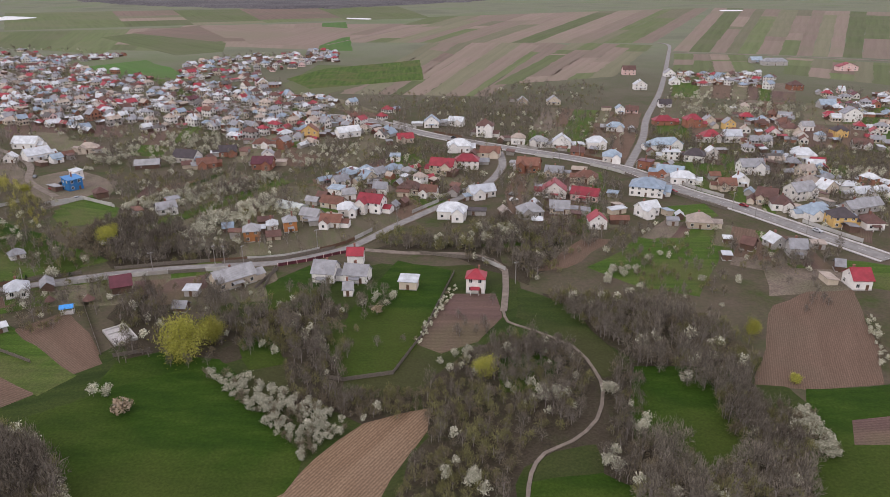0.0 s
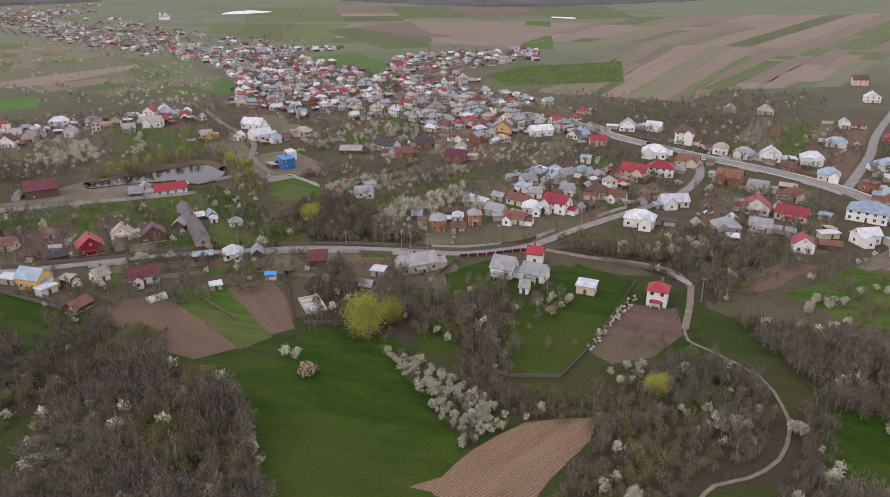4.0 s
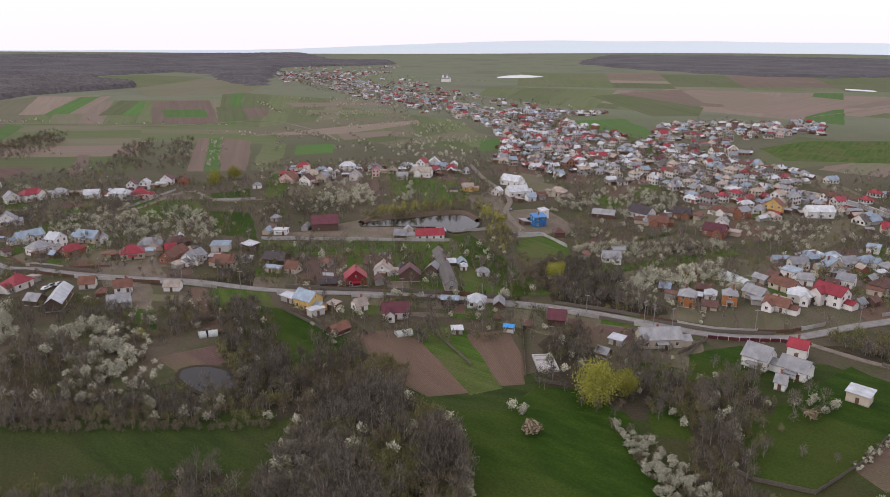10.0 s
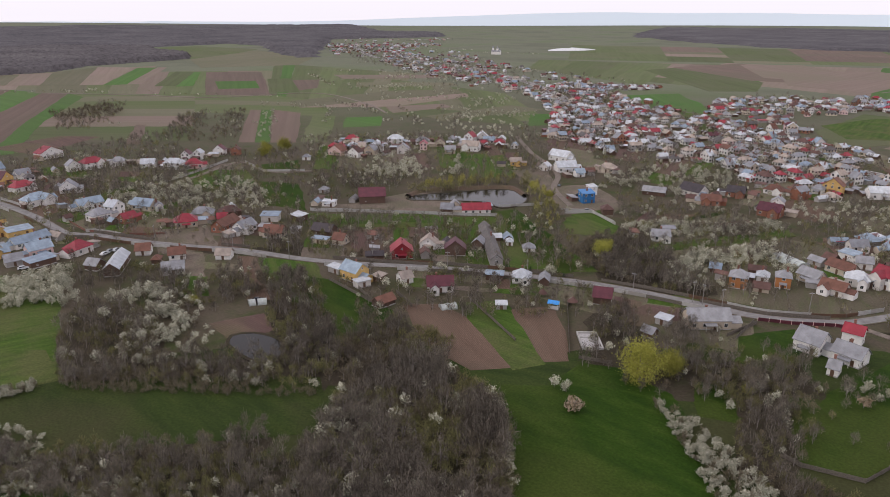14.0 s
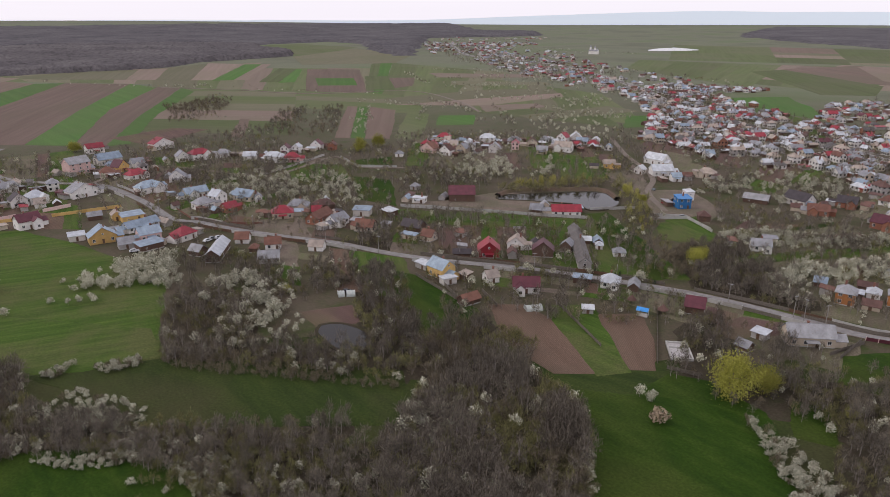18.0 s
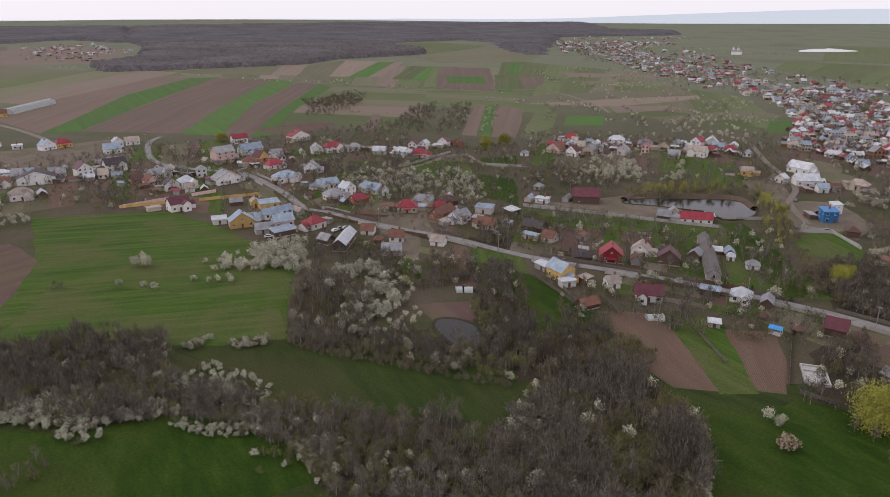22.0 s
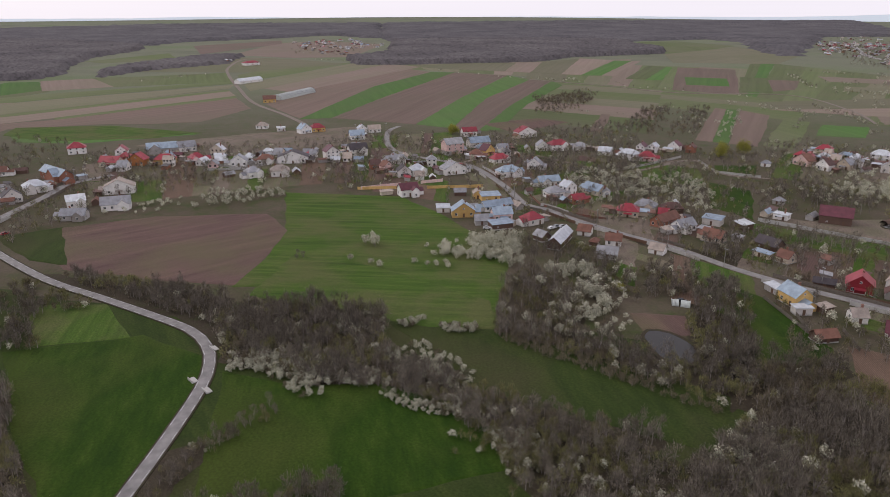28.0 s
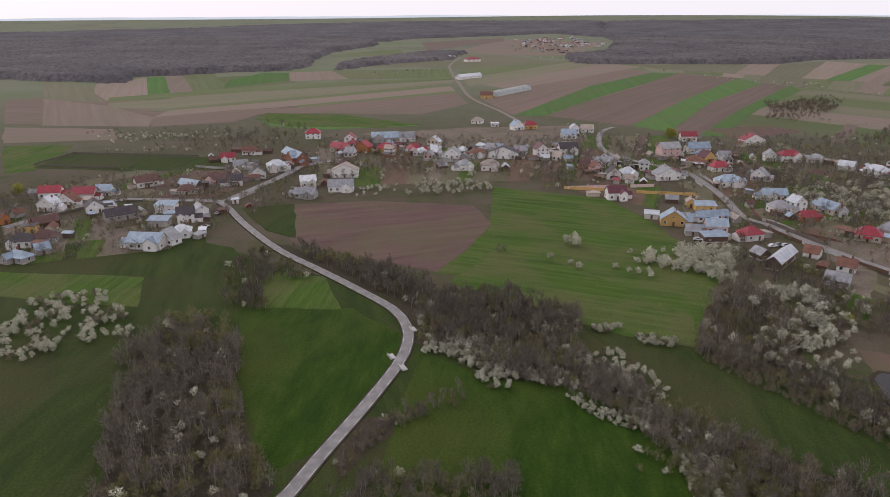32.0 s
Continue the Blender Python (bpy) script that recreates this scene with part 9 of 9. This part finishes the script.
stand("blossom", [(-189.8, -25.9), (-199.5, -14.1), (-181.8, 0.4), (-167.7, 4.6), (-169.0, -3.1), (-188.8, -15.5)], 57, 375, 0.33, 0.55, 240, name="blossom_hedge")
stand("tan", [(-199.9, -8.4), (-182.4, 17.9), (-169.0, 24.4), (-175.3, 4.0)], 14, 416, 0.3, 0.52, 150, name="thicket")
stand("blossom", [(-199.9, -8.4), (-182.4, 17.9), (-169.0, 24.4), (-175.3, 4.0)], 44, 376, 0.3, 0.52, 240, name="blossom_hedge")
stand("tan", [(-205.9, 77.8), (-222.9, 112.8), (-191.1, 105.4), (-179.3, 90.6), (-186.2, 77.8)], 14, 417, 0.4, 0.7, 150, name="thicket")
stand("blossom", [(-205.9, 77.8), (-222.9, 112.8), (-191.1, 105.4), (-179.3, 90.6), (-186.2, 77.8)], 44, 377, 0.4, 0.7, 240, name="blossom_hedge")

# ---- garden trees of the village ----
stand("bare", [(-191, 375), (-65.1, 339.4), (-59.3, 253.2), (-117.6, 253.9)], 405, 400, 0.45, 1.0, 90, 2.2, free=0.5, white=0.08)
stand("bare", [(-83.4, 372.8), (-9, 426), (32.8, 337.8), (-21.8, 294.1)], 405, 401, 0.45, 1.0, 90, 2.2, free=0.5, white=0.08)
stand("bare", [(35.7, 370.7), (90.0, 336.9), (67.9, 264.2), (25.8, 258.3)], 338, 402, 0.45, 1.0, 90, 2.2, free=0.5, white=0.08)
stand("bare", [(123, 474), (273, 420), (179.7, 262.8), (118.5, 336.5)], 878, 403, 0.45, 1.0, 90, 2.2, free=0.5, white=0.08)
stand("bare", [(-20, 540), (138, 536), (104, 395), (5, 425)], 540, 404, 0.45, 1.0, 70, 2.2, free=-1.5, white=0.08)
stand("bare", [(-523, 844), (-38, 541), (-17, 459), (-299, 465)], 1014, 405, 0.45, 1.0, 70, 2.2, free=-1.5, white=0.08)
stand("bare", [(-520, 164), (-445, 338), (-236.7, 175.6), (-338.1, 100.4)], 946, 406, 0.45, 1.0, 90, 2.2, free=-1.5, white=0.08)
stand("bare", [(-489, 372), (-340, 500), (-219, 356), (-333, 259)], 743, 407, 0.45, 1.0, 70, 2.2, free=-1.5, white=0.08)
stand("bare", [(-287.6, 215.3), (-190.8, 283.3), (-130.9, 237.0), (-221.5, 169.6)], 473, 408, 0.45, 1.0, 90, 2.2, free=0.5, white=0.08)
stand("bare", [(-209.1, 171.3), (-118.9, 238.7), (-108.0, 197.7), (-168.5, 146.9)], 175, 409, 0.45, 1.0, 119, 2.2, free=0.5, white=0.08)
stand("bare", [(-366, -291), (-433, -181), (-493, -136), (-379.1, -106.4), (-276.5, -150.7), (-251.0, -206.3)], 743, 410, 0.45, 1.0, 90, 2.2, free=0.5, white=0.08)
stand("bare", [(-538, -148), (-579, 98), (-405, 71), (-427, -32), (-392, -110)], 743, 411, 0.45, 1.0, 70, 2.2, free=-1.5, white=0.08)
stand("bare", [(-528, 69), (-593, 312), (-316.6, 175.9), (-395, 117)], 878, 412, 0.45, 1.0, 70, 2.2, free=-1.5, white=0.08)
stand("bare", [(-1942, 1652), (-721, 1054), (-515, 755), (-1175, 1060)], 1014, 413, 0.45, 1.0, 70, 2.2, free=-1.5, white=0.08)
stand("bare", [(-1205.2, 244.427), (-1044.2, 325.427), (-1047.8, 332.573), (-1208.8, 251.573)], 25, 600, 0.35, 0.7, 60, 2.0, white=0.3)
stand("bare", [(-1043.08, 326.263), (-921.083, 456.263), (-926.917, 461.737), (-1048.92, 331.737)], 25, 601, 0.35, 0.7, 60, 2.0, white=0.3)
stand("bare", [(-885.735, 437.703), (-722.735, 549.703), (-727.265, 556.297), (-890.265, 444.297)], 28, 602, 0.35, 0.7, 60, 2.0, white=0.3)
stand("bare", [(-1544.24, 45.1023), (-1358.24, 222.102), (-1363.76, 227.898), (-1549.76, 50.8977)], 36, 603, 0.35, 0.7, 60, 2.0, white=0.3)
stand("bare", [(-689.835, 257.554), (-638.835, 323.554), (-645.165, 328.446), (-696.165, 262.446)], 11, 604, 0.35, 0.7, 60, 2.0, white=0.3)
stand("bare", [(-653.197, 545.183), (-535.197, 508.183), (-532.803, 515.817), (-650.803, 552.817)], 17, 605, 0.35, 0.7, 60, 2.0, white=0.3)
stand("bare", [(-1116.46, -211.907), (-1244.46, -106.907), (-1249.54, -113.093), (-1121.54, -218.093)], 23, 606, 0.35, 0.7, 60, 2.0, white=0.3)
stand("blossom", [(-137.4, 286.5), (-84.9, 359.2), (-88.9, 362.2), (-141.4, 289.5)], 46, 700, 0.45, 0.75, 200, name="blossom_hedge")
stand("blossom", [(-148.4, 301.0), (-91.0, 357.4), (-94.6, 361.0), (-152.0, 304.6)], 40, 701, 0.45, 0.75, 200, name="blossom_hedge")
stand("blossom", [(-140.8, 289.3), (-92.2, 356.3), (-96.2, 359.3), (-144.8, 292.3)], 46, 702, 0.45, 0.75, 200, name="blossom_hedge")
stand("blossom", [(-159.8, 436.7), (-130.8, 486.7), (-135.2, 489.3), (-164.2, 439.3)], 16, 703, 0.45, 0.75, 200, name="blossom_hedge")
stand("blossom", [(-637.7, 500.5), (-579.7, 506.5), (-580.3, 511.5), (-638.3, 505.5)], 14, 704, 0.45, 0.75, 200, name="blossom_hedge")
stand("blossom", [(-640.5, 438.0), (-504.5, 339.0), (-501.5, 343.0), (-637.5, 442.0)], 16, 705, 0.45, 0.75, 200, name="blossom_hedge")
stand("blossom", [(-651.5, 457.0), (-500.5, 346.0), (-497.5, 350.0), (-648.5, 461.0)], 16, 706, 0.45, 0.75, 200, name="blossom_hedge")
stand("blossom", [(-419.9, 185.7), (-338.9, 223.7), (-341.1, 228.3), (-422.1, 190.3)], 20, 707, 0.45, 0.75, 200, name="blossom_hedge")
stand("blossom", [(-608.4, 357.1), (-555.4, 402.1), (-558.6, 405.9), (-611.6, 360.9)], 14, 708, 0.45, 0.75, 200, name="blossom_hedge")
stand("bare", [(-1021, 842), (-845, 955), (-849, 963), (-1025, 850)], 34, 720, 0.55, 1, 64, white=0.45)
stand("bare", [(-864, 738), (-745, 858), (-751, 864), (-870, 744)], 28, 721, 0.55, 1, 64, white=0.45)
stand("bare", [(-752, 675), (-663, 790), (-671, 796), (-760, 681)], 24, 722, 0.55, 1, 64, white=0.45)
stand("bare", [(-561, 667), (-507, 699), (-511, 707), (-565, 675)], 10, 723, 0.55, 1, 64, white=0.45)
stand("bare", [(-506, 563), (-479, 672), (-487, 674), (-514, 565)], 18, 724, 0.55, 1, 64, white=0.45)
stand("bare", [(-489, 472), (-422, 613), (-430, 617), (-497, 476)], 26, 725, 0.55, 1, 64, white=0.45)
stand("bare", [(-1153, 1031), (-993, 1139), (-999, 1147), (-1159, 1039)], 32, 726, 0.55, 1, 64, white=0.45)
stand("bare", [(-982, 768), (-804, 671), (-800, 679), (-978, 776)], 33, 727, 0.55, 1, 64, white=0.45)
stand("bare", [(-653, 545), (-527, 505), (-525, 513), (-651, 553)], 22, 728, 0.55, 1, 64, white=0.45)
stand("bare", [(-954, 1091), (-737, 1110), (-737, 1118), (-954, 1099)], 36, 729, 0.55, 1, 64, white=0.45)
stand("bare", [(-820, 1126), (-658, 1071), (-656, 1079), (-818, 1134)], 28, 730, 0.55, 1, 64, white=0.45)
stand("bare", [(-658, 1071), (-512, 1024), (-510, 1032), (-656, 1079)], 25, 731, 0.55, 1, 64, white=0.45)
stand("bare", [(-1250, 1519), (-1068, 1605), (-1072, 1613), (-1254, 1527)], 33, 732, 0.55, 1, 64, white=0.45)
stand("bare", [(-1551, 1520), (-1310, 1641), (-1314, 1649), (-1555, 1528)], 44, 733, 0.55, 1, 64, white=0.45)
stand("bare", [(-549, 553), (-445, 470), (-439, 478), (-543, 561)], 22, 734, 0.55, 1, 64, white=0.45)
stand("bare", [(-472, 566), (-416, 477), (-408, 481), (-464, 570)], 17, 735, 0.55, 1, 64, white=0.45)
hedges()

# ---- single trees ----
orchard("blossom", [(-248.4, 89.5), (-250.6, 104.8), (-227.9, 123.9), (-200.9, 107.8), (-195.5, 90.9), (-217.0, 83.2)], 26, 20, 0.8, 1.15)
orchard("blossom", [(-278.2, 81.7), (-280.6, 94.7), (-251.9, 83.3), (-263.8, 76.5)], 8, 21, 0.8, 1.1)
orchard("blossom", [(-196.3, 80.5), (-186.0, 98.8), (-169.9, 89.1), (-183.7, 77.6)], 8, 22, 0.6, 0.8)
orchard("blossom", [(-301.5, 26.8), (-306.5, 40.0), (-286.7, 36.6), (-286.1, 28.1)], 4, 23, 0.8, 1.1)
orchard("blossom", [(-274.2, 13.1), (-278.4, 22.7), (-269.9, 45.1), (-261.6, 61.6), (-255.3, 58.2), (-267.8, 17.5)], 8, 24, 0.5, 0.75)
orchard("blossom", [(51.9, 229.6), (71.0, 240.0), (69.0, 224.4), (53.0, 215.0)], 9, 25, 0.5, 0.8)
orchard("blossom", [(12.8, 271.6), (29.7, 274.8), (25.8, 258.3), (14.5, 258.4)], 12, 26, 0.7, 1.0)
orchard("blossom", [(34.0, 127.7), (39.1, 127.7), (36.9, 121.0), (33.2, 121.1)], 3, 27, 0.7, 0.9)
orchard("blossom", [(3.9, 119.4), (10.0, 120.3), (8.4, 113.4), (4.9, 113.4)], 3, 28, 0.6, 0.8)
orchard("blossom", [(22.8, 150.2), (32.6, 152.8), (30.3, 147.7), (23.0, 146.5)], 5, 29, 0.6, 0.8)
orchard("blossom", [(40.4, 155.4), (44.9, 155.3), (43.7, 150.1), (40.1, 150.1)], 2, 30, 0.7, 0.9)
orchard("blossom", [(45.2, 139.3), (51.3, 139.2), (49.1, 133.8), (44.5, 133.8)], 3, 31, 0.6, 0.8)
orchard("blossom", [(-2.7, 170.2), (7.0, 173.2), (6.6, 164.0), (-1.1, 159.8)], 6, 32, 0.5, 0.7)
orchard("blossom", [(-31.3, 207.0), (-16.7, 213.4), (-17.8, 202.6), (-28.4, 198.6)], 6, 33, 0.5, 0.7)
orchard("blossom", [(-128.5, -88.8), (-144.8, -57.7), (-135.5, -56.0), (-121.2, -79.4)], 6, 34, 0.4, 0.6)
orchard("blossom", [(-138.6, 107.0), (-125.3, 118.2), (-106.7, 101.9), (-113.8, 89.9)], 10, 35, 0.5, 0.7)
orchard("blossom", [(-108.7, 128.1), (-94.6, 125.2), (-82.4, 116.1), (-86.6, 112.6)], 9, 36, 0.5, 0.8)
orchard("blossom", [(-124.2, 81.2), (-112.1, 88.5), (-99.2, 90.9), (-87.2, 93.1), (-102.6, 80.3)], 8, 37, 0.5, 0.7)
orchard("blossom", [(-188.9, 197.1), (-167.3, 208.1), (-158.0, 223.1), (-155.8, 216.1), (-178.5, 192.8)], 5, 38, 0.6, 0.8)
orchard("blossom", [(270, 557), (222, 406), (228, 379), (190, 368)], 10, 39, 0.6, 0.9)
orchard("blossom", [(60.7, 251.7), (100.5, 245.4), (106.9, 210.0), (87.5, 193.6), (59.6, 210.4)], 10, 40, 0.4, 0.7)
orchard("bud", [(64.2, 229.5), (83.7, 239.9), (81.4, 219.4), (66.5, 214.9)], 6, 41, 0.5, 0.7)
orchard("bud", [(83.9, 193.7), (98.1, 193.5), (90.6, 175.8), (79.1, 175.9)], 6, 42, 0.6, 0.8)
orchard("bare", [(66.2, 277.9), (88.2, 270.6), (83.7, 239.9), (63.8, 245.8)], 8, 43, 0.5, 0.7)
orchard("bare", [(-144.4, 167.2), (-144.5, 179.9), (-132.3, 177.3), (-135.4, 168.6)], 3, 44, 0.5, 0.7)
orchard("bare", [(-165.9, 199.2), (-150.0, 204.4), (-146.3, 192.4), (-154.7, 189.1)], 5, 45, 0.6, 0.8)
orchard("bare", [(-93.7, 203.4), (-66.3, 211.7), (-57.3, 183.9), (-68.2, 180.5)], 10, 46, 0.6, 0.9)
orchard("bare", [(-294.8, -9.0), (-288.4, 8.6), (-273.5, 3.6)], 3, 47, 0.35, 0.5)
orchard("bare", [(4.4, 206.6), (15.6, 206.5), (12.4, 183.3), (0.5, 179.9)], 8, 48, 0.45, 0.6)
orchard("bare", [(116.7, 219.0), (134.3, 218.8), (119.2, 193.3), (106.9, 193.4)], 8, 49, 0.4, 0.6)
tree("willow", -73.8, 170.1, 1.6, 3)
tree("willow", -69.1, 179.1, 1.0, 4)
tree("bush", -79.6, 144.1, 2.2, 5)
tree("willow", 10.0, 160.6, 0.85, 6)
tree("willow", -136.1, 260.3, 1.0, 7)
tree("willow", -436.3, 297.4, 1.3, 8)
tree("willow", -443.7, 320.7, 1.2, 9)
tree("willow", -192.1, -96.9, 0.5, 10)
tree("willow", -573.5, 133.7, 1.2, 11)
tree("blossom", -138.9, 224.1, 1.1, 12)
tree("blossom", -86.7, 151.0, 0.8, 13)
tree("blossom", -90.3, 151.1, 0.7, 14)
tree("willow", -221.3, 115.5, 0.55, 15)
tree("willow", -47.9, 183.8, 0.4, 16)
tree("willow", 91.3, 156.3, 0.4, 17)
tree("willow", 90.9, 182.6, 0.6, 18)
tree("willow", -360.9, -274.6, 0.9, 19)
tree("bare", 62.6, 155.2, 0.8, 20)
tree("bare", -20.0, 176.1, 0.5, 21)
tree("bare", -12.7, 178.3, 0.4, 22)
tree("bare", -163.3, -9.7, 0.45, 23)
tree("bush", -21.9, 196.6, 1.4, 24)
tree("willow", -228.3, 344.1, 0.75, 25)
tree("willow", -210.0, 333.4, 0.6, 26)
tree("willow", -138.1, 268.0, 0.8, 27)
tree("willow", -587.8, 134.5, 0.6, 28)
